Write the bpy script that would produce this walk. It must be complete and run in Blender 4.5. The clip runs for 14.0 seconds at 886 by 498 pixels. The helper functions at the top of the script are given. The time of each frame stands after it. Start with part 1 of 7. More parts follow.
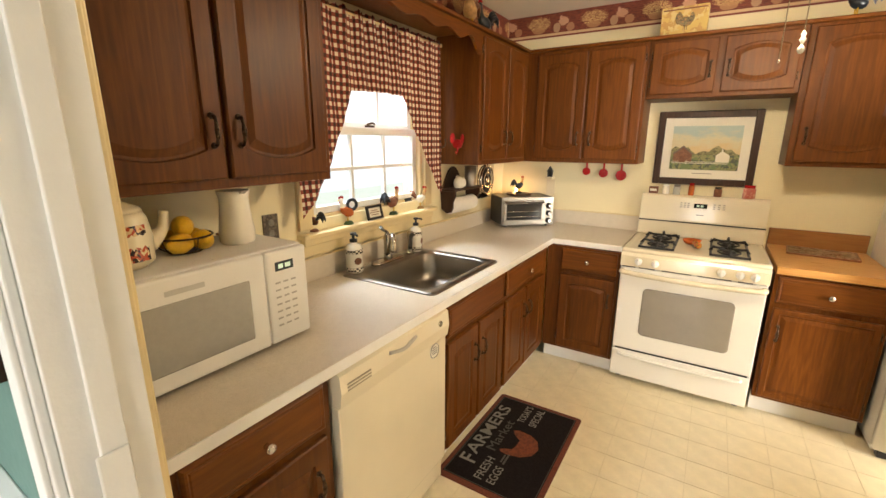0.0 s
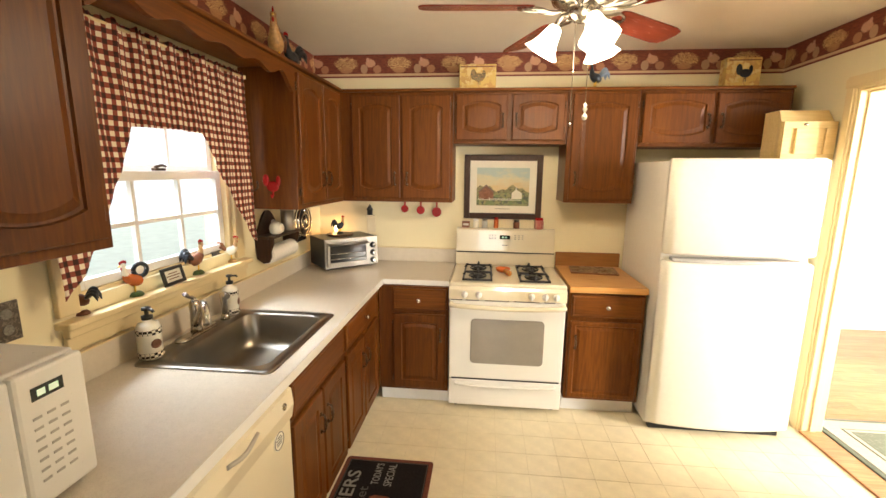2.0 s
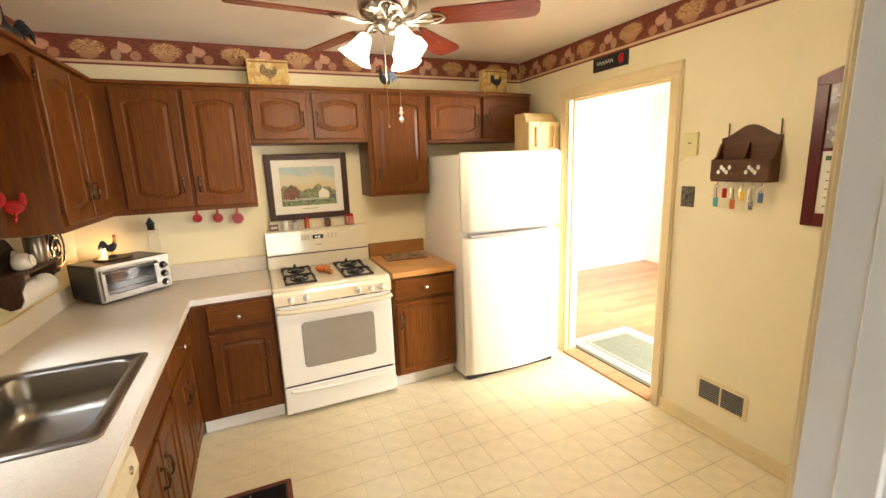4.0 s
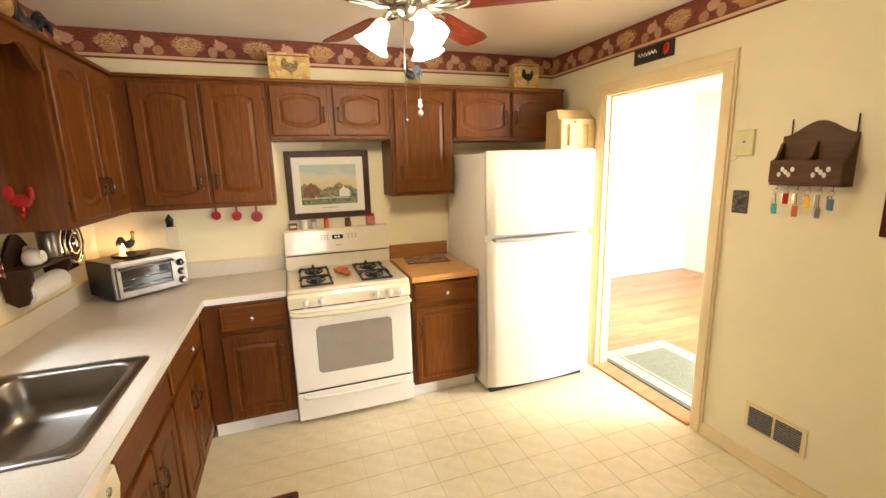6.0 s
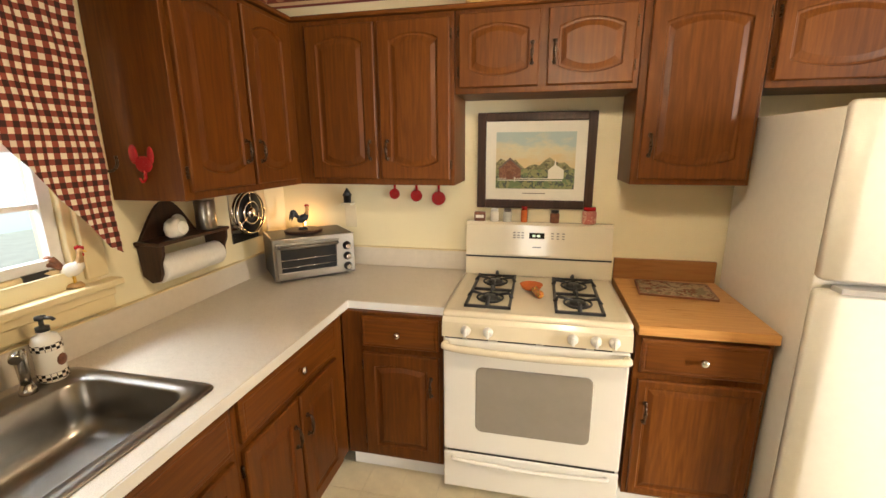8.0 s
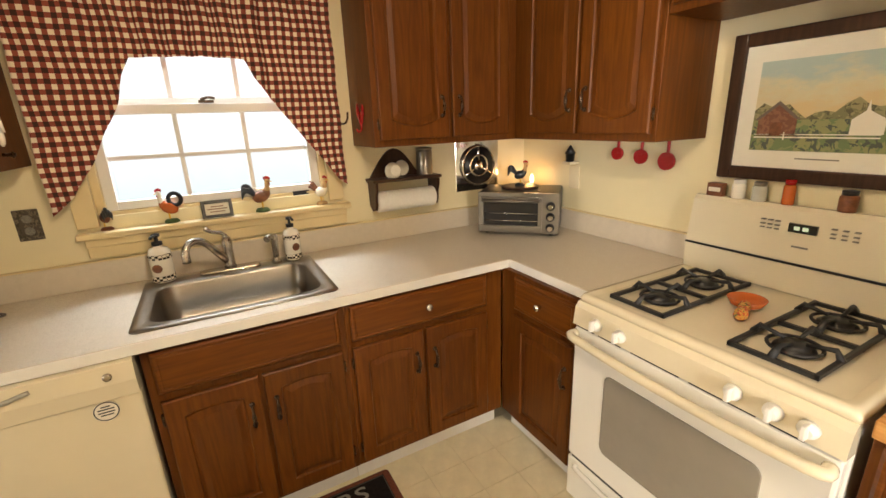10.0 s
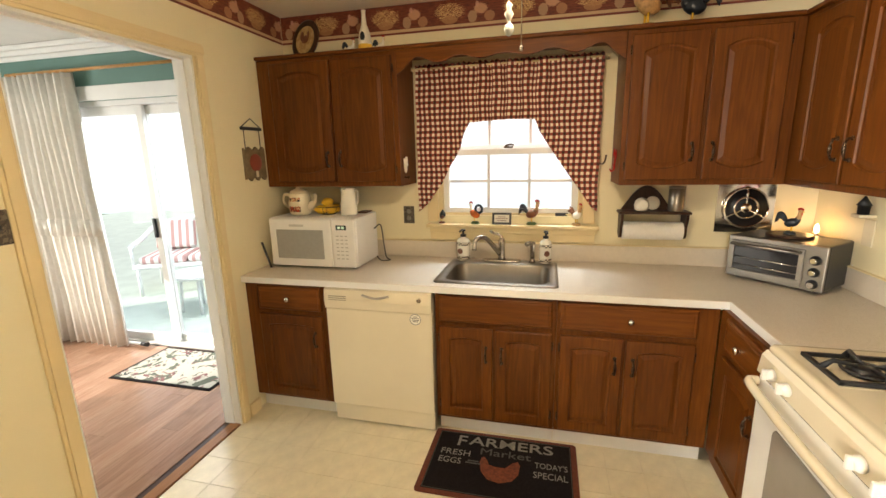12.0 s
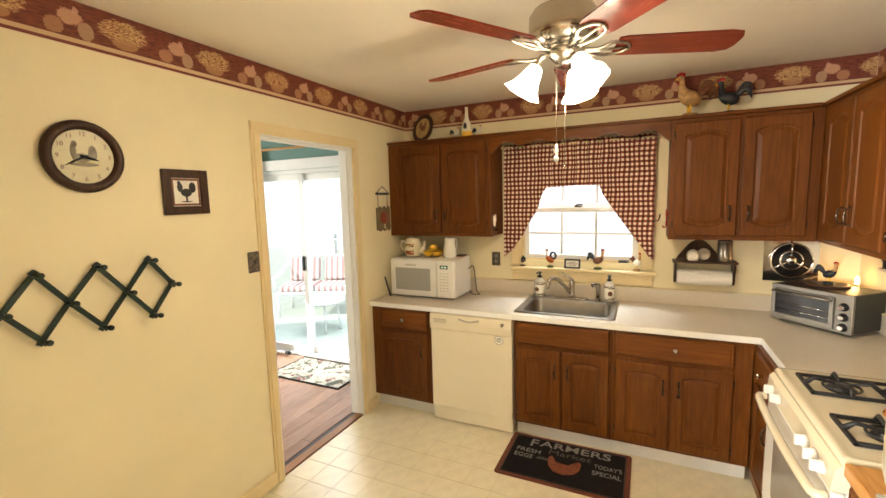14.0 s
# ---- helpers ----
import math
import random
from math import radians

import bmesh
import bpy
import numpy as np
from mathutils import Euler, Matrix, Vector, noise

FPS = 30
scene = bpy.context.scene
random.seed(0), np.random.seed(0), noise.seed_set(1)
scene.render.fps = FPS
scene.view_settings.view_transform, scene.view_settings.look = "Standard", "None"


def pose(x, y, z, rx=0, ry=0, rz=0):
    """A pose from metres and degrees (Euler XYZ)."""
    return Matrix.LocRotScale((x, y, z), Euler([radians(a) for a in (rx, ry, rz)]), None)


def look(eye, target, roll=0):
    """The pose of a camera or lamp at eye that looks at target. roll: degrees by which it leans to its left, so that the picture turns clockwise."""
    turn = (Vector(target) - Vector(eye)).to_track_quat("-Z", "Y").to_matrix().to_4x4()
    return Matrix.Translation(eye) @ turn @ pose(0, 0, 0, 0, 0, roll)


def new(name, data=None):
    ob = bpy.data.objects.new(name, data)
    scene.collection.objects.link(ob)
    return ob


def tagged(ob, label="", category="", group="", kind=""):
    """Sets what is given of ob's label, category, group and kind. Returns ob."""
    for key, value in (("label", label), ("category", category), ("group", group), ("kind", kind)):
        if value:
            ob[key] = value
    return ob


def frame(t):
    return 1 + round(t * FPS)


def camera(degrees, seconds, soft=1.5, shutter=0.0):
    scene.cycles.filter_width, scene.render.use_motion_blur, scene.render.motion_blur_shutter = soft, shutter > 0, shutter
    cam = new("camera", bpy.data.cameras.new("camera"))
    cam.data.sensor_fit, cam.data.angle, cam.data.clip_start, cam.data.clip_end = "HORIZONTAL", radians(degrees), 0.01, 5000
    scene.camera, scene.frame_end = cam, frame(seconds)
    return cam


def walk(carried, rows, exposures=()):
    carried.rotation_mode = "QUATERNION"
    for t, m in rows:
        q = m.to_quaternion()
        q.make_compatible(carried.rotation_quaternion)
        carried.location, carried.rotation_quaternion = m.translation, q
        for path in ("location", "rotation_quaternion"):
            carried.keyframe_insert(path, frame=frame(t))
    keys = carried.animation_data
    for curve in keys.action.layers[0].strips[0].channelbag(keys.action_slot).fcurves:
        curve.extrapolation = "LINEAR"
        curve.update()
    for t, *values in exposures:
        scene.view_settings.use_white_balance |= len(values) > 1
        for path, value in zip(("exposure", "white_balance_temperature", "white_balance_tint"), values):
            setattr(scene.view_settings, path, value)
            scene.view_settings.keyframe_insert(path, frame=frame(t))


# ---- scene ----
cam = camera(92.0, 14.0)
PATH = [
    (0, (1.58, -0.352, 1.562), (0.556, 1.294, 1.077), 0.3),
    (0.5, (1.554, -0.302, 1.564), (0.636, 1.408, 1.083), 0.4),
    (1, (1.51, -0.252, 1.578), (0.799, 1.561, 1.124), 1.3),
    (1.5, (1.452, -0.244, 1.602), (1.001, 1.662, 1.196), 1.4),
    (2, (1.382, -0.266, 1.645), (1.187, 1.692, 1.288), 0.6),
    (2.5, (1.332, -0.313, 1.674), (1.325, 1.659, 1.342), -0.5),
    (3, (1.243, -0.347, 1.684), (1.495, 1.607, 1.338), -1.6),
    (3.5, (1.155, -0.35, 1.681), (1.668, 1.547, 1.31), -1.9),
    (4, (1.115, -0.33, 1.673), (1.893, 1.469, 1.276), -2.1),
    (4.2, (1.114, -0.334, 1.676), (1.97, 1.428, 1.273), -1.7),
    (6.5, (1.255, -0.032, 1.647), (1.723, 1.87, 1.242), -1.4),
    (7, (1.292, 0.254, 1.63), (1.499, 2.197, 1.205), -1.3),
    (9.5, (2.038, 1.323, 1.544), (0.62, 2.611, 0.968), -1.2),
    (10, (2.172, 1.416, 1.523), (0.484, 2.322, 0.951), -2.2),
    (10.5, (2.334, 1.525, 1.554), (0.483, 2.016, 0.977), -2.1),
    (11, (2.493, 1.645, 1.562), (0.582, 1.761, 0.983), -1.6),
    (11.5, (2.65, 1.662, 1.574), (0.728, 1.479, 1.053), -1.1),
    (12, (2.82, 1.724, 1.605), (0.925, 1.252, 1.173), -1.3),
    (12.5, (2.997, 1.773, 1.644), (1.18, 1.03, 1.258), -1.3),
    (13, (3.217, 1.835, 1.667), (1.429, 0.988, 1.375), -1.8),
    (13.5, (3.405, 1.892, 1.711), (1.61, 1.038, 1.486), -2.0),
    (14, (3.53, 1.955, 1.727), (1.737, 1.101, 1.495), -1.5),
]
walk(cam, [(t, look(eye, target, roll)) for t, eye, target, roll in PATH],
     [(0, 0.36, 6650, 11), (2, 0.38, 6500, 11), (3, 0.42, 6400, 12), (7, 0.3, 6400, 12), (9.5, 0.08, 6700, 12), (11, 0.16, 6550, 11), (14, 0.4, 6450, 9)])

# ---- world, sun, large lights ----
world = bpy.data.worlds.new("sky")
world.use_nodes = True
scene.world = world
sky = world.node_tree.nodes.new("ShaderNodeTexSky")
sky.sky_type, sky.sun_disc = "NISHITA", False
sky.sun_elevation, sky.sun_rotation = radians(25), radians(142)
world.node_tree.links.new(sky.outputs[0], world.node_tree.nodes["Background"].inputs[0])
world.node_tree.nodes["Background"].inputs[1].default_value = 0.15

sun = new("sun", bpy.data.lights.new("sun", "SUN"))
sun.data.energy, sun.data.angle, sun.data.color = 5.0, radians(0.5), (1.0, 0.93, 0.82)
sun.matrix_basis = look((0, 0, 0), (-0.55, 0.72, -0.42))


def area_lamp(name, eye, target, width, height, watts, color):
    ob = new(name, bpy.data.lights.new(name, "AREA"))
    ob.data.shape, ob.data.size, ob.data.size_y = "RECTANGLE", width, height
    ob.data.energy, ob.data.color = watts, color
    ob.matrix_basis = look(eye, target)
    return ob


def point_lamp(name, at, watts, color, radius):
    ob = new(name, bpy.data.lights.new(name, "POINT"))
    ob.data.energy, ob.data.color, ob.data.shadow_soft_size = watts, color, radius
    ob.location = at
    return ob


FAN = (1.745, 1.645)
WARM = (1.0, 0.82, 0.56)
BELLS = (44, 164, 284)
area_lamp("window_daylight", (-0.75, 1.465, 2.75), (0.6, 1.465, 0.9), 1.2, 0.7, 115, (0.82, 0.92, 1.0))
area_lamp("sliding_door_daylight", (-1.1, -1.45, 2.75), (1.2, -1.2, 0.2), 1.6, 1.0, 85, (0.93, 0.97, 1.0))
area_lamp("living_window_daylight", (6.75, 0.25, 1.45), (3.6, 2.0, 1.0), 1.4, 1.5, 480, (1.0, 0.95, 0.86))
# Added fill for the drape and cabinets, set at an unseen south window.
area_lamp("dining_window_daylight", (2.0, -3.72, 1.4), (1.7, 0, 1.2), 1.6, 1.3, 75, (1.0, 0.95, 0.86))
for a in BELLS:
    c, s = math.cos(radians(a)), math.sin(radians(a))
    point_lamp("bulb", (FAN[0] + 0.145 * c, FAN[1] + 0.145 * s, 2.12), 14.0, WARM, 0.03)
point_lamp("corner_night_light_glow", (0.16, 3.10, 1.19), 0.5, (1.0, 0.5, 0.16), 0.02)


# ---- materials ----
def tree_of(name):
    m = bpy.data.materials.new(name)
    m.use_nodes = True
    t = m.node_tree
    return m, t, t.nodes["Principled BSDF"]


def node(t, kind, **inputs):
    n = t.nodes.new(kind)
    for k, v in inputs.items():
        k = k.replace("_", " ")
        n.inputs[k].default_value = v
    return n


def mathn(t, op, a, b=None):
    n = t.nodes.new("ShaderNodeMath")
    n.operation = op
    for i, v in enumerate((a, b)):
        if v is None:
            continue
        if isinstance(v, (int, float)):
            n.inputs[i].default_value = v
        else:
            t.links.new(v, n.inputs[i])
    return n.outputs[0]


def mixc(t, fac, a, b):
    n = t.nodes.new("ShaderNodeMix")
    n.data_type = "RGBA"
    for i, v in ((0, fac), (6, a), (7, b)):
        if isinstance(v, (int, float)):
            n.inputs[i].default_value = v
        elif isinstance(v, tuple):
            n.inputs[i].default_value = (*v, 1)
        else:
            t.links.new(v, n.inputs[i])
    return n.outputs[2]


def coords(t, scale=(1, 1, 1), uv=False):
    tc = t.nodes.new("ShaderNodeTexCoord")
    mp = t.nodes.new("ShaderNodeMapping")
    mp.inputs["Scale"].default_value = scale
    t.links.new(tc.outputs["UV" if uv else "Object"], mp.inputs[0])
    return mp.outputs[0]


def noise_fac(t, vec, scale, detail=4.0, rough=0.6):
    n = node(t, "ShaderNodeTexNoise", Scale=scale, Detail=detail, Roughness=rough)
    t.links.new(vec, n.inputs["Vector"])
    return n.outputs[0]


def ramp(t, fac, stops):
    n = t.nodes.new("ShaderNodeValToRGB")
    while len(n.color_ramp.elements) < len(stops):
        n.color_ramp.elements.new(0.5)
    for e, (p, c) in zip(n.color_ramp.elements, stops):
        e.position, e.color = p, (*c, 1)
    t.links.new(fac, n.inputs[0])
    return n.outputs[0]


def bump(t, p, fac, strength, distance=0.01):
    n = node(t, "ShaderNodeBump", Strength=strength, Distance=distance)
    t.links.new(fac, n.inputs["Height"])
    t.links.new(n.outputs[0], p.inputs["Normal"])


def plain(name, color, rough=0.5, metal=0.0, vary=0.12, scale=9.0, relief=0.08, spec=0.5, coat=0.0):
    """A surface with a slight cloudiness, fine grain and uneven gloss."""
    m, t, p = tree_of(name)
    vec = coords(t)
    a, b = noise_fac(t, vec, scale, 5), noise_fac(t, vec, scale * 14, 3)
    dark = tuple(c * (1 - vary) for c in color)
    lite = tuple(min(1, c * (1 + vary * 0.5)) for c in color)
    t.links.new(ramp(t, a, [(0.3, dark), (0.7, lite)]), p.inputs["Base Color"])
    r = mathn(t, "ADD", mathn(t, "MULTIPLY", b, 0.03 if metal > 0.9 else 0.16), rough - (0.015 if metal > 0.9 else 0.08))
    t.links.new(r, p.inputs["Roughness"])
    p.inputs["Metallic"].default_value, p.inputs["Specular IOR Level"].default_value = metal, spec
    p.inputs["Coat Weight"].default_value = coat
    if relief:
        bump(t, p, b, relief, 0.004)
    return m


def wood(name, axis, dark, mid, lite, rough=0.32, fine=1.0, spread=0.25):
    """Oak-like grain that runs along one axis."""
    m, t, p = tree_of(name)
    sc = [9.0 * fine] * 3
    sc[axis] = 0.7 * fine
    vec = coords(t, tuple(sc))
    info = t.nodes.new("ShaderNodeObjectInfo")
    shift = t.nodes.new("ShaderNodeVectorMath")
    shift.operation = "ADD"
    t.links.new(vec, shift.inputs[0])
    t.links.new(mathn(t, "MULTIPLY", info.outputs["Random"], 30.0), shift.inputs[1])
    vec = shift.outputs[0]
    rings = noise_fac(t, vec, 1.3, 3, 0.5)
    bands = mathn(t, "ADD", mathn(t, "MULTIPLY", mathn(t, "SINE", mathn(t, "MULTIPLY", rings, 52.0)), 0.5), 0.5)
    grain = noise_fac(t, vec, 11, 5, 0.65)
    broad = noise_fac(t, vec, 0.45, 2, 0.5)
    f = mathn(t, "ADD", mathn(t, "MULTIPLY", bands, 0.12), mathn(t, "ADD", mathn(t, "MULTIPLY", grain, 0.50), mathn(t, "MULTIPLY", broad, 0.38)))
    col = ramp(t, f, [(0.2, dark), (0.5, mid), (0.8, lite)])
    tint = mathn(t, "ADD", mathn(t, "MULTIPLY", info.outputs["Random"], spread), 1 - spread / 2)
    hsv = t.nodes.new("ShaderNodeHueSaturation")
    t.links.new(tint, hsv.inputs["Value"])
    t.links.new(col, hsv.inputs["Color"])
    t.links.new(hsv.outputs[0], p.inputs["Base Color"])
    t.links.new(mathn(t, "ADD", mathn(t, "MULTIPLY", grain, 0.2), rough - 0.1), p.inputs["Roughness"])
    p.inputs["Specular IOR Level"].default_value = 0.22
    bump(t, p, grain, 0.07, 0.002)
    return m


def emitter(name, color, strength):
    m, t, p = tree_of(name)
    p.inputs["Base Color"].default_value = (0.9, 0.88, 0.82, 1)
    p.inputs["Emission Color"].default_value = (*color, 1)
    p.inputs["Emission Strength"].default_value = strength
    return m


def gingham(name, period):
    m, t, p = tree_of(name)
    sep = t.nodes.new("ShaderNodeSeparateXYZ")
    t.links.new(coords(t, (1 / period,) * 3, uv=True), sep.inputs[0])
    u = mathn(t, "GREATER_THAN", mathn(t, "FRACT", sep.outputs[0]), 0.5)
    v = mathn(t, "GREATER_THAN", mathn(t, "FRACT", sep.outputs[1]), 0.5)
    s = mathn(t, "MULTIPLY", mathn(t, "ADD", u, v), 0.5)
    weave = noise_fac(t, coords(t, (1, 1, 1), uv=True), 900, 2)
    c = ramp(t, s, [(0.0, (0.86, 0.76, 0.60)), (0.5, (0.27, 0.055, 0.034)), (1.0, (0.034, 0.006, 0.005))])
    n = c.node
    n.color_ramp.interpolation = "LINEAR"
    t.links.new(mixc(t, mathn(t, "MULTIPLY", weave, 0.1), c, (0.35, 0.2, 0.13)), p.inputs["Base Color"])
    p.inputs["Roughness"].default_value = 0.9
    bump(t, p, weave, 0.2, 0.001)
    return m


def border_paper(name):
    """Maroon border paper with baskets of pale flowers, hens and jars, and a striped lower edge."""
    m, t, p = tree_of(name)
    sep = t.nodes.new("ShaderNodeSeparateXYZ")
    vec = coords(t, (1, 1, 1), uv=True)
    t.links.new(vec, sep.inputs[0])
    u, v = sep.outputs[0], sep.outputs[1]
    ph = mathn(t, "FRACT", mathn(t, "MULTIPLY", u, 1 / 0.42))

    def blob(cu, cv, ru, rv):
        a = mathn(t, "DIVIDE", mathn(t, "SUBTRACT", ph, cu), ru)
        b = mathn(t, "DIVIDE", mathn(t, "SUBTRACT", v, cv), rv)
        d = mathn(t, "SQRT", mathn(t, "ADD", mathn(t, "MULTIPLY", a, a), mathn(t, "MULTIPLY", b, b)))
        return d

    wob = mathn(t, "MULTIPLY", noise_fac(t, vec, 34, 5, 0.75), 1.5)
    speck = node(t, "ShaderNodeTexVoronoi", Scale=95.0)
    t.links.new(vec, speck.inputs["Vector"])
    flowers = mathn(t, "GREATER_THAN", 1.6, mathn(t, "ADD", blob(0.28, 0.60, 0.25, 0.32), wob))
    dots = mathn(t, "LESS_THAN", speck.outputs["Distance"], 0.56)
    basket = mathn(t, "GREATER_THAN", 1.3, mathn(t, "ADD", blob(0.28, 0.33, 0.12, 0.13), mathn(t, "MULTIPLY", wob, 0.4)))
    hen = mathn(t, "GREATER_THAN", 1.65, mathn(t, "ADD", blob(0.74, 0.62, 0.105, 0.19), wob))
    comb = mathn(t, "GREATER_THAN", 1.6, mathn(t, "ADD", blob(0.69, 0.78, 0.03, 0.1), wob))
    jar = mathn(t, "GREATER_THAN", 1.25, mathn(t, "ADD", blob(0.62, 0.38, 0.075, 0.23), mathn(t, "MULTIPLY", wob, 0.5)))
    jar2 = mathn(t, "GREATER_THAN", 1.25, mathn(t, "ADD", blob(0.87, 0.36, 0.085, 0.2), mathn(t, "MULTIPLY", wob, 0.5)))
    base = ramp(t, noise_fac(t, vec, 26, 4), [(0.35, (0.095, 0.014, 0.009)), (0.65, (0.23, 0.050, 0.023))])
    c = mixc(t, mathn(t, "MULTIPLY", flowers, dots), base, (0.66, 0.43, 0.18))
    c = mixc(t, mathn(t, "MULTIPLY", basket, 0.8), c, (0.42, 0.21, 0.09))
    c = mixc(t, mathn(t, "MULTIPLY", hen, 0.8), c, (0.62, 0.36, 0.22))
    c = mixc(t, mathn(t, "MULTIPLY", comb, 0.8), c, (0.60, 0.34, 0.24))
    c = mixc(t, mathn(t, "MULTIPLY", jar, 0.7), c, (0.52, 0.34, 0.2))
    c = mixc(t, mathn(t, "MULTIPLY", jar2, 0.7), c, (0.48, 0.24, 0.12))
    c = mixc(t, mathn(t, "LESS_THAN", v, 0.17), c, (0.60, 0.42, 0.24))
    c = mixc(t, mathn(t, "LESS_THAN", v, 0.07), c, (0.17, 0.03, 0.02))
    t.links.new(c, p.inputs["Base Color"])
    p.inputs["Roughness"].default_value = 0.6
    return m


def stripes(name, a, b, period, axis=0):
    m, t, p = tree_of(name)
    sep = t.nodes.new("ShaderNodeSeparateXYZ")
    t.links.new(coords(t, (1 / period,) * 3), sep.inputs[0])
    f = mathn(t, "GREATER_THAN", mathn(t, "FRACT", sep.outputs[axis]), 0.55)
    t.links.new(mixc(t, f, a, b), p.inputs["Base Color"])
    p.inputs["Roughness"].default_value = 0.85
    return m


def patches(name, ground, spots, scale, cut=0.5, rough=0.7):
    """A ground colour with leafy patches in other colours."""
    m, t, p = tree_of(name)
    vec = coords(t)
    c = ground
    for i, s in enumerate(spots):
        v = node(t, "ShaderNodeTexNoise", Scale=scale * (1 + 0.37 * i), Detail=3.0, Distortion=1.0)
        t.links.new(vec, v.inputs["Vector"])
        c = mixc(t, mathn(t, "GREATER_THAN", v.outputs[0], cut + 0.05 * i), c, s)
    t.links.new(c, p.inputs["Base Color"])
    p.inputs["Roughness"].default_value = rough
    return m


def checks(name, a, b, period):
    m, t, p = tree_of(name)
    v = node(t, "ShaderNodeTexChecker", Scale=1 / period)
    v.inputs[1].default_value, v.inputs[2].default_value = (*a, 1), (*b, 1)
    t.links.new(coords(t), v.inputs[0])
    t.links.new(v.outputs[0], p.inputs["Base Color"])
    p.inputs["Roughness"].default_value = 0.25
    return m


def glass(name):
    m, t, p = tree_of(name)
    p.inputs["Base Color"].default_value = (1, 1, 1, 1)
    p.inputs["Transmission Weight"].default_value = 1.0
    p.inputs["Roughness"].default_value, p.inputs["IOR"].default_value = 0.0, 1.1
    return m


OAK = dict(dark=(0.056, 0.0148, 0.0020), mid=(0.116, 0.0345, 0.0042), lite=(0.188, 0.062, 0.0082), rough=0.42)
OAK_V, OAK_Y, OAK_X = wood("oak_upright", 2, **OAK), wood("oak_along_y", 1, **OAK), wood("oak_along_x", 0, **OAK)
CHERRY = wood("cherry_blade", 0, (0.10, 0.014, 0.008), (0.19, 0.032, 0.016), (0.25, 0.05, 0.025), 0.25)
BLOCK = wood("butcher_block", 0, (0.36, 0.16, 0.045), (0.52, 0.27, 0.09), (0.62, 0.36, 0.14), 0.3)
PINE = wood("pine_box", 1, (0.42, 0.22, 0.07), (0.55, 0.32, 0.12), (0.66, 0.42, 0.18), 0.5)
DARKWOOD = wood("dark_brown_wood", 2, (0.018, 0.009, 0.006), (0.045, 0.021, 0.012), (0.08, 0.036, 0.02), 0.4)
WALNUT = wood("walnut_rack", 0, (0.045, 0.018, 0.008), (0.10, 0.042, 0.018), (0.15, 0.07, 0.03), 0.45)
MAHOGANY = wood("mahogany", 2, (0.05, 0.006, 0.006), (0.10, 0.014, 0.012), (0.15, 0.025, 0.02), 0.3)
GREENWOOD = plain("dark_green_paint", (0.006, 0.022, 0.014), 0.4)
WALL = plain("cream_wall_paint", (0.80, 0.715, 0.475), 0.55, vary=0.05, scale=2.2, relief=0.12)
TRIM = plain("pale_yellow_trim_paint", (0.76, 0.62, 0.35), 0.38, vary=0.06, scale=4)
CEIL = plain("ceiling_paint", (0.82, 0.755, 0.64), 0.8, vary=0.05, scale=2)
TEAL = plain("teal_wall_paint", (0.115, 0.225, 0.195), 0.55, vary=0.08, scale=3)
BEIGE = plain("beige_wall_paint", (0.55, 0.49, 0.40), 0.6, vary=0.06, scale=3)
WHITE = plain("white_paint", (0.80, 0.79, 0.76), 0.4, vary=0.04)
IVORY = plain("ivory_enamel", (0.74, 0.665, 0.50), 0.16, vary=0.04, scale=3, relief=0.02, coat=0.3)
WHITE_ENAMEL = plain("white_enamel", (0.82, 0.80, 0.74), 0.2, vary=0.03, scale=3, relief=0.03, coat=0.2)
FRIDGE = plain("pebbled_white_enamel", (0.82, 0.79, 0.71), 0.3, vary=0.03, scale=30, relief=0.12)
PLASTIC = plain("white_plastic", (0.80, 0.79, 0.77), 0.3, vary=0.03, relief=0.02)
GREYGLASS = plain("grey_dotted_glass", (0.36, 0.35, 0.33), 0.12, vary=0.05, scale=60, relief=0.0)
OVENGLASS = plain("smoky_oven_glass", (0.28, 0.25, 0.21), 0.08, vary=0.06, relief=0.0)
LAMINATE = plain("pale_grey_laminate", (0.64, 0.57, 0.47), 0.28, vary=0.05, scale=40, relief=0.02)
STEEL = plain("brushed_steel", (0.30, 0.27, 0.23), 0.3, 1.0, vary=0.15, scale=5, relief=0.0)
TOASTSTEEL = plain("dull_grey_steel", (0.27, 0.25, 0.22), 0.34, 1.0, vary=0.15, scale=5, relief=0.0)
NICKEL = plain("brushed_nickel", (0.50, 0.46, 0.40), 0.25, 1.0, vary=0.1, relief=0.02)
CHROME = plain("polished_chrome", (0.75, 0.74, 0.72), 0.1, 1.0, vary=0.05, relief=0.0)
BRONZE = plain("dark_bronze", (0.085, 0.055, 0.035), 0.28, 0.9)
BLACK = plain("black_plastic", (0.012, 0.012, 0.013), 0.35)
IRON = plain("cast_iron", (0.016, 0.016, 0.017), 0.5)
DISPLAY = plain("dark_display", (0.01, 0.014, 0.012), 0.1, relief=0)
LED = emitter("green_digits", (0.25, 0.9, 0.5), 0.25)
RED = plain("red_enamel", (0.40, 0.012, 0.014), 0.25)
ORANGE = plain("orange_glaze", (0.55, 0.13, 0.03), 0.2)
YELLOW = plain("lemon_peel", (0.80, 0.48, 0.03), 0.4, scale=60, relief=0.3)
CERAMIC = plain("cream_ceramic", (0.74, 0.66, 0.48), 0.2, vary=0.06)
PORCELAIN = plain("white_porcelain", (0.82, 0.78, 0.68), 0.18, vary=0.04)
TAN = plain("tan_feathers", (0.50, 0.30, 0.12), 0.45, vary=0.4, scale=50)
BROWN = plain("brown_feathers", (0.20, 0.07, 0.03), 0.4, vary=0.5, scale=50)
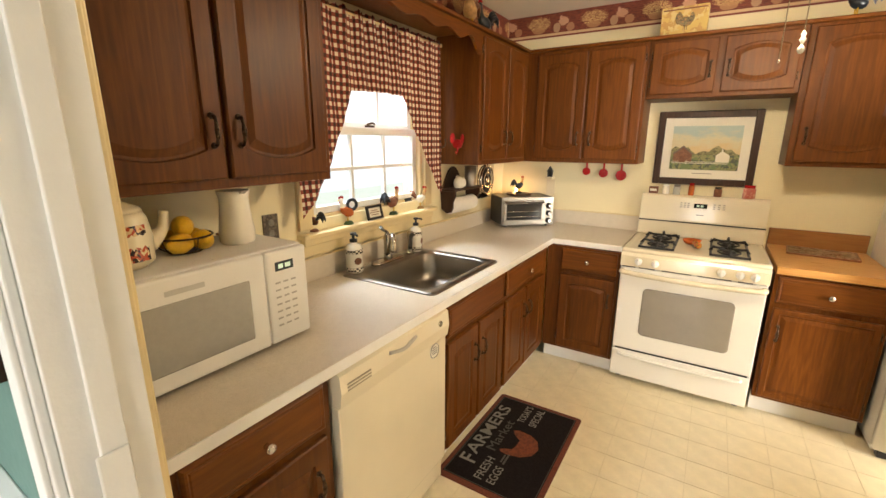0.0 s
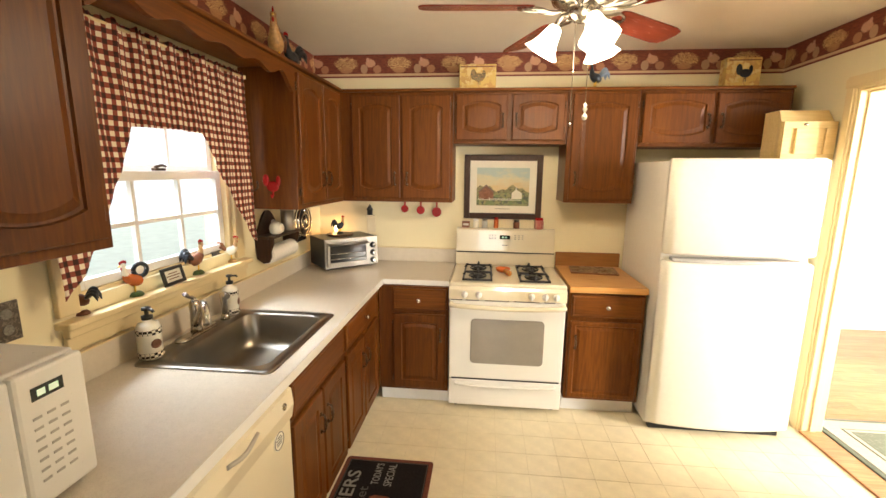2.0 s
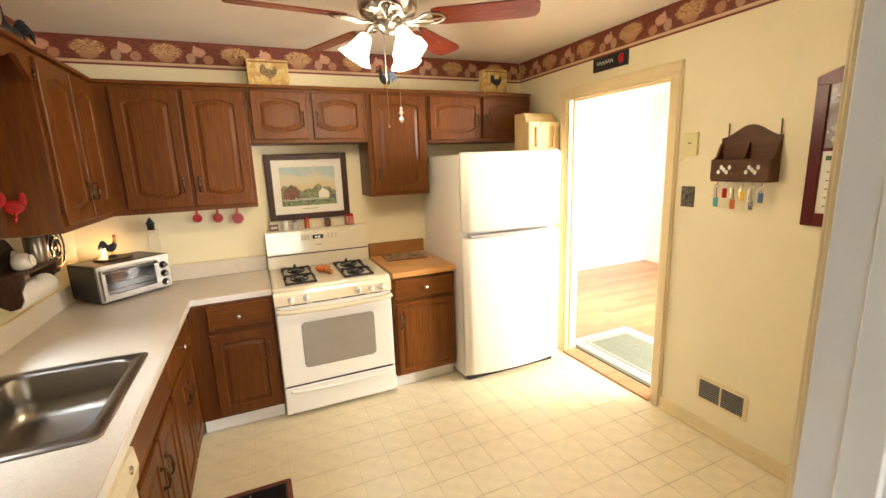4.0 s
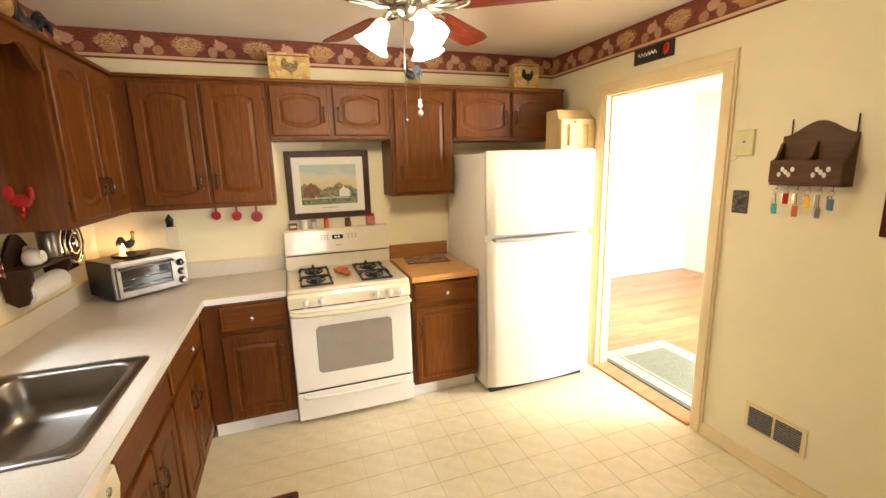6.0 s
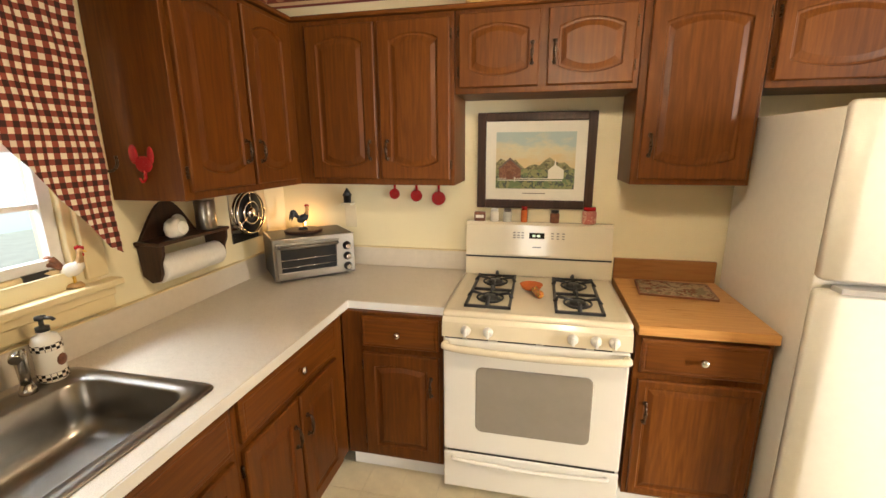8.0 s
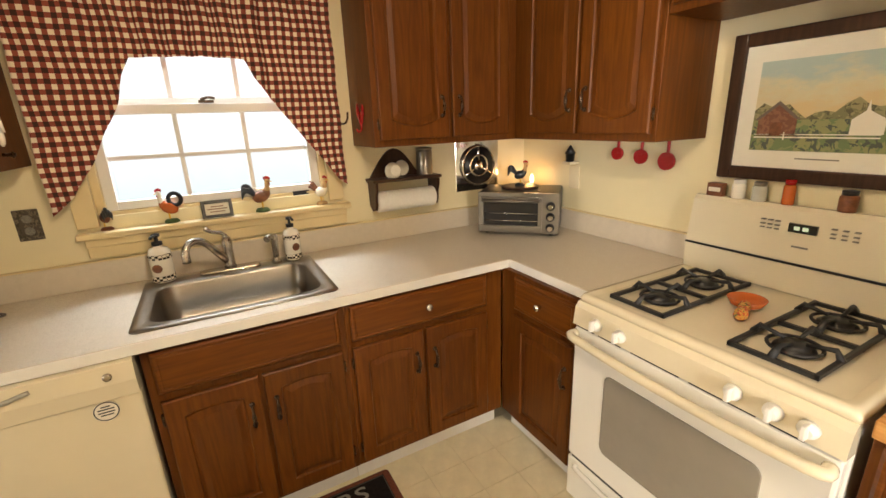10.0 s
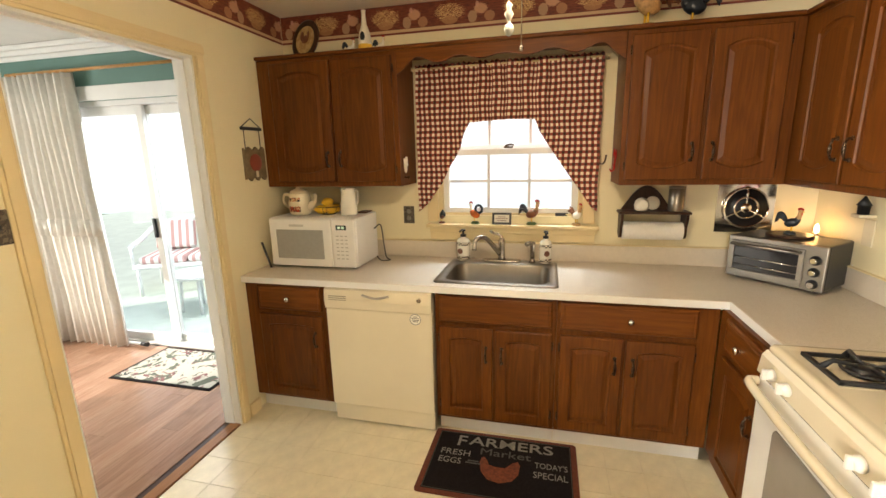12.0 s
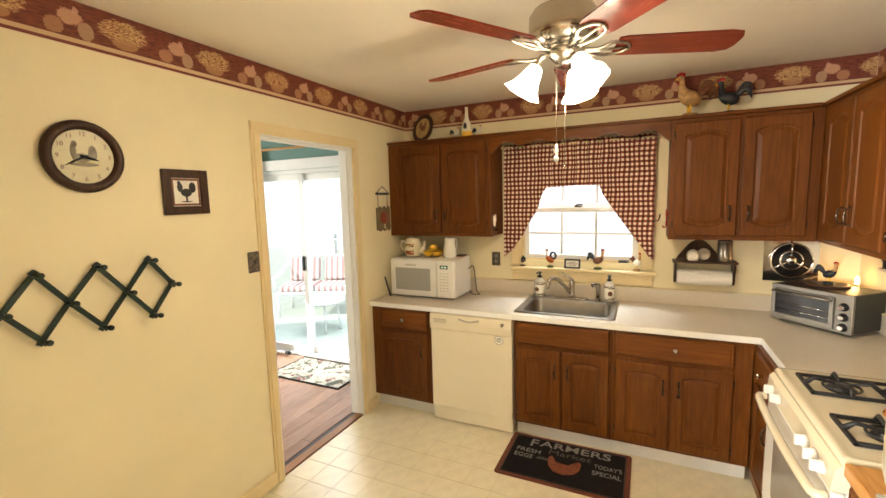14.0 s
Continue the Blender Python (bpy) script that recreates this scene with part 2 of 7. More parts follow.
BLUEBLACK = plain("blue_black_feathers", (0.012, 0.018, 0.026), 0.3, vary=0.4, scale=40)
GREENBASE = plain("mossy_green_glaze", (0.07, 0.14, 0.05), 0.45, vary=0.5, scale=40)
PAPER = plain("paper_white", (0.80, 0.77, 0.68), 0.75, vary=0.04)
TOWEL = plain("paper_towel", (0.82, 0.80, 0.75), 0.9, vary=0.05, scale=60, relief=0.5)
FABRIC = plain("white_curtain_cloth", (0.80, 0.76, 0.70), 0.9, vary=0.08, scale=30, relief=0.3)
RUGBLACK = plain("black_rug_pile", (0.014, 0.011, 0.011), 0.95, vary=0.4, scale=90, relief=0.6, spec=0.1)
RUGEDGE = plain("rust_rug_edge", (0.15, 0.035, 0.015), 0.95, vary=0.3, scale=90, relief=0.6)
CHALK = plain("chalk_grey_print", (0.24, 0.225, 0.195), 0.9, vary=0.4, scale=160)
CHALKDIM = plain("faded_chalk_print", (0.075, 0.07, 0.06), 0.9, vary=0.4, scale=160)
HENRED = plain("russet_hen_print", (0.17, 0.04, 0.014), 0.9, vary=0.5, scale=70)
TIN = patches("yellow_tin", (0.60, 0.42, 0.13), [(0.50, 0.30, 0.10), (0.64, 0.50, 0.22)], 18)
CORD = plain("grey_cord", (0.08, 0.07, 0.065), 0.5)
GLASS = glass("window_glass")
JARGLASS = plain("jar_glass", (0.55, 0.55, 0.50), 0.08)
LIT = emitter("lit_frosted_glass", (1.0, 0.86, 0.62), 9.0)
FLAME = emitter("night_light_bulb", (1.0, 0.55, 0.18), 12.0)
GINGHAM = gingham("red_gingham_cloth", 0.036)
BORDER = border_paper("rooster_border_paper")
FLOORTILE = plain("cream_vinyl_tile", (0.74, 0.65, 0.45), 0.3, vary=0.1, scale=14, relief=0.06)
JOINT = plain("vinyl_joint", (0.64, 0.55, 0.36), 0.45)
PLANK = wood("oak_floor_plank", 0, (0.22, 0.10, 0.045), (0.34, 0.17, 0.08), (0.45, 0.25, 0.12), 0.2, spread=0.3)
PLANK_DINING = wood("worn_grey_oak_plank", 0, (0.18, 0.093, 0.054), (0.29, 0.162, 0.102), (0.38, 0.232, 0.155), 0.2, spread=0.3)
FLORAL = patches("floral_rug", (0.42, 0.39, 0.32), [(0.09, 0.10, 0.07), (0.17, 0.075, 0.07), (0.04, 0.045, 0.04)], 9.5, 0.56, 0.95)
SAGE = patches("sage_rug", (0.13, 0.15, 0.115), [(0.165, 0.185, 0.145)], 60, 0.55, 0.95)
CREAMRUG = plain("cream_rug", (0.40, 0.38, 0.32), 0.95, scale=60)
WICKER = plain("white_wicker", (0.80, 0.80, 0.78), 0.5)
CUSHION = stripes("striped_cushion", (0.70, 0.68, 0.64), (0.50, 0.29, 0.26), 0.09, 1)
GRASS = patches("lawn", (0.10, 0.17, 0.05), [(0.13, 0.20, 0.07), (0.08, 0.13, 0.04)], 4)
DECK = plain("pale_porch_floor", (0.50, 0.56, 0.48), 0.6, scale=4)
SIDING = plain("pale_blue_siding", (0.50, 0.60, 0.66), 0.6)

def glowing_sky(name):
    """Emission colours standing in for blown-out daylight: pale blue low down, white above."""
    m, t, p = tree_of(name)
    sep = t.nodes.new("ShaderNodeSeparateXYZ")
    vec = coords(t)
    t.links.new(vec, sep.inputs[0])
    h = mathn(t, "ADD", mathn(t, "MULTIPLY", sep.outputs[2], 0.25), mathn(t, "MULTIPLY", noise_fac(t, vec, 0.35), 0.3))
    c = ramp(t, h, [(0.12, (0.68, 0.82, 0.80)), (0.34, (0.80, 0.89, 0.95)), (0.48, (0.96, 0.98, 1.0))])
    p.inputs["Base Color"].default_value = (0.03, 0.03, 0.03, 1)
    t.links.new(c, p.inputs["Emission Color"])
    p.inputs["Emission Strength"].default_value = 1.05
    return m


DAYGLOW = glowing_sky("daylight_glow")


# ---- mesh helpers ----
def box(bm, x0, x1, y0, y1, z0, z1, bevel=0.0, mi=0):
    """A box, with bevelled edges where bevel is given."""
    v = [bm.verts.new((x, y, z)) for x in (x0, x1) for y in (y0, y1) for z in (z0, z1)]
    fs = [bm.faces.new([v[i] for i in q]) for q in
          ((0, 1, 3, 2), (4, 6, 7, 5), (0, 4, 5, 1), (2, 3, 7, 6), (0, 2, 6, 4), (1, 5, 7, 3))]
    for f in fs:
        f.material_index = mi
    if bevel:
        es = list({e for f in fs for e in f.edges})
        r = bmesh.ops.bevel(bm, geom=es, offset=bevel, segments=2, affect="EDGES", profile=0.5)
        for f in r["faces"]:
            f.material_index = mi
    return bm


def B(*dims, bevel=0.0):
    return box(bmesh.new(), *dims, bevel=bevel)


def rings(bm, loops, caps=(True, True), closed=True, mi=0, smooth=True):
    """Skin a list of loops of points."""
    vs = [[bm.verts.new(p) for p in lp] for lp in loops]
    for a, b in zip(vs, vs[1:]):
        n = len(a)
        for i in range(n if closed else n - 1):
            j = (i + 1) % n
            f = bm.faces.new((a[i], a[j], b[j], b[i]))
            f.smooth, f.material_index = smooth, mi
    if caps[0]:
        bm.faces.new(vs[0][::-1]).material_index = mi
    if caps[1]:
        bm.faces.new(vs[-1]).material_index = mi
    return bm


def lathe(bm, prof, at=(0, 0, 0), n=20, m=None, mi=0, caps=(True, True)):
    """Turn (radius, height) pairs about z; m turns the result."""
    m = m or Matrix()
    loops = [[m @ Vector((r * math.cos(2 * math.pi * i / n), r * math.sin(2 * math.pi * i / n), z)) + Vector(at)
              for i in range(n)] for r, z in prof]
    return rings(bm, loops, caps, mi=mi)


def tube(bm, path, r, n=10, mi=0):
    """A round tube along points; r is one radius or one for each point."""
    pts = [Vector(p) for p in path]
    loops = []
    for i, p in enumerate(pts):
        d = (pts[min(i + 1, len(pts) - 1)] - pts[max(i - 1, 0)]).normalized()
        side = d.orthogonal().normalized() if i == 0 else (side - d * side.dot(d)).normalized()
        up = d.cross(side)
        rr = r[i] if isinstance(r, (list, tuple)) else r
        loops.append([p + rr * (math.cos(2 * math.pi * k / n) * side + math.sin(2 * math.pi * k / n) * up) for k in range(n)])
    return rings(bm, loops, mi=mi)


def curve_pts(pts, n=24):
    """A smooth line of n points through a few."""
    P = [Vector(p) for p in pts]
    P = [2 * P[0] - P[1]] + P + [2 * P[-1] - P[-2]]
    out = []
    for k in range(n):
        u = k / (n - 1) * (len(P) - 3)
        i = min(int(u), len(P) - 4)
        f = u - i
        a, b, c, d = P[i:i + 4]
        out.append(0.5 * ((2 * b) + (c - a) * f + (2 * a - 5 * b + 4 * c - d) * f * f + (3 * b - a - 3 * c + d) * f ** 3))
    return out


def ball(bm, at, r, mi=0, turn=(0, 0, 0), n=12):
    """An ellipsoid with radii r."""
    m = pose(*at, *turn)
    loops = []
    for i in range(1, n // 2 + 1):
        a = math.pi * (i - 0.5) / (n // 2)
        loops.append([m @ Vector((r[0] * math.sin(a) * math.cos(2 * math.pi * k / n), r[1] * math.sin(a) * math.sin(2 * math.pi * k / n),
                                  -r[2] * math.cos(a))) for k in range(n)])
    return rings(bm, loops, mi=mi)


def prism(bm, outline, y0, y1, mi=0, plane="xz"):
    """An outline extruded between y0 and y1 (or along x for plane yz, z for xy)."""
    place = {"xz": lambda a, b, c: (a, c, b), "yz": lambda a, b, c: (c, a, b), "xy": lambda a, b, c: (a, b, c)}[plane]
    rings(bm, [[place(a, b, y0) for a, b in outline], [place(a, b, y1) for a, b in outline]], mi=mi, smooth=False)
    return bm


def rrect(x0, x1, y0, y1, r, n=5):
    """A rectangle with rounded corners, as (x, y) pairs."""
    out = []
    for cx, cy, a0 in ((x1 - r, y1 - r, 0), (x0 + r, y1 - r, 90), (x0 + r, y0 + r, 180), (x1 - r, y0 + r, 270)):
        for k in range(n + 1):
            a = radians(a0 + 90 * k / n)
            out.append((cx + r * math.cos(a), cy + r * math.sin(a)))
    return out


def mesh_of(name, bm, mats):
    bmesh.ops.recalc_face_normals(bm, faces=bm.faces)
    me = bpy.data.meshes.new(name)
    bm.to_mesh(me)
    bm.free()
    for m in (mats if isinstance(mats, (list, tuple)) else [mats]):
        me.materials.append(m)
    return me


def part(name, bm, material, parent, label=""):
    ob = new(name, mesh_of(name, bm, material))
    ob.parent = parent
    return tagged(ob, label)


def thing(name, m, label, category, group="", kind=""):
    ob = new(name)
    ob.empty_display_size = 0.05
    ob.matrix_basis = m
    return tagged(ob, label, category, group, kind)


def solid(name, bm, material, label, category, kind="", m=None, group=""):
    ob = new(name, mesh_of(name, bm, material))
    if m is not None:
        ob.matrix_basis = m
    return tagged(ob, label, category, group, kind)


def text_mesh(body, size, material, parent, m, name="lettering", width=None, bold=0.0):
    cu = bpy.data.curves.new(name, "FONT")
    cu.body, cu.size, cu.align_x, cu.align_y, cu.extrude, cu.offset = body, size, "CENTER", "CENTER", 0.0006, bold
    cu.resolution_u = 3
    tmp = new("tmp", cu)
    me = bpy.data.meshes.new_from_object(tmp.evaluated_get(bpy.context.evaluated_depsgraph_get()))
    bpy.data.objects.remove(tmp)
    me.materials.clear()
    me.materials.append(material)
    if width:
        xs = [v.co.x for v in me.vertices]
        s = width / (max(xs) - min(xs))
        me.transform(Matrix.Diagonal((s, 1, 1, 1)))
    ob = new(name, me)
    ob.parent, ob.matrix_basis = parent, m
    return ob


# ---- the shell ----
H = 2.53
BACK, EAST, WT = 3.185, 3.465, 0.12
SY = -0.08  # kitchen face of the south wall
SD = SY - 0.115  # its dining face
DL, DR = 0.828, 1.695


def wall(name, axis, at, thick, a0, a1, z0, z1, holes, mats, label):
    """A wall along x (axis 0) or y (axis 1) with openings (a0, a1, z0, z1). The faces of its two sides take mats[0] and mats[1]."""
    bm = bmesh.new()
    cuts = sorted({a0, a1, *[h for o in holes for h in o[:2]]})
    for l, r in zip(cuts, cuts[1:]):
        spans, z = [], z0
        for o in sorted((o for o in holes if o[0] <= l and o[1] >= r), key=lambda o: o[2]):
            spans.append((z, o[2]))
            z = o[3]
        spans.append((z, z1))
        for lo, hi in spans:
            if hi - lo > 1e-4:
                d = (l, r, at, at + thick, lo, hi) if axis == 0 else (at, at + thick, l, r, lo, hi)
                box(bm, *d)
    bmesh.ops.remove_doubles(bm, verts=bm.verts, dist=1e-5)
    inner = [f for f in bm.faces if abs((f.calc_center_median() - Vector((0, 0, 0)))[1 - axis] - at) > 0.001
             and abs(f.calc_center_median()[1 - axis] - at - thick) > 0.001]
    for f in bm.faces:
        f.material_index = 1 if f.calc_center_median()[1 - axis] < at + thick * 0.2 else 0
    return solid(name, bm, list(mats), label, "wall", "structure")


wall("wall_west", 1, -0.14, 0.14, SD + 0.001, BACK, 0, H, [(1.0, 1.935, 1.2, 2.10)], (WALL, SIDING), "cream painted kitchen wall with a window")
wall("wall_north", 0, BACK, WT, -0.14, EAST + WT, 0, H, [], (WHITE, WALL), "cream painted kitchen wall behind the range")
wall("wall_east", 1, EAST, WT, SD + 0.001, BACK, 0, H, [(1.575, 2.50, 0, 2.13)], (WALL, WALL), "cream painted wall with a cased opening")
wall("wall_south", 0, SD, SY - SD, -0.001, EAST, 0, H, [(DL, DR, 0, 2.13)], (WALL, TEAL), "cream painted wall with a cased doorway")
wall("dining_wall_west", 1, -0.14, 0.14, -3.8, SD, 0, H, [(-2.25, -0.62, 0, 2.08)], (TEAL, SIDING), "teal wall round a sliding glass door")
# The opening in this south wall is assumed; it stays out of view.
wall("dining_wall_south", 0, -3.92, WT, -0.14, EAST + WT, 0, H, [(1.2, 2.8, 0.8, 2.05)], (TEAL, SIDING), "teal wall with an assumed window, out of view")
wall("dining_wall_east", 1, EAST, WT, -3.8, SD, 0, H, [], (WALL, TEAL), "teal dining room wall")
wall("living_wall_north", 0, 4.6, WT, EAST + WT, 6.8, 0, H, [], (WHITE, WHITE), "pale cream living room wall")
wall("living_wall_south", 0, -0.62, WT, EAST + WT, 6.8, 0, H, [], (WHITE, WHITE), "pale cream living room wall")
wall("living_wall_east", 1, 6.8, WT, -0.62, 4.72, 0, H, [(-0.45, 0.95, 0.7, 2.2)], (SIDING, WHITE), "pale cream wall with a sunny window")
wall("living_wall_west", 1, EAST, WT, BACK + WT, 4.72, 0, H, [], (WALL, WALL), "pale cream wall beside the kitchen")
wall("living_wall_west_end", 1, EAST + 0.002, WT - 0.002, -0.62, SD - 0.002, 0, H, [], (WALL, WALL), "pale cream wall beside the kitchen")
solid("ceiling", B(-0.14, EAST + WT, SD, BACK + WT, H, H + 0.1), CEIL, "smooth off-white kitchen ceiling", "ceiling", "structure")
solid("ceiling_dining", B(-0.14, EAST + WT, -3.92, SD, H, H + 0.1), WHITE, "white dining room ceiling", "ceiling", "structure")
solid("ceiling_living", B(EAST + WT, 6.92, -0.62, 4.72, H, H + 0.1), WHITE, "white living room ceiling", "ceiling", "structure")
floor = solid("floor", B(0, EAST, SY, BACK, -0.1, -0.003), JOINT, "cream square vinyl floor tiles", "floor", "structure")
dfloor = solid("floor_dining", B(-0.14, EAST + WT, -3.92, SY - 0.002, -0.1, -0.004), DARKWOOD, "reddish oak plank floor", "floor", "structure")
lfloor = solid("floor_living", B(EAST + 0.002, 6.92, -0.62, 4.72, -0.1, -0.004), DARKWOOD, "honey oak plank floor in the sun", "floor", "structure")
ground = solid("ground", B(-400, 400, -400, 400, -0.5, -0.2), GRASS, "mown lawn round the house", "ground", "structure")
solid("porch_floor", B(-8.9, -0.14, -12, 40, -0.199, -0.03), DECK, "pale painted porch and patio floor", "floor", "structure")


def strip(name, along, a0, a1, at, out, z0, z1, mat, label, category="trim", thick=0.02, kind="structure"):
    """A board on a wall: along x (0) or y (1); out is +1 or -1, the way it stands off."""
    lo, hi = sorted((at, at + out * thick))
    d = (a0, a1, lo, hi, z0, z1) if along == 0 else (lo, hi, a0, a1, z0, z1)
    return solid(name, B(*d, bevel=min(0.004, thick / 4)), mat, label, category, kind)


def border_strip(name, along, a0, a1, at, out):
    bm = bmesh.new()
    lo, hi = sorted((at + out * 0.0005, at + out * 0.003))
    z0 = H - 0.172
    d = (a0, a1, lo, hi, z0, H - 0.001) if along == 0 else (lo, hi, a0, a1, z0, H - 0.001)
    box(bm, *d)
    uv = bm.loops.layers.uv.new()
    for f in bm.faces:
        for l in f.loops:
            c = l.vert.co
            l[uv].uv = (c[along] + 7 + 0.13 * at, (c.z - z0) / 0.17)
    solid(name, bm, BORDER, "maroon wallpaper border with roosters and flower baskets", "wallpaper border", "structure")


border_strip("trim_border_west", 1, SY + 0.004, BACK - 0.004, 0, 1)
border_strip("trim_border_north", 0, 0.004, EAST - 0.004, BACK, -1)
border_strip("trim_border_east", 1, SY + 0.004, BACK - 0.004, EAST, -1)
border_strip("trim_border_south", 0, 0.004, EAST - 0.004, SY, 1)


def casing(name, along, at, out, lo, hi, top, mat, width=0.075, depth=0.022):
    """Trim round an opening: two uprights and a head, with a stepped face."""
    t = thing(name, pose(0, 0, 0), "painted wooden casing round an opening", "door casing", kind="structure")
    for nm, a, b, z0, z1 in (("upright", lo - width, lo, 0, top), ("upright", hi, hi + width, 0, top), ("head", lo - width, hi + width, top, top + width)):
        bm = bmesh.new()
        for k, (e, d) in enumerate(((0, depth * 0.6), (0.012, depth))):
            l2, h2 = sorted((at, at + out * d)) if k == 0 else sorted((at + out * depth * 0.6, at + out * d))
            ee = e if nm == "upright" else 0
            dims = (a + ee, b - ee, l2, h2, z0, z1) if along == 0 else (l2, h2, a + ee, b - ee, z0, z1)
            if nm == "head" and k:
                dims = dims[:4] + (z0 + 0.012, z1 - 0.012)
            box(bm, *dims, bevel=0.003)
        part(nm, bm, mat, t)
    return t


def jamb(name, along, lo, hi, w0, w1, top, mat):
    t = thing(name, pose(0, 0, 0), "painted wooden lining of an opening", "door jamb", kind="structure")
    for nm, a, b, z0, z1 in (("side_lining", lo, lo + 0.014, 0, top), ("side_lining", hi - 0.014, hi, 0, top), ("head_lining", lo + 0.014, hi - 0.014, top - 0.014, top)):
        bm = bmesh.new()
        for d in ((w0, w1, 0.0), ((w0 + w1) / 2 - 0.018, (w0 + w1) / 2 + 0.018, 0.010)):
            aa, bb, zz0 = a, b, z0
            if d[2]:
                if nm == "head_lining":
                    zz0 = z0 - d[2]
                elif a == lo:
                    bb = b + d[2]
                else:
                    aa = a - d[2]
            box(bm, *((aa, bb, d[0], d[1], zz0, z1) if along == 0 else (d[0], d[1], aa, bb, zz0, z1)), bevel=0.002)
        part(nm, bm, mat, t)
    return t


casing("door_casing_kitchen_south", 0, SY, 1, DL, DR, 2.13, TRIM, 0.065)
casing("door_casing_dining_side", 0, SD, -1, DL, DR, 2.13, WHITE, 0.07)
j1 = jamb("door_jamb_south", 0, DL, DR, SD - 0.001, SY + 0.001, 2.13, WHITE)
casing("door_casing_kitchen_east", 1, EAST, -1, 1.575, 2.50, 2.13, TRIM)
casing("door_casing_living_side", 1, EAST + WT, 1, 1.575, 2.50, 2.13, WHITE)
jamb("door_jamb_east", 1, 1.575, 2.50, EAST - 0.001, EAST + WT + 0.001, 2.13, TRIM)
strike = part("strike_plate_patch", B(DL + 0.0245, DL + 0.029, -0.165, -0.12, 0.98, 1.10, bevel=0.003), WHITE, j1, "painted-over hinge plate")
solid("door_1_threshold", B(EAST - 0.02, EAST + WT, 1.589, 2.486, -0.004, 0.012, bevel=0.004), PLANK, "worn oak threshold strip", "threshold", "structure")
solid("door_2_threshold", B(DL + 0.015, DR - 0.015, -0.15, SY - 0.003, -0.004, 0.010, bevel=0.004), PLANK, "dark oak threshold strip", "threshold", "structure")
strip("baseboard_east", 1, SY, 1.497, EAST, -1, 0, 0.085, TRIM, "pale yellow baseboard with a rounded shoe", thick=0.018)
strip("baseboard_shoe", 1, SY, 1.497, EAST - 0.019, -1, 0, 0.02, TRIM, "rounded shoe moulding on the floor", thick=0.013)
strip("baseboard_south", 0, DR + 0.068, EAST - 0.022, SY, 1, 0, 0.085, TRIM, "pale yellow baseboard", thick=0.018)
strip("baseboard_south_end", 0, 0.66, DL - 0.067, SY, 1, 0, 0.085, TRIM, "short piece of pale yellow baseboard", thick=0.018)
strip("trim_chair_rail", 0, 0.0, DL - 0.073, SD, -1, 0.83, 0.90, WHITE, "white chair rail moulding", thick=0.03)
strip("trim_wainscot", 0, 0.0, DL - 0.073, SD, -1, 0.10, 0.828, BEIGE, "beige wall below the chair rail", thick=0.006)
strip("baseboard_dining", 0, 0.0, DL - 0.073, SD, -1, 0, 0.098, WHITE, "white baseboard", thick=0.018)


def crown(name, along, a0, a1, at, out):
    bm = bmesh.new()
    for d, z in ((0.02, H - 0.11), (0.05, H - 0.075), (0.08, H - 0.04)):
        lo, hi = sorted((at + out * 0.001, at + out * d))
        dd = (a0, a1, lo, hi, z, z + 0.035) if along == 0 else (lo, hi, a0, a1, z, z + 0.035)
        box(bm, *dd, bevel=0.006)
    solid(name, bm, WHITE, "white stepped crown moulding", "crown moulding", "structure")


crown("trim_crown_west", 1, -3.79, SD - 0.002, 0, 1)
crown("trim_crown_south", 0, 0.0, EAST, -3.8, 1)


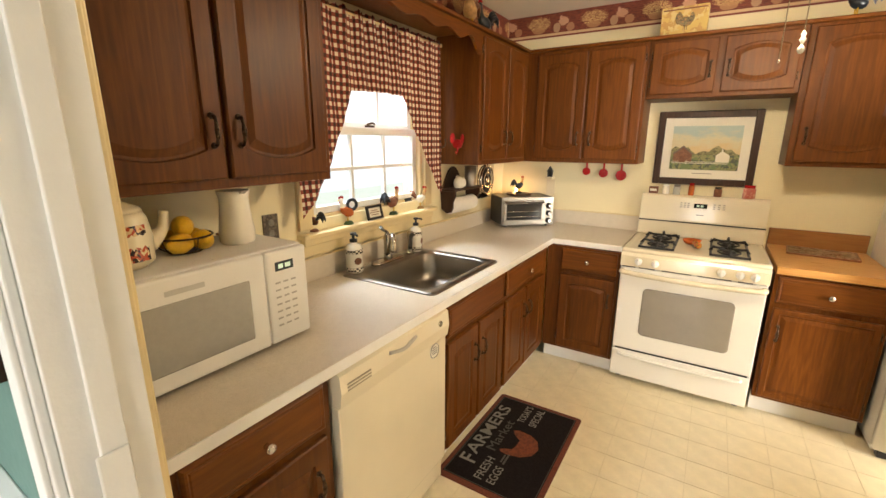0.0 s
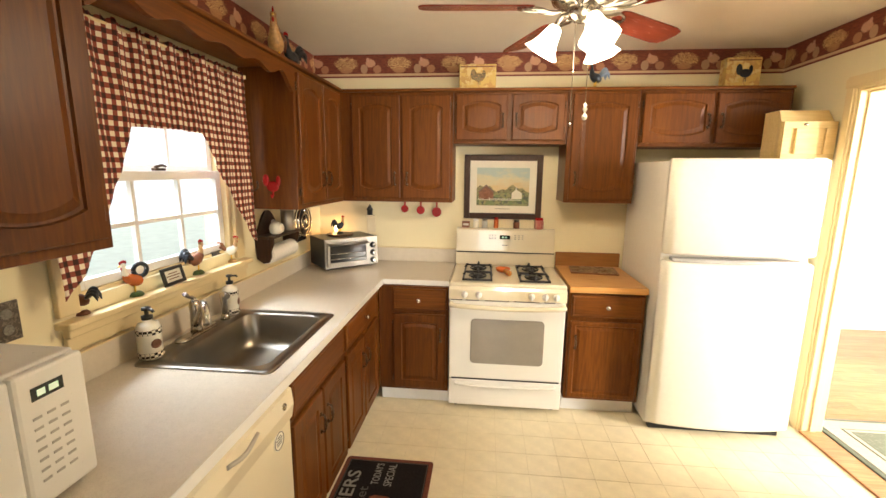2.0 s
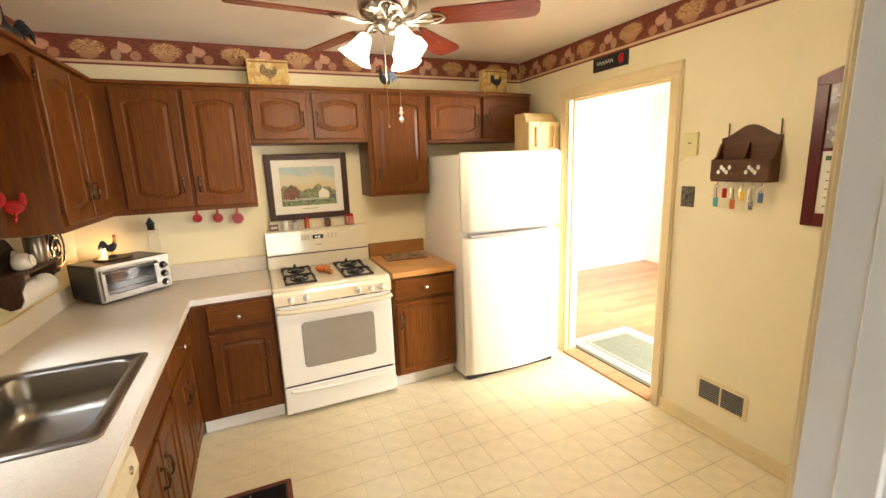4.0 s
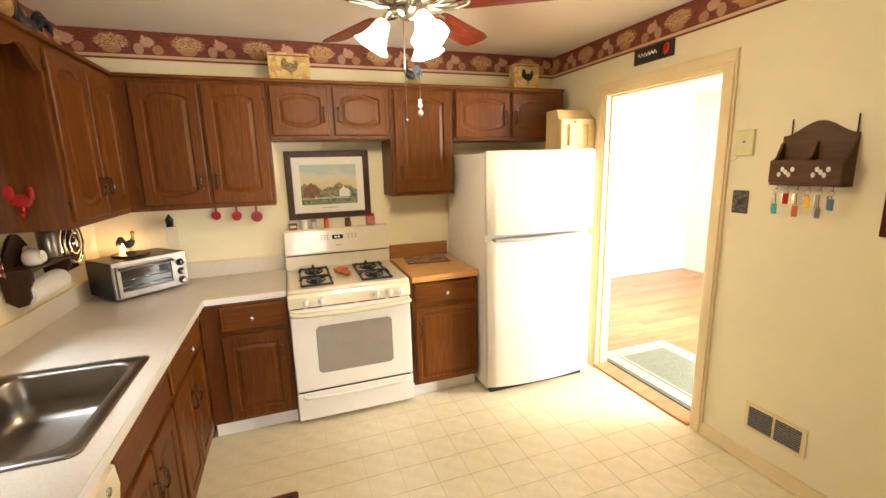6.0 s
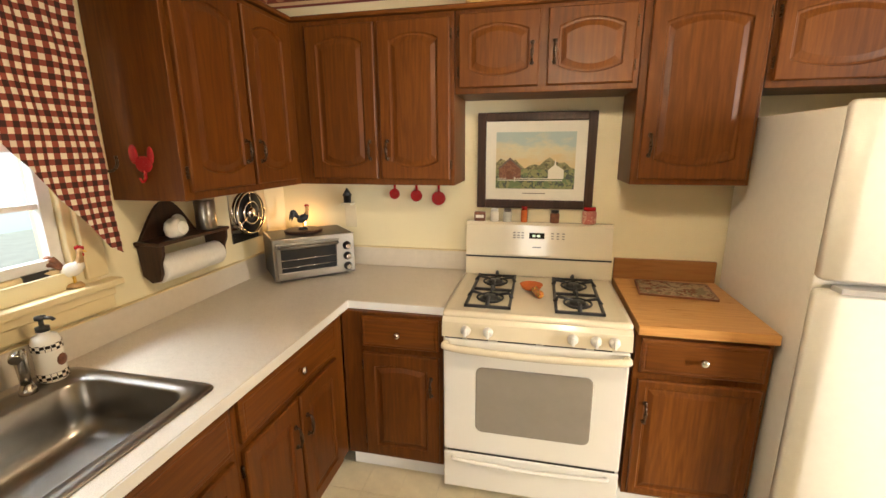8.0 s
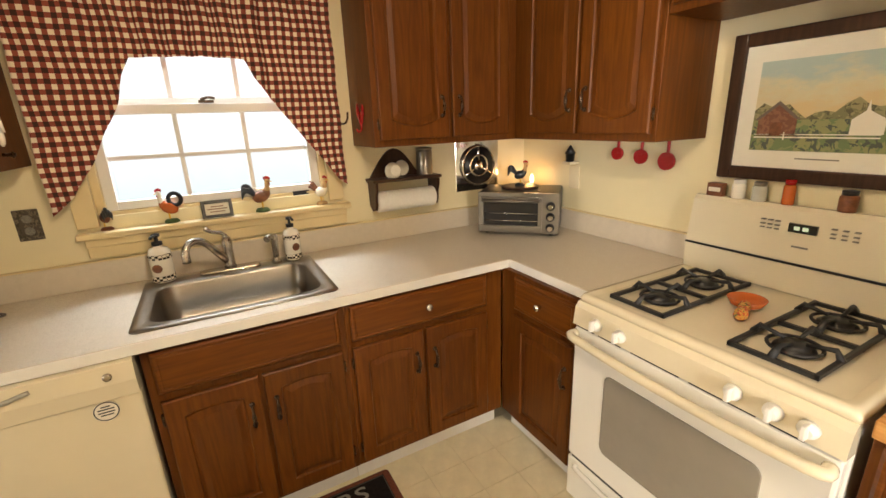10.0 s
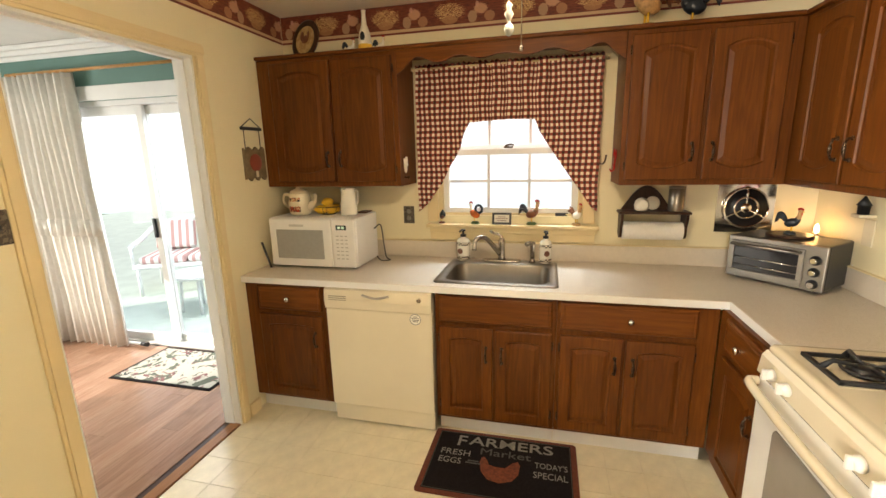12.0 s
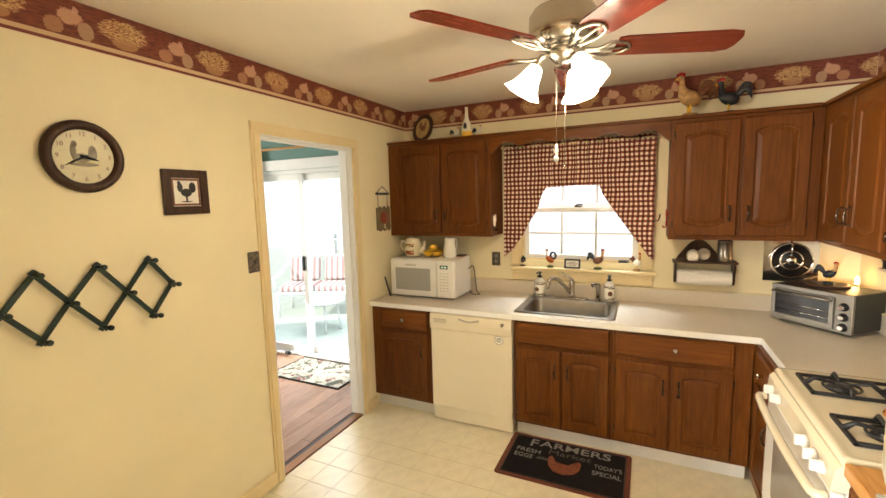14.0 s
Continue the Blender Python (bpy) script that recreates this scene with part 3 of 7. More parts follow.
# ---- kitchen window ----
def window():
    t = thing("window_1", pose(0, 1.465, 1.13), "double-hung window with cream frame and small panes", "window", kind="structure")
    y0, y1, z0, z1 = -0.465, 0.47, 0.07, 0.97
    for nm, d in (("side_casing", (0, 0.02, y0 - 0.075, y0, 0.03, z1 + 0.07)), ("side_casing", (0, 0.02, y1, y1 + 0.075, 0.03, z1 + 0.07)),
                  ("head_casing", (0, 0.02, y0, y1, z1, z1 + 0.07)), ("side_jamb", (-0.139, 0, y0, y0 + 0.03, z0 + 0.004, z1)),
                  ("side_jamb", (-0.139, 0, y1 - 0.03, y1, z0 + 0.004, z1)), ("head_jamb", (-0.139, 0, y0 + 0.03, y1 - 0.03, z1 - 0.03, z1))):
        part(nm, B(*d, bevel=0.004), TRIM, t)
    part("window_sill", B(-0.139, 0.055, y0 - 0.08, y1 + 0.1, -0.01, 0.015, bevel=0.006), TRIM, t, "deep cream window stool")
    part("apron", box(B(0, 0.03, y0 - 0.06, y1 + 0.08, -0.045, -0.011, bevel=0.004), 0, 0.018, y0 - 0.06, y1 + 0.08, -0.095, -0.046, bevel=0.004), TRIM, t)
    part("lower_stop", B(-0.13, -0.02, y0 + 0.03, y1 - 0.03, 0.016, 0.085, bevel=0.004), TRIM, t)
    for nm, x, lo, hi in (("lower_sash", -0.06, 0.086, 0.505), ("upper_sash", -0.1, 0.495, 0.94)):
        bm = bmesh.new()
        a, b = y0 + 0.03, y1 - 0.03
        for d in ((a, a + 0.04, lo, hi), (b - 0.04, b, lo, hi), (a + 0.04, b - 0.04, lo, lo + 0.035), (a + 0.04, b - 0.04, hi - 0.04, hi)):
            box(bm, x, x + 0.032, *d, bevel=0.003)
        w = b - a - 0.08
        for k in (1, 2):
            box(bm, x + 0.006, x + 0.026, a + 0.04 + w * k / 3 - 0.009, a + 0.04 + w * k / 3 + 0.009, lo + 0.035, hi - 0.04)
        mid = (lo + hi) / 2
        box(bm, x + 0.007, x + 0.025, a + 0.04, b - 0.04, mid - 0.009, mid + 0.009)
        sash = part(nm, bm, WHITE, t, "white sash with six small panes")
        for k in range(3):
            for q in range(2):
                pa = part("pane", B(x + 0.014, x + 0.017, a + 0.04 + w * k / 3 + 0.009, a + 0.04 + w * (k + 1) / 3 - 0.009,
                                    (lo + 0.035, mid + 0.009)[q], (mid - 0.009, hi - 0.04)[q]), GLASS, sash)
                pa.visible_shadow = False
    bm = box(bmesh.new(), -0.028, -0.006, -0.03, 0.03, 0.505, 0.517, bevel=0.003)
    tube(bm, curve_pts([(-0.017, -0.02, 0.52), (-0.01, 0.01, 0.528), (-0.012, 0.035, 0.524)], 8), 0.006)
    part("sash_lock", bm, BRONZE, t, "dark metal sash lock")


window()


def curtain():
    """A gathered gingham curtain whose lower edge sweeps down to a tail at each side."""
    t = thing("curtain", pose(0.06, 1.465, 2.15), "red and cream gingham swag curtain, gathered on a rod", "curtain")
    edge = [(-0.58, 1.235), (-0.50, 1.30), (-0.42, 1.42), (-0.335, 1.57), (-0.30, 1.635), (-0.265, 1.73), (-0.235, 1.795), (0.0, 1.805),
            (0.165, 1.80), (0.19, 1.735), (0.255, 1.64), (0.385, 1.45), (0.51, 1.27), (0.545, 1.245)]

    def low(y):
        for (a, za), (b, zb) in zip(edge, edge[1:]):
            if y <= b:
                return za + (zb - za) * max(0, (y - a) / (b - a))
        return edge[-1][1]
    bm = bmesh.new()
    uv = bm.loops.layers.uv.new()
    n, k = 150, 22
    grid, us, u, prev = [], [], 0, None
    for i in range(n + 1):
        y = -0.58 + 1.125 * i / n
        lean = 1 - 0.55 * math.exp(-((y + 0.3) / 0.18) ** 2)
        gather = 0.35 + 0.65 * math.exp(-(y / 0.33) ** 4)
        fold = gather * (0.016 * math.sin(y * 62 + 1.2 * math.sin(y * 9)) + 0.006 * math.sin(y * 141 + 1))
        if prev is not None:
            u += math.hypot(1.125 / n, (fold - prev) * 1.3)
        prev = fold
        us.append(u)
        z0 = low(y) - 2.15
        col = []
        for q in range(k + 1):
            f = q / k
            z = z0 + (0.0 - z0) * f
            calm = 0.55 + 0.45 * f ** 2
            col.append(bm.verts.new((0.012 + fold * calm + 0.02 * (1 - f) * lean, y + 0.003 * math.sin(z * 23 + y * 17), z + (0.006 * math.sin(y * 180) if q == k else 0))))
        grid.append(col)
    for i in range(n):
        for q in range(k):
            f = bm.faces.new((grid[i][q], grid[i + 1][q], grid[i + 1][q + 1], grid[i][q + 1]))
            f.smooth = True
            for l, (a, b) in zip(f.loops, ((i, q), (i + 1, q), (i + 1, q + 1), (i, q + 1))):
                l[uv].uv = (us[a], grid[a][b].co.z)
    cl = part("cloth", bm, GINGHAM, t)
    cl.modifiers.new("thickness", "SOLIDIFY").thickness = 0.002
    part("rod", tube(bmesh.new(), [(0.012, -0.6, -0.02), (0.012, 0.57, -0.02)], 0.006), TRIM, t)
    for y in (-0.6, 0.57):
        part("bracket", B(-0.038, 0.018, y - 0.006, y + 0.006, -0.03, -0.01, bevel=0.002), TRIM, t)
    part("tie_hook", tube(bmesh.new(), curve_pts([(-0.03, 0.556, -0.62), (0.03, 0.565, -0.62), (0.045, 0.575, -0.60), (0.04, 0.58, -0.57)], 12), 0.005), BRONZE, t, "black metal tieback hook")


curtain()


# ---- cabinets ----
def door_bm(w, h, arc_top, arc_bot, margin=0.055):
    """A raised-panel door in the xz plane, lower left corner at the origin, face towards -y."""
    def outline(m, aT, aB, y, n=10):
        pts = []
        for k in range(n):
            u = k / n
            pts.append((m + (w - 2 * m) * u, y, m + aB * (1 - math.sin(math.pi * u) ** 0.8)))
        for k in range(n):
            lo, hi = m + aB, h - m - aT
            pts.append((w - m, y, lo + (hi - lo) * k / n))
        for k in range(n):
            u = k / n
            pts.append((w - m - (w - 2 * m) * u, y, h - m - aT * (1 - math.sin(math.pi * u) ** 0.8)))
        for k in range(n):
            lo, hi = m + aB, h - m - aT
            pts.append((m, y, hi - (hi - lo) * k / n))
        return pts
    a, b = arc_top, arc_bot
    loops = [outline(0.0, 0, 0, 0.0), outline(0.0, 0, 0, -0.014), outline(0.005, 0, 0, -0.019), outline(margin, a, b, -0.019),
             outline(margin + 0.004, a, b, -0.012), outline(margin + 0.012, a, b, -0.011), outline(margin + 0.034, a, b, -0.0175)]
    return rings(bmesh.new(), loops, smooth=False)


def pull(parent, x, z, lateral=0.0):
    """An upright bronze pull with a beaded grip."""
    bm = bmesh.new()
    tube(bm, [(x, -0.019, z - 0.042), (x, -0.036, z - 0.04), (x, -0.042, z - 0.02), (x, -0.043, z), (x, -0.042, z + 0.02), (x, -0.036, z + 0.04), (x, -0.019, z + 0.042)],
         [0.005, 0.005, 0.005, 0.008, 0.005, 0.005, 0.005], 8)
    for s in (-0.042, 0.042):
        lathe(bm, [(0.010, 0), (0.009, 0.004), (0.004, 0.006)], (x, -0.019, z + s), 10, Matrix.Rotation(radians(90), 4, "X"))
    for s in (-0.012, 0.012):
        ball(bm, (x, -0.043, z + s), (0.007, 0.007, 0.005), n=8)
    part("handle", bm, BRONZE, parent, "dark bronze pull")


def knob(parent, x, z):
    part("knob", lathe(bmesh.new(), [(0.009, 0), (0.006, 0.006), (0.007, 0.012), (0.014, 0.016), (0.016, 0.021), (0.012, 0.027), (0.003, 0.029)], (x, -0.019, z), 14,
                       Matrix.Rotation(radians(90), 4, "X")), CHROME, parent, "small round chrome knob")


def cabinet(name, m, w, h, depth, doors, drawers, label, z_open=0.0, arcs=(0.03, 0.03), toe=False, group="", margin=0.055, hollow=False):
    """A cabinet in local space: its face frame in the plane y=0, seen from -y; doors: (x0, x1, z0, z1, handle x, handle z), drawers: (x0, x1, z0, z1, knob or None)."""
    along_x = abs(m.to_3x3()[0][0]) > 0.5
    t = thing(name, m, label, "cabinet", group)
    if hollow:
        part("face_frame", B(0, w, 0.001, 0.02, 0, h), OAK_V, t)
        for nm, d in (("side_panel", (0, 0.016, 0.0205, depth, 0, h)), ("side_panel", (w - 0.016, w, 0.0205, depth, 0, h)), ("bottom_panel", (0.0165, w - 0.0165, 0.0205, depth, 0, 0.016))):
            part(nm, B(*d), OAK_V, t)
    else:
        part("body", B(0, w, 0.001, depth, 0, h, bevel=0.003), OAK_V, t)
    for x0, x1, z0, z1, hx, hz in doors:
        bm = door_bm(x1 - x0, z1 - z0, *arcs, margin=margin)
        d = part("door", bm, OAK_V, t)
        d.location = (x0, 0, z0)
        pull(d, hx - x0, hz - z0)
        side = -0.004 if hx > (x0 + x1) / 2 else x1 - x0 + 0.004
        for q in (0.07, z1 - z0 - 0.07):
            part("hinge", tube(bmesh.new(), [(side, -0.004, q - 0.022), (side, -0.004, q + 0.022)], 0.005, 8), BRONZE, d, "small dark bronze hinge")
    for x0, x1, z0, z1, kx in drawers:
        bm = bmesh.new()
        ww, hh = x1 - x0, z1 - z0
        def rec(i, y):
            return [(i, y, i), (ww - i, y, i), (ww - i, y, hh - i), (i, y, hh - i)]
        rings(bm, [rec(0, 0), rec(0, -0.012), rec(0.008, -0.019), rec(0.014, -0.019), rec(0.018, -0.017), rec(0.022, -0.019)], smooth=False)
        d = part("drawer_front", bm, OAK_X, t)
        d.location = (x0, 0, z0)
        if kx is not None:
            knob(d, kx - x0, hh / 2)
    if toe:
        part("toe_kick", B(0.001, w - 0.001, 0.06, 0.075, -0.11, -0.001), WHITE, t, "white painted toe kick")
    return t


def west(y, z, x):
    """Local +x runs along world -y... a face that looks to +x; local x starts at world y and runs up in y."""
    return Matrix.Translation((x, y, z)) @ Matrix(((0, -1, 0, 0), (1, 0, 0, 0), (0, 0, 1, 0), (0, 0, 0, 1)))


BZ, BH = 0.11, 0.76
FX, FY = 0.655, 2.535
cabinet("base_cabinet", west(-0.078, BZ, FX), 0.544, BH, 0.65, [(0.092, 0.512, 0.02, 0.565, 0.467, 0.42)], [(0.092, 0.512, 0.595, 0.745, 0.304)],
        "dark oak base cabinet with one drawer beside the dishwasher", arcs=(0.014, 0.0), toe=True, group="base cabinets")
cabinet("base_cabinet", west(1.132, BZ, FX), 0.652, BH, 0.65, [(0.025, 0.32, 0.02, 0.565, 0.285, 0.42), (0.335, 0.63, 0.02, 0.565, 0.37, 0.42)], [(0.025, 0.63, 0.595, 0.745, None)],
        "dark oak sink cabinet with two arched doors", hollow=True, arcs=(0.014, 0.0), toe=True, group="base cabinets")
cabinet("base_cabinet", west(1.785, BZ, FX), 0.748, BH, 0.65, [(0.02, 0.325, 0.02, 0.565, 0.29, 0.42), (0.34, 0.655, 0.02, 0.565, 0.375, 0.42)], [(0.02, 0.655, 0.595, 0.745, 0.351)],
        "dark oak base cabinet with two doors and a wide drawer", arcs=(0.014, 0.0), toe=True, group="base cabinets")
cabinet("base_cabinet", pose(FX + 0.003, FY, BZ), 0.487, BH, 0.645, [(0.105, 0.47, 0.02, 0.565, 0.435, 0.42)], [(0.105, 0.47, 0.595, 0.745, 0.283)],
        "dark oak corner base cabinet with one drawer", arcs=(0.014, 0.0), toe=True, group="base cabinets")
cabinet("base_cabinet", pose(1.945, FY, BZ), 0.49, BH, 0.645, [(0.02, 0.47, 0.02, 0.565, 0.055, 0.42)], [(0.02, 0.47, 0.595, 0.745, 0.247)],
        "dark oak base cabinet under the butcher block", arcs=(0.0, 0.0), toe=True, group="base cabinets", margin=0.03)
UZ, UT = 1.42, 2.195
UH = UT - UZ
cabinet("wall_cabinet", west(-0.078, UZ, 0.318), 0.926, UH, 0.315, [(0.096, 0.496, 0.03, UH - 0.025, 0.461, 0.17), (0.511, 0.896, 0.03, UH - 0.025, 0.546, 0.17)], [],
        "dark oak wall cabinet with two arched doors above the microwave", group="wall cabinets")
cabinet("wall_cabinet", west(2.09, UZ, 0.318), 0.777, UH, 0.315, [(0.025, 0.375, 0.03, UH - 0.025, 0.335, 0.17), (0.395, 0.72, 0.03, UH - 0.025, 0.43, 0.17)], [],
        "dark oak wall cabinet with two arched doors beside the window", group="wall cabinets")
cabinet("wall_cabinet", pose(0.003, 2.87, UZ), 1.13, UH, 0.312, [(0.395, 0.745, 0.03, UH - 0.025, 0.71, 0.17), (0.765, 1.11, 0.03, UH - 0.025, 0.80, 0.17)], [],
        "dark oak corner wall cabinet with two arched doors", group="wall cabinets")
cabinet("wall_cabinet", pose(1.136, 2.87, 1.84), 0.788, 0.355, 0.312, [(0.02, 0.375, 0.025, 0.335, 0.345, 0.16), (0.41, 0.765, 0.025, 0.335, 0.44, 0.16)], [],
        "short oak wall cabinet with two doors above the picture", group="wall cabinets", margin=0.045)
cabinet("wall_cabinet", pose(1.927, 2.87, 1.435), 0.472, 0.76, 0.312, [(0.03, 0.455, 0.025, 0.74, 0.065, 0.17)], [],
        "oak wall cabinet with a single arched door", group="wall cabinets")
cabinet("wall_cabinet", pose(2.402, 2.87, 1.825), 0.955, 0.37, 0.312, [(0.02, 0.465, 0.025, 0.35, 0.435, 0.17), (0.49, 0.935, 0.025, 0.35, 0.52, 0.17)], [],
        "short oak wall cabinet with two doors above the refrigerator", group="wall cabinets", margin=0.045)


def cornice():
    t = thing("cabinet_cornice", pose(0.3, 2.8, UT), "narrow oak moulding along the cabinet tops", "moulding")
    t.matrix_basis = pose(0, 0, UT)
    part("west_run", B(0.002, 0.338, SY + 0.003, 2.85, 0.001, 0.022, bevel=0.006), OAK_Y, t)
    part("north_run", B(0.002, 3.357, 2.851, 3.183, 0.001, 0.022, bevel=0.006), OAK_X, t)


cornice()


def valance_board():
    """A board with a scalloped lower edge between the two window-side cabinets."""
    L = 1.238
    up, low = [], []
    for k in range(61):
        u = k / 60
        s = abs(u - 0.5) * 2
        d = 0.065 + 0.022 * math.cos(u * 2 * math.pi * 5) * (0.35 + 0.65 * s) + 0.045 * max(0, s - 0.82) / 0.18
        low.append((u * L, -d))
    outline = [(0, 0)] + low + [(L, 0)]
    t = solid("window_valance_board", prism(bmesh.new(), outline, 0.3, 0.32, plane="yz"), OAK_Y, "oak valance board with a scalloped edge above the sink", "valance", m=pose(0, 0.85, UT))
    return t


valance_board()


# ---- worktops, sink and appliances ----
def worktop():
    bm = bmesh.new()
    z0, z1 = 0.872, 0.91
    hx0, hx1, hy0, hy1 = 0.12, 0.59, 1.14, 1.76
    for d in ((0.002, 0.683, SY + 0.002, hy0), (0.002, hx0, hy0, hy1), (hx1, 0.683, hy0, hy1), (0.002, 0.683, hy1, 2.56), (0.002, 1.146, 2.56, 3.183)):
        box(bm, *d, z0, z1)
    bmesh.ops.remove_doubles(bm, verts=bm.verts, dist=1e-5)
    t = thing("worktop", pose(0, 0, 0), "pale grey laminate worktop in an L shape", "worktop")
    part("top", bm, LAMINATE, t)
    part("edge_strip", box(B(0.6835, 0.687, SY + 0.002, 2.556, z0, z1 - 0.002, bevel=0.001), 0.683, 1.146, 2.5565, 2.5595, z0, z1 - 0.002, bevel=0.001), WHITE, t, "white edge band")
    part("backsplash", box(B(0.001, 0.02, SY + 0.002, 3.183, z1, 1.02, bevel=0.004), 0.021, 1.146, 3.164, 3.184, z1, 1.02, bevel=0.004), LAMINATE, t)
    part("backsplash_cap", box(B(0.001, 0.024, SY + 0.002, 3.16, 1.0205, 1.026, bevel=0.002), 0.025, 1.146, 3.16, 3.184, 1.0205, 1.026, bevel=0.002), TRIM, t)


worktop()


def block_top():
    t = thing("butcher_block_top", pose(1.945, 2.53, 0.872), "worn honey-coloured butcher block worktop with splash board", "worktop")
    part("top", B(0, 0.495, -0.02, 0.63, 0, 0.042, bevel=0.004), BLOCK, t)
    part("splash_board", B(0.0, 0.495, 0.632, 0.654, 0.0, 0.15, bevel=0.004), wood("oak_splash", 0, (0.25, 0.10, 0.03), (0.36, 0.16, 0.05), (0.42, 0.2, 0.07)), t)


block_top()


def sink():
    t = thing("sink", pose(0.35, 1.45, 0.91), "single-bowl stainless steel drop-in sink", "sink")
    def lp(x0, x1, y0, y1, r, z):
        return [(x, y, z) for x, y in rrect(x0, x1, y0, y1, r)]
    loops = [lp(-0.28, 0.27, -0.34, 0.34, 0.03, 0.0005), lp(-0.278, 0.268, -0.338, 0.338, 0.03, 0.006), lp(-0.26, 0.25, -0.32, 0.32, 0.03, 0.007),
             lp(-0.185, 0.225, -0.295, 0.295, 0.07, 0.005), lp(-0.18, 0.22, -0.29, 0.29, 0.07, -0.004), lp(-0.172, 0.212, -0.282, 0.282, 0.07, -0.10),
             lp(-0.165, 0.205, -0.275, 0.275, 0.075, -0.145), lp(-0.14, 0.18, -0.25, 0.25, 0.08, -0.168), lp(-0.03, 0.07, -0.2, -0.1, 0.049, -0.174)]
    b = part("bowl", rings(bmesh.new(), loops, caps=(False, True)), STEEL, t)
    b.modifiers.new("thickness", "SOLIDIFY").thickness = -0.001
    part("drain", lathe(bmesh.new(), [(0.045, -0.1735), (0.044, -0.171), (0.034, -0.172), (0.03, -0.176), (0.008, -0.176), (0.008, -0.168), (0.002, -0.167)], (0.02, -0.15, 0), 20), BRONZE, t, "dark drain strainer")


sink()


def faucet():
    t = thing("faucet", pose(0.105, 1.44, 0.917), "brushed nickel single-lever faucet on a long base plate", "faucet")
    part("base_plate", rings(bmesh.new(), [[(x, y, z) for x, y in rrect(-0.028 + i, 0.028 - i, -0.125 + i, 0.125 - i, 0.027 - i)] for i, z in ((0, 0), (0, 0.008), (0.006, 0.014))]), NICKEL, t)
    part("body", lathe(bmesh.new(), [(0.026, 0.014), (0.023, 0.03), (0.021, 0.10), (0.024, 0.13), (0.018, 0.15), (0.006, 0.157)], n=16), NICKEL, t)
    part("spout", tube(bmesh.new(), curve_pts([(0.005, -0.012, 0.05), (0.05, -0.04, 0.10), (0.10, -0.085, 0.165), (0.135, -0.125, 0.18), (0.16, -0.15, 0.155), (0.163, -0.153, 0.105)], 22), [0.017] * 6 + [0.0145] * 12 + [0.016] * 4, 12), NICKEL, t)
    part("lever", tube(bmesh.new(), curve_pts([(0, 0, 0.15), (0.0, -0.01, 0.17), (0.012, -0.05, 0.185), (0.015, -0.075, 0.205)], 12), [0.012] * 3 + [0.008] * 6 + [0.01] * 3, 8), NICKEL, t)
    s = thing("side_sprayer", pose(0.115, 1.635, 0.917), "brushed nickel side sprayer beside the faucet", "sprayer")
    part("collar", lathe(bmesh.new(), [(0.022, 0), (0.02, 0.012), (0.014, 0.03)], n=14), NICKEL, s)
    part("body", lathe(bmesh.new(), [(0.013, 0.03), (0.015, 0.08), (0.018, 0.11), (0.019, 0.128), (0.012, 0.137)], n=14), NICKEL, s)
    part("head", tube(bmesh.new(), curve_pts([(0, 0, 0.12), (0.02, -0.018, 0.132), (0.042, -0.036, 0.125)], 8), [0.015, 0.015, 0.015, 0.014, 0.014, 0.014, 0.015, 0.015], 10), NICKEL, s)


faucet()


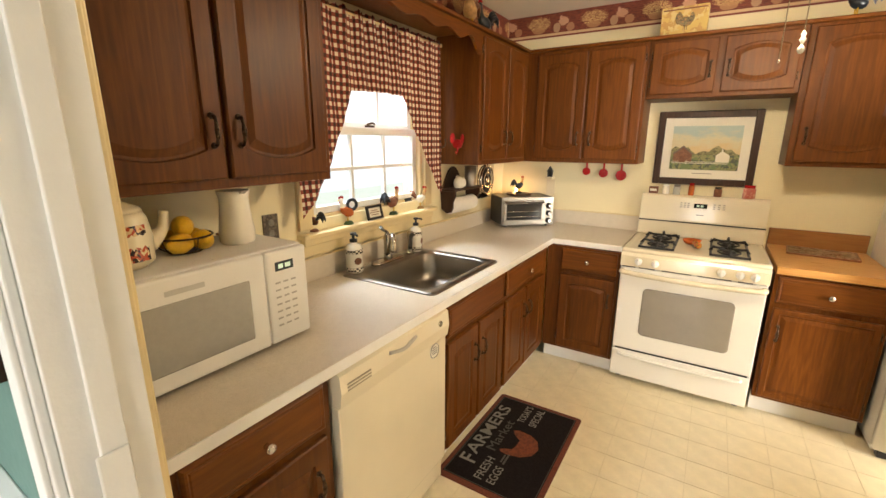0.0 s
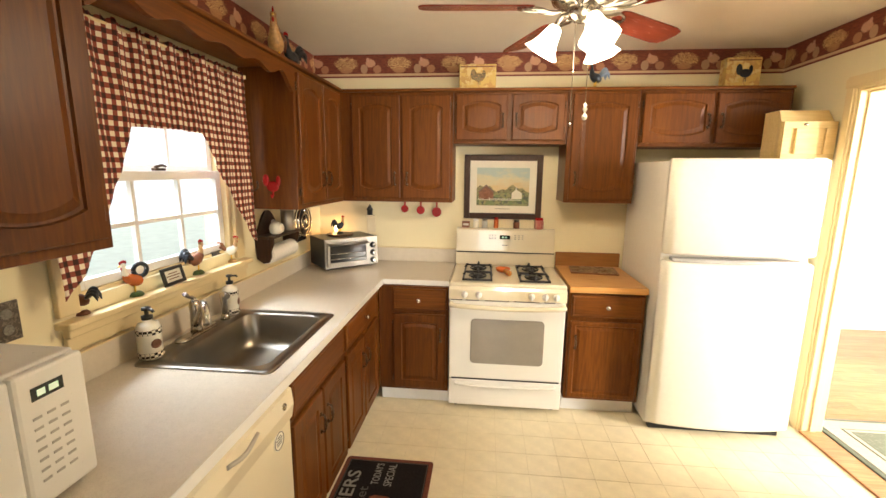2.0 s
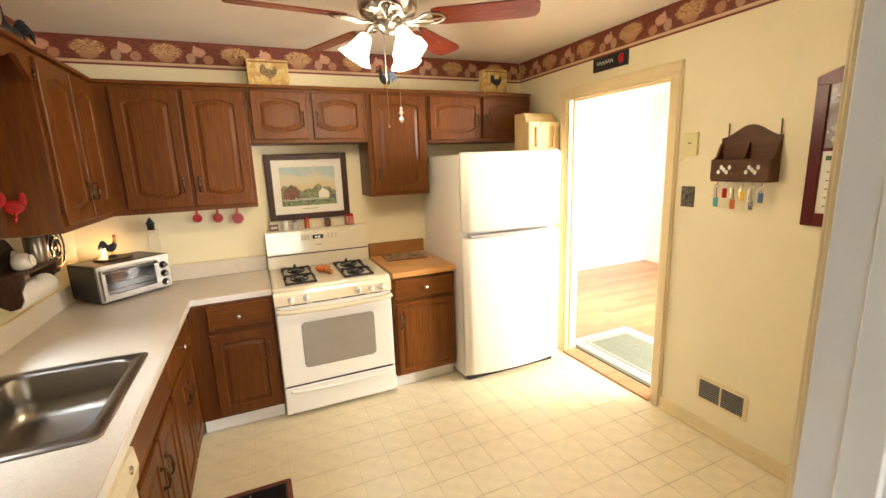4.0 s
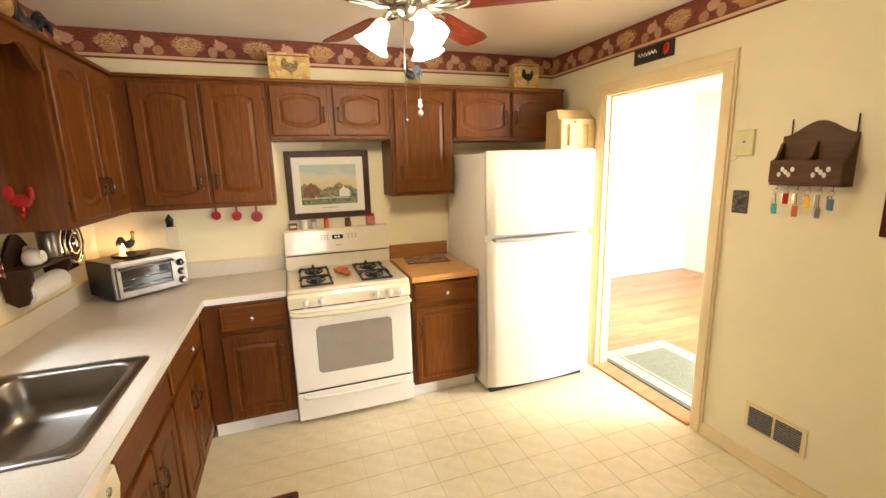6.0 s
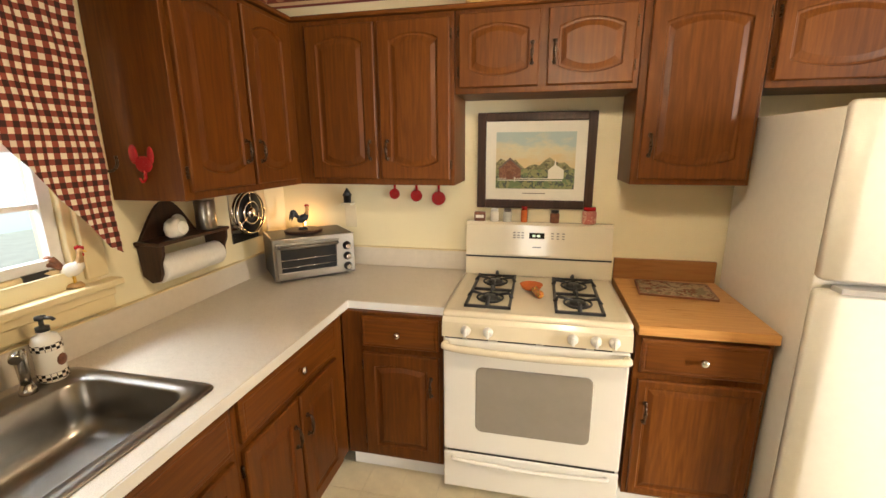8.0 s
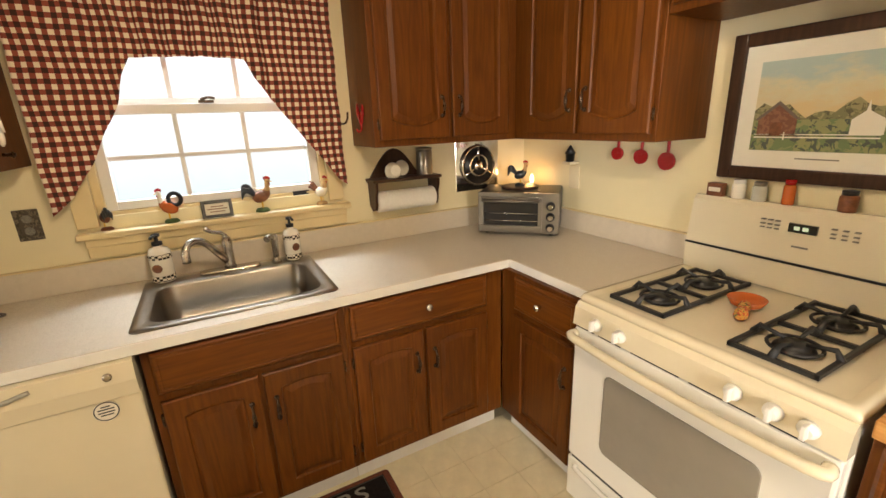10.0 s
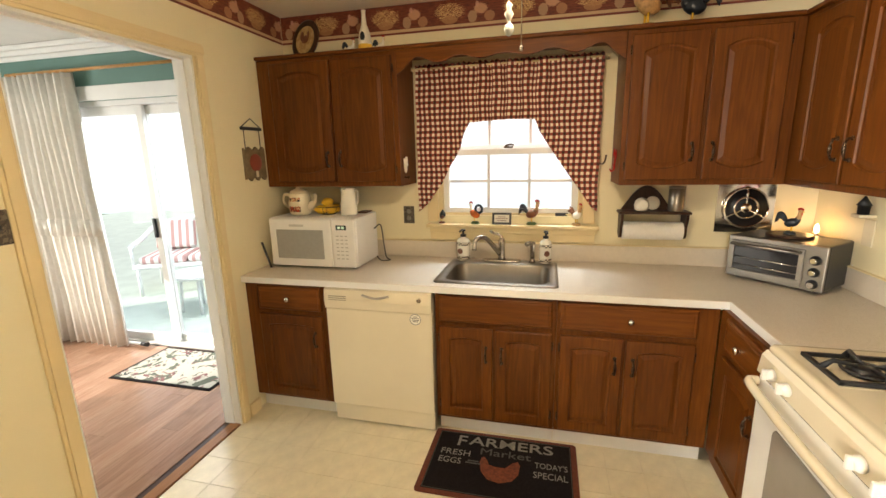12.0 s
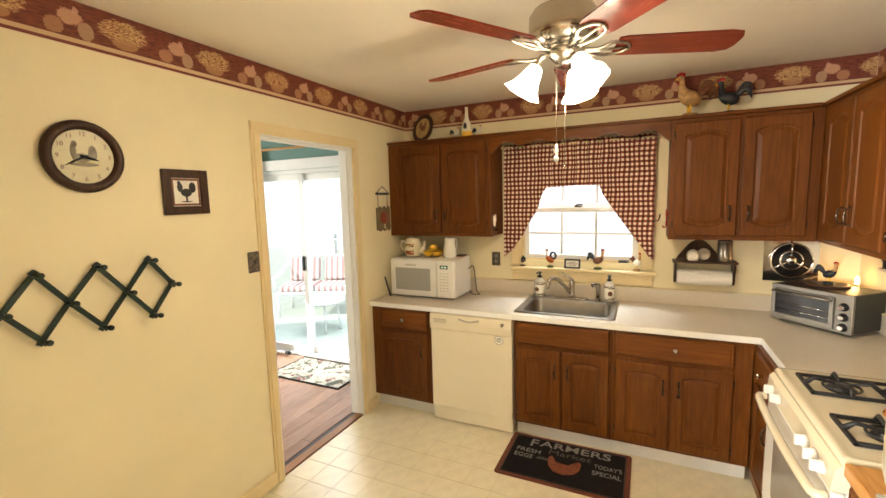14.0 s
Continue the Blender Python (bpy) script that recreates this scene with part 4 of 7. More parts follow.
def gas_range():
    W = 0.775
    t = thing("gas_range", pose(1.151, 2.50, 0.0), "ivory enamel gas range with black grates and white oven door", "gas range")
    part("body", B(0, W, 0.03, 0.665, 0.035, 0.895, bevel=0.004), WHITE_ENAMEL, t)
    for x in (0.05, W - 0.05):
        for y in (0.08, 0.6):
            part("foot", lathe(bmesh.new(), [(0.02, 0), (0.018, 0.034)], (x, y, 0), 10), BLACK, t)
    bm = bmesh.new()
    def rec(i, z, b=0.0):
        return [(x, y, z) for x, y in rrect(-0.003 + i, W + 0.003 - i, 0.012 + i, 0.655 - i, 0.018)]
    rings(bm, [rec(0, 0.888), rec(0, 0.902), rec(0.006, 0.913), rec(0.022, 0.914), rec(0.04, 0.908)])
    top = part("cooktop", bm, IVORY, t)
    for k, gx in enumerate((0.185, 0.575)):
        bm = bmesh.new()
        for gy in (0.19, 0.44):
            box(bm, gx - 0.1, gx + 0.1, gy - 0.115, gy + 0.115, 0.9085, 0.9105)
        part("burner_well", bm, IVORY, top)
        gr = bmesh.new()
        x0, x1, y0, y1 = gx - 0.102, gx + 0.102, 0.07, 0.56
        h0, h1 = 0.915, 0.936
        for a in (x0, x1 - 0.012):
            box(gr, a, a + 0.012, y0, y1, h0, h0 + 0.014, bevel=0.002)
        for a in (y0, (y0 + y1) / 2 - 0.006, y1 - 0.012):
            box(gr, x0, x1, a, a + 0.012, h0, h0 + 0.012)
        for gy in (0.195, 0.445):
            for dx, dy in ((1, 0), (-1, 0), (0, 1), (0, -1)):
                p0 = Vector((gx + dx * 0.099, gy + dy * 0.12, h0 + 0.008))
                p1 = Vector((gx + dx * 0.085, gy + dy * 0.09, h1 + 0.012))
                p2 = Vector((gx + dx * 0.025, gy + dy * 0.025, h1))
                tube(gr, [p0, p1, p2], [0.011, 0.008, 0.005], 6)
            loop = [(gx + 0.06 * math.cos(a * math.pi / 10), gy + 0.06 * math.sin(a * math.pi / 10), h0 + 0.008) for a in range(21)]
            tube(gr, loop, 0.005, 6)
        part("grate", gr, IRON, top, "black cast iron grate")
        for gy in (0.195, 0.445):
            part("burner", lathe(bmesh.new(), [(0.05, 0.911), (0.048, 0.918), (0.036, 0.92), (0.036, 0.928), (0.03, 0.932), (0.004, 0.933)], (gx, gy, 0), 18), BLACK, top)
    # sloping knob panel
    part("control_panel", prism(bmesh.new(), [(-0.012, 0.805), (0.04, 0.805), (0.04, 0.889), (0.01, 0.889), (-0.004, 0.87)], 0, W, plane="yz"), IVORY, t)
    tilt = Matrix.Rotation(radians(97), 4, "X")
    for x in (0.105, 0.2, 0.545, 0.635, 0.705):
        kb = part("burner_knob", lathe(bmesh.new(), [(0.022, 0), (0.021, 0.012), (0.015, 0.02), (0.013, 0.022)], (x, -0.008, 0.84), 16, tilt), WHITE, t)
        part("grip", B(x - 0.006, x + 0.006, -0.045, -0.02, 0.822, 0.86, bevel=0.003), WHITE, kb)
    part("vent_slots", box(box(box(box(B(0.11, 0.20, -0.0065, 0.03, 0.797, 0.803), 0.24, 0.40, -0.0065, 0.03, 0.797, 0.803), 0.43, 0.60, -0.0065, 0.03, 0.797, 0.803), 0.63, 0.7, -0.0065, 0.03, 0.797, 0.803), 0.012, 0.09, -0.0065, 0.03, 0.797, 0.803), BLACK, t)
    d = part("oven_door", B(0.004, W - 0.004, -0.006, 0.028, 0.24, 0.796, bevel=0.008), WHITE_ENAMEL, t)
    bm = bmesh.new()
    rings(bm, [[(x, y, z) for x, z in rrect(0.15 + i, 0.64 - i, 0.352 + i, 0.672 - i, 0.03)] for i, y in ((0, -0.0062), (0.002, -0.009), (0.006, -0.009))])
    part("oven_window", bm, OVENGLASS, d, "smoky glass oven window")
    hb = tube(bmesh.new(), curve_pts([(0.02, -0.012, 0.775), (0.03, -0.045, 0.772), (0.2, -0.052, 0.765), (W / 2, -0.054, 0.762), (W - 0.2, -0.052, 0.765), (W - 0.03, -0.045, 0.772), (W - 0.02, -0.012, 0.775)], 26), 0.016, 10)
    part("door_handle", hb, IVORY, d, "wide curved ivory handle")
    w = part("storage_drawer", B(0.004, W - 0.004, -0.006, 0.028, 0.04, 0.228, bevel=0.006), WHITE_ENAMEL, t)
    part("drawer_grip", tube(bmesh.new(), curve_pts([(0.05, -0.006, 0.208), (0.08, -0.018, 0.198), (W / 2, -0.02, 0.188), (W - 0.08, -0.018, 0.198), (W - 0.05, -0.006, 0.208)], 20), 0.01, 8), WHITE_ENAMEL, w)
    part("seam", B(0.02, W - 0.02, 0.0, 0.02, 0.2285, 0.2395), BLACK, t)
    g = part("back_guard", prism(bmesh.new(), [(0.60, 0.912), (0.665, 0.912), (0.665, 1.185), (0.655, 1.205), (0.635, 1.205), (0.622, 1.19), (0.602, 1.03)], 0.004, W - 0.004, plane="yz"), IVORY, t)
    part("guard_seam", B(0.004, W - 0.004, 0.5965, 0.601, 1.012, 1.02), BLACK, g)
    part("clock_display", B(0.345, 0.425, 0.6065, 0.62, 1.122, 1.152), DISPLAY, g)
    part("digits", box(B(0.362, 0.378, 0.605, 0.607, 1.131, 1.143), 0.386, 0.402, 0.605, 0.607, 1.131, 1.143), LED, g)
    bm = bmesh.new()
    for k in range(6):
        for q, z in ((0, 1.15), (1, 1.135), (2, 1.122)):
            x = 0.26 + 0.022 * k if k < 3 else 0.46 + 0.028 * (k - 3)
            box(bm, x, x + 0.013, 0.605, 0.618, z, z + 0.0035)
    box(bm, 0.365, 0.41, 0.602, 0.614, 1.072, 1.077)
    part("printing", bm, CHALK, g)


gas_range()


def refrigerator():
    W = 0.852
    t = thing("refrigerator", pose(2.452, 2.36, 0.0), "large white top-freezer refrigerator with pebbled doors", "refrigerator")
    part("body", B(0.004, W - 0.004, 0.075, 0.79, 0.03, 1.72, bevel=0.006), FRIDGE, t)
    part("base_grille", B(0.03, W - 0.03, 0.06, 0.10, 0.0, 0.055, bevel=0.003), BLACK, t)
    part("hinge_cap", B(W - 0.09, W - 0.02, 0.03, 0.11, 1.722, 1.742, bevel=0.006), WHITE, t)

    def bowed(z0, z1, top_lip):
        loops = []
        for z, i in ((z0, 0.01), (z0 + 0.012, 0), (z1 - 0.012, 0), (z1, 0.01)):
            lp = [(i, 0.07, z)]
            for k in range(15):
                u = k / 14
                lp.append((i + (W - 2 * i) * u, 0.028 - 0.05 * math.sin(math.pi * u) ** 0.7 + i, z))
            lp.append((W - i, 0.07, z))
            loops.append(lp)
        return rings(bmesh.new(), loops)
    part("freezer_door", bowed(1.168, 1.735, 1), FRIDGE, t)
    dd = part("fridge_door", bowed(0.055, 1.13, 0), FRIDGE, t)
    part("handle_recess", prism(bmesh.new(), [(0.05 + (W - 0.14) * k / 12, 0.02 - 0.05 * math.sin(math.pi * (0.05 + (W - 0.14) * k / 12) / W) ** 0.7) for k in range(13)] +
                                [(W - 0.09, 0.06), (0.05, 0.06)], 1.131, 1.149, plane="xy"), plain("grey_grip", (0.42, 0.41, 0.39), 0.4), dd, "grey recessed grip")
    part("badge", B(W - 0.13, W - 0.10, -0.002, 0.008, 1.655, 1.675, bevel=0.002), NICKEL, t)


refrigerator()


def dishwasher():
    t = thing("dishwasher", west(0.476, 0.0, 0.672), "ivory built-in dishwasher with a round clean-or-dirty magnet", "dishwasher")
    W = 0.645
    part("body", B(0.005, W - 0.005, 0.03, 0.6, 0.06, 0.868), IVORY, t)
    d = part("door", B(0.002, W - 0.002, -0.01, 0.028, 0.125, 0.745, bevel=0.005), IVORY, t)
    bm = prism(bmesh.new(), [(0.03, 0.748), (-0.018, 0.748), (-0.026, 0.80), (-0.02, 0.86), (-0.008, 0.868), (0.03, 0.868)], 0.002, W - 0.002, plane="yz")
    c = part("control_panel", bm, IVORY, t)
    part("latch", tube(bmesh.new(), curve_pts([(0.24, -0.024, 0.838), (0.32, -0.03, 0.824), (0.40, -0.024, 0.838)], 12), 0.007, 8), plain("grey_latch", (0.4, 0.37, 0.32), 0.4), c)
    bm = bmesh.new()
    for q in range(3):
        box(bm, 0.03, 0.14, -0.027, -0.02, 0.80 + 0.011 * q, 0.804 + 0.011 * q)
    part("vent_slits", bm, plain("slit_shadow", (0.3, 0.26, 0.18), 0.5), c)
    part("cycle_button", lathe(bmesh.new(), [(0.013, 0), (0.012, 0.006), (0.004, 0.007)], (0.575, -0.022, 0.825), 14, Matrix.Rotation(radians(90), 4, "X")), NICKEL, c)
    part("kick_plate", B(0.004, W - 0.004, 0.01, 0.03, 0.012, 0.118, bevel=0.003), IVORY, t)
    m = thing("magnet", west(0.476 + 0.548, 0.71, 0.672), "round white magnet with black lettering on the dishwasher door", "magnet")
    part("disc", lathe(bmesh.new(), [(0.034, 0.0), (0.034, 0.003)], (0, -0.0105, 0), 24, Matrix.Rotation(radians(90), 4, "X")), PAPER, m)
    ring = tube(bmesh.new(), [(0.031 * math.cos(a / 12 * math.pi), -0.0135, 0.031 * math.sin(a / 12 * math.pi)) for a in range(25)], 0.0016, 6)
    part("rim", ring, BLUEBLACK, m)
    bm = bmesh.new()
    for q, w in ((-0.012, 0.016), (-0.003, 0.021), (0.007, 0.021), (0.016, 0.012)):
        box(bm, -w, w, -0.0142, -0.0134, q - 0.002, q + 0.002)
    part("lettering_bars", bm, BLUEBLACK, m)


dishwasher()


def microwave():
    t = thing("microwave", pose(0.45, -0.012, 0.911) @ pose(0, 0, 0, 0, 0, 90) @ Matrix.Diagonal((1.135, 0.92, 1.08, 1)), "white countertop microwave with a grey door window", "microwave")
    W, D, Hh = 0.525, 0.375, 0.30
    part("body", B(0, W, 0.02, D, 0.012, Hh, bevel=0.006), PLASTIC, t)
    for x in (0.04, W - 0.04):
        for y in (0.06, D - 0.05):
            part("foot", lathe(bmesh.new(), [(0.012, 0), (0.012, 0.012)], (x, y, 0), 8), BLACK, t)
    d = part("door", B(0.002, 0.385, -0.008, 0.019, 0.014, Hh - 0.004, bevel=0.008), PLASTIC, t)
    part("door_window", rings(bmesh.new(), [[(x, y, z) for x, z in rrect(0.045 + i, 0.335 - i, 0.06 + i, 0.232 - i, 0.004)] for i, y in ((0, -0.0082), (0.002, -0.0095), (0.004, -0.0095))]), GREYGLASS, d)
    part("badge_bar", B(0.13, 0.22, -0.0105, -0.008, 0.25, 0.263, bevel=0.001), plain("silver_badge", (0.55, 0.54, 0.52), 0.3), d)
    c = part("control_panel", B(0.387, W - 0.002, -0.008, 0.019, 0.014, Hh - 0.004, bevel=0.008), PLASTIC, t)
    part("display", B(0.415, 0.475, -0.0095, -0.006, 0.235, 0.262), DISPLAY, c)
    part("digits", box(B(0.425, 0.44, -0.0103, -0.0094, 0.242, 0.255), 0.447, 0.465, -0.0103, -0.0094, 0.242, 0.255), LED, c)
    bm = bmesh.new()
    for k in range(3):
        for q in range(7):
            box(bm, 0.412 + 0.026 * k, 0.428 + 0.026 * k, -0.0095, -0.007, 0.065 + 0.022 * q, 0.070 + 0.022 * q)
    part("buttons", bm, plain("grey_print", (0.45, 0.44, 0.42), 0.5), c)
    cord = tube(bmesh.new(), curve_pts([(W + 0.001, D - 0.06, 0.2), (W + 0.04, D - 0.05, 0.22), (W + 0.055, D - 0.05, 0.1), (W + 0.07, D - 0.06, 0.02), (W + 0.10, D - 0.08, 0.006), (W + 0.05, D - 0.1, 0.005), (W + 0.02, D - 0.09, 0.03)], 40), 0.004, 8)
    part("cord", cord, CORD, t, "coiled grey cord")


microwave()


def toaster_oven():
    W, D, Hh = 0.43, 0.30, 0.235
    t = thing("toaster_oven", pose(0.225, 2.69, 0.911, 0, 0, 43), "stainless steel toaster oven with three knobs", "toaster oven")
    for x in (0.04, W - 0.04):
        for y in (0.05, D - 0.05):
            part("foot", lathe(bmesh.new(), [(0.013, 0), (0.012, 0.015)], (x, y, 0), 8), BLACK, t)
    part("body", B(0, W, 0.02, D, 0.015, Hh, bevel=0.008), BLACK, t)
    part("fascia", B(0, W, 0.0, 0.019, 0.015, Hh, bevel=0.004), TOASTSTEEL, t)
    d = part("door", box(box(box(B(0.015, 0.345, -0.014, -0.001, 0.028, 0.058, bevel=0.003), 0.015, 0.345, -0.014, -0.001, 0.185, 0.212, bevel=0.003),
                     0.015, 0.035, -0.014, -0.001, 0.0585, 0.1845), 0.325, 0.345, -0.014, -0.001, 0.0585, 0.1845), TOASTSTEEL, t)
    part("door_glass", B(0.036, 0.324, -0.009, -0.004, 0.059, 0.184), plain("dark_oven_glass", (0.02, 0.02, 0.022), 0.06, relief=0), d)
    rk = bmesh.new()
    for z in (0.085, 0.125):
        tube(rk, [(0.036, -0.0105, z), (0.324, -0.0105, z)], 0.0025, 6)
    part("rack", rk, CHROME, d)
    part("door_handle", tube(bmesh.new(), [(0.03, -0.012, 0.197), (0.03, -0.04, 0.197), (0.33, -0.04, 0.197), (0.33, -0.012, 0.197)], 0.008, 8), TOASTSTEEL, d)
    for z in (0.05, 0.108, 0.166):
        k = part("dial", lathe(bmesh.new(), [(0.024, 0), (0.022, 0.008), (0.017, 0.01), (0.016, 0.024), (0.012, 0.026)], (0.388, -0.001, z), 16, Matrix.Rotation(radians(90), 4, "X")), BLACK, t)
        part("dial_cap", lathe(bmesh.new(), [(0.0155, 0.0265), (0.011, 0.029)], (0.388, -0.001, z), 14, Matrix.Rotation(radians(90), 4, "X")), CHROME, k)
    part("cord", tube(bmesh.new(), curve_pts([(W, D - 0.05, 0.1), (W + 0.03, D - 0.02, 0.13), (W + 0.035, D - 0.08, 0.03), (W + 0.06, D - 0.05, 0.008), (W + 0.1, D, 0.008)], 24), 0.003, 6), PLASTIC, t, "white power cord")


toaster_oven()


# ---- ceiling fan ----
def ceiling_fan():
    t = thing("ceiling_fan", pose(FAN[0], FAN[1], H), "nickel ceiling fan with five cherry blades and three lit shades", "ceiling fan")
    part("canopy", lathe(bmesh.new(), [(0.07, -0.0005), (0.068, -0.02), (0.04, -0.05), (0.018, -0.06), (0.018, -0.085)], n=24), NICKEL, t)
    part("motor_housing", lathe(bmesh.new(), [(0.06, -0.08), (0.115, -0.092), (0.13, -0.115), (0.132, -0.185), (0.12, -0.21), (0.085, -0.224), (0.06, -0.228)], n=28), NICKEL, t, "round nickel motor housing")
    part("switch_housing", lathe(bmesh.new(), [(0.058, -0.2285), (0.058, -0.245), (0.05, -0.265), (0.03, -0.285), (0.008, -0.29)], n=22), NICKEL, t)
    for k in range(5):
        m = Matrix.Rotation(radians(-32 + 72 * k), 4, "Z")
        out = [(0.20, -0.055), (0.23, -0.064), (0.60, -0.070), (0.645, -0.060), (0.66, -0.03), (0.66, 0.03), (0.645, 0.06), (0.60, 0.07), (0.23, 0.064), (0.20, 0.055)]
        bm = prism(bmesh.new(), out, -0.003, 0.003, plane="xy")
        bl = part("blade", bm, CHERRY, t, "reddish cherry wood blade")
        bl.matrix_basis = Matrix.Translation((0, 0, -0.232)) @ m @ pose(0, 0, 0, -12, 0, 0)
        ir = bmesh.new()
        for s in (-1, 1):
            tube(ir, curve_pts([(0.08, s * 0.012, -0.015), (0.13, s * 0.02, -0.018), (0.18, s * 0.042, -0.008), (0.235, s * 0.03, -0.006), (0.255, 0.0, -0.006)], 14), 0.007, 6)
        tube(ir, [(0.08, 0, -0.016), (0.16, 0, -0.012), (0.255, 0, -0.006)], 0.006, 6)
        part("blade_iron", ir, NICKEL, bl, "polished scrolled bracket")
    for a in BELLS:
        m = Matrix.Rotation(radians(a), 4, "Z")
        arm = part("lamp_arm", tube(bmesh.new(), [m @ Vector(p) for p in curve_pts([(0.045, 0, -0.255), (0.07, 0, -0.252), (0.092, 0, -0.27), (0.103, 0, -0.30)], 10)], 0.010, 8), NICKEL, t)
        tilt = m @ Matrix.Translation((0.098, 0, -0.292)) @ Matrix.Rotation(radians(180 - 32), 4, "Y")
        prof = [(0.018, 0.0), (0.026, 0.006), (0.034, 0.03), (0.042, 0.06), (0.055, 0.09), (0.074, 0.115), (0.071, 0.115), (0.052, 0.09), (0.039, 0.06), (0.031, 0.03), (0.02, 0.008)]
        n = 24
        loops = [[tilt @ Vector((r * (1 + 0.05 * max(0, z - 0.06) / 0.055 * math.cos(6 * 2 * math.pi * i / n)) * math.cos(2 * math.pi * i / n),
                                 r * (1 + 0.05 * max(0, z - 0.06) / 0.055 * math.cos(6 * 2 * math.pi * i / n)) * math.sin(2 * math.pi * i / n), z)) for i in range(n)] for r, z in prof]
        part("glass_shade", rings(bmesh.new(), loops), LIT, arm, "frosted tulip glass shade, lit")
    for x, y, z1, big in ((0.032, -0.018, -0.60, True), (-0.022, 0.006, -0.685, False)):
        c = part("pull_chain", tube(bmesh.new(), [(x, y, -0.26), (x, y, z1)], 0.0016, 6), NICKEL, t)
        if big:
            part("crystal_pull", lathe(bmesh.new(), [(0.002, 0), (0.008, -0.008), (0.005, -0.016), (0.011, -0.026), (0.005, -0.036), (0.003, -0.042), (0.010, -0.05), (0.012, -0.058), (0.007, -0.068), (0.001, -0.071)], (x, y, z1), 10), JARGLASS, c)
        else:
            part("bead_pull", ball(bmesh.new(), (x, y, z1), (0.005, 0.005, 0.007), n=8), CHROME, c)


ceiling_fan()


# ---- on the window wall ----
def rooster(name, m, size, body, tail, label, base=GREENBASE, ring=False, neck=None):
    """A small rooster figurine, one mesh: body, breast, neck, head, comb, wattle, legs, base and tail plumes. Faces local +x."""
    bm = bmesh.new()
    s = size
    ball(bm, (0, 0, 0.42 * s), (0.24 * s, 0.15 * s, 0.17 * s), 0, (0, -20, 0))
    ball(bm, (0.14 * s, 0, 0.50 * s), (0.12 * s, 0.11 * s, 0.16 * s), 0, (0, 20, 0))
    tube(bm, curve_pts([(0.14 * s, 0, 0.5 * s), (0.2 * s, 0, 0.68 * s), (0.2 * s, 0, 0.82 * s)], 8), [0.1 * s, 0.095 * s, 0.085 * s, 0.075 * s, 0.068 * s, 0.062 * s, 0.058 * s, 0.05 * s], 10, 5)
    ball(bm, (0.22 * s, 0, 0.85 * s), (0.075 * s, 0.06 * s, 0.065 * s), 5)
    tube(bm, [(0.27 * s, 0, 0.85 * s), (0.345 * s, 0, 0.82 * s)], [0.03 * s, 0.006 * s], 6, 3)
    for k in range(4):
        ball(bm, (0.15 * s + 0.045 * s * k, 0, 0.93 * s + 0.02 * s * math.sin(k * 1.3)), (0.028 * s, 0.014 * s, 0.05 * s), 2, n=8)
    ball(bm, (0.27 * s, 0, 0.76 * s), (0.022 * s, 0.02 * s, 0.05 * s), 2, n=8)
    if ring:
        tube(bm, [(-0.18 * s + 0.17 * s * math.cos(a / 8 * math.pi), 0, 0.66 * s + 0.17 * s * math.sin(a / 8 * math.pi)) for a in range(17)], 0.06 * s, 8, 1)
    else:
        for k in range(5):
            y = (k - 2) * 0.045 * s
            h = 0.78 - 0.07 * abs(k - 2)
            tube(bm, curve_pts([(-0.14 * s, y * 0.5, 0.45 * s), (-0.30 * s, y, (h - 0.05) * s), (-0.42 * s, y * 1.2, (h - 0.06) * s), (-0.48 * s, y * 1.3, (h - 0.25) * s)], 10),
                 [0.03 * s] + [0.06 * s] * 6 + [0.05 * s, 0.03 * s, 0.012 * s], 7, 1)
    for y in (-0.05, 0.05):
        tube(bm, [(0.02 * s, y * s, 0.3 * s), (0.02 * s, y * s, 0.08 * s)], 0.022 * s, 6, 3)
    lathe(bm, [(0.2 * s, 0), (0.19 * s, 0.05 * s), (0.14 * s, 0.1 * s), (0.05 * s, 0.11 * s)], n=14, mi=4)
    return solid(name, bm, [body, tail, RED, YELLOW, base, neck or body], label, "figurine", m=m)


SILL = 1.1455
rooster("hen_figurine", pose(0.0, 1.02, SILL, 0, 0, 200), 0.12, BROWN, BLUEBLACK, "small brown hen figurine with black tail on the sill", BROWN)
rooster("rooster_figurine", pose(0.0, 1.25, SILL, 0, 0, 250), 0.15, ORANGE, BLUEBLACK, "orange and white rooster with a looped dark tail", GREENBASE, True, PORCELAIN)
rooster("rooster_figurine", pose(0.0, 1.62, SILL, 0, 0, 80), 0.165, BROWN, BLUEBLACK, "glazed rooster with blue-black tail on a mossy base", neck=TAN)
rooster("hen_figurine", pose(0.0, 1.90, SILL, 0, 0, 40), 0.145, PORCELAIN, BROWN, "tan and white hen figurine on the sill", TAN, neck=TAN)


def small_frame(name, m, w, h, frame, fill, label, category="picture frame", depth=0.012, bar=0.014):
    t = thing(name, m, label, category)
    bm = bmesh.new()
    for d in ((-w / 2, -w / 2 + bar, 0, h), (w / 2 - bar, w / 2, 0, h), (-w / 2 + bar, w / 2 - bar, 0, bar), (-w / 2 + bar, w / 2 - bar, h - bar, h)):
        box(bm, d[0], d[1], -depth, 0, d[2], d[3], bevel=0.002)
    part("frame", bm, frame, t)
    part("print", B(-w / 2 + bar, w / 2 - bar, -depth * 0.5, -0.001, bar, h - bar), fill, t)
    return t


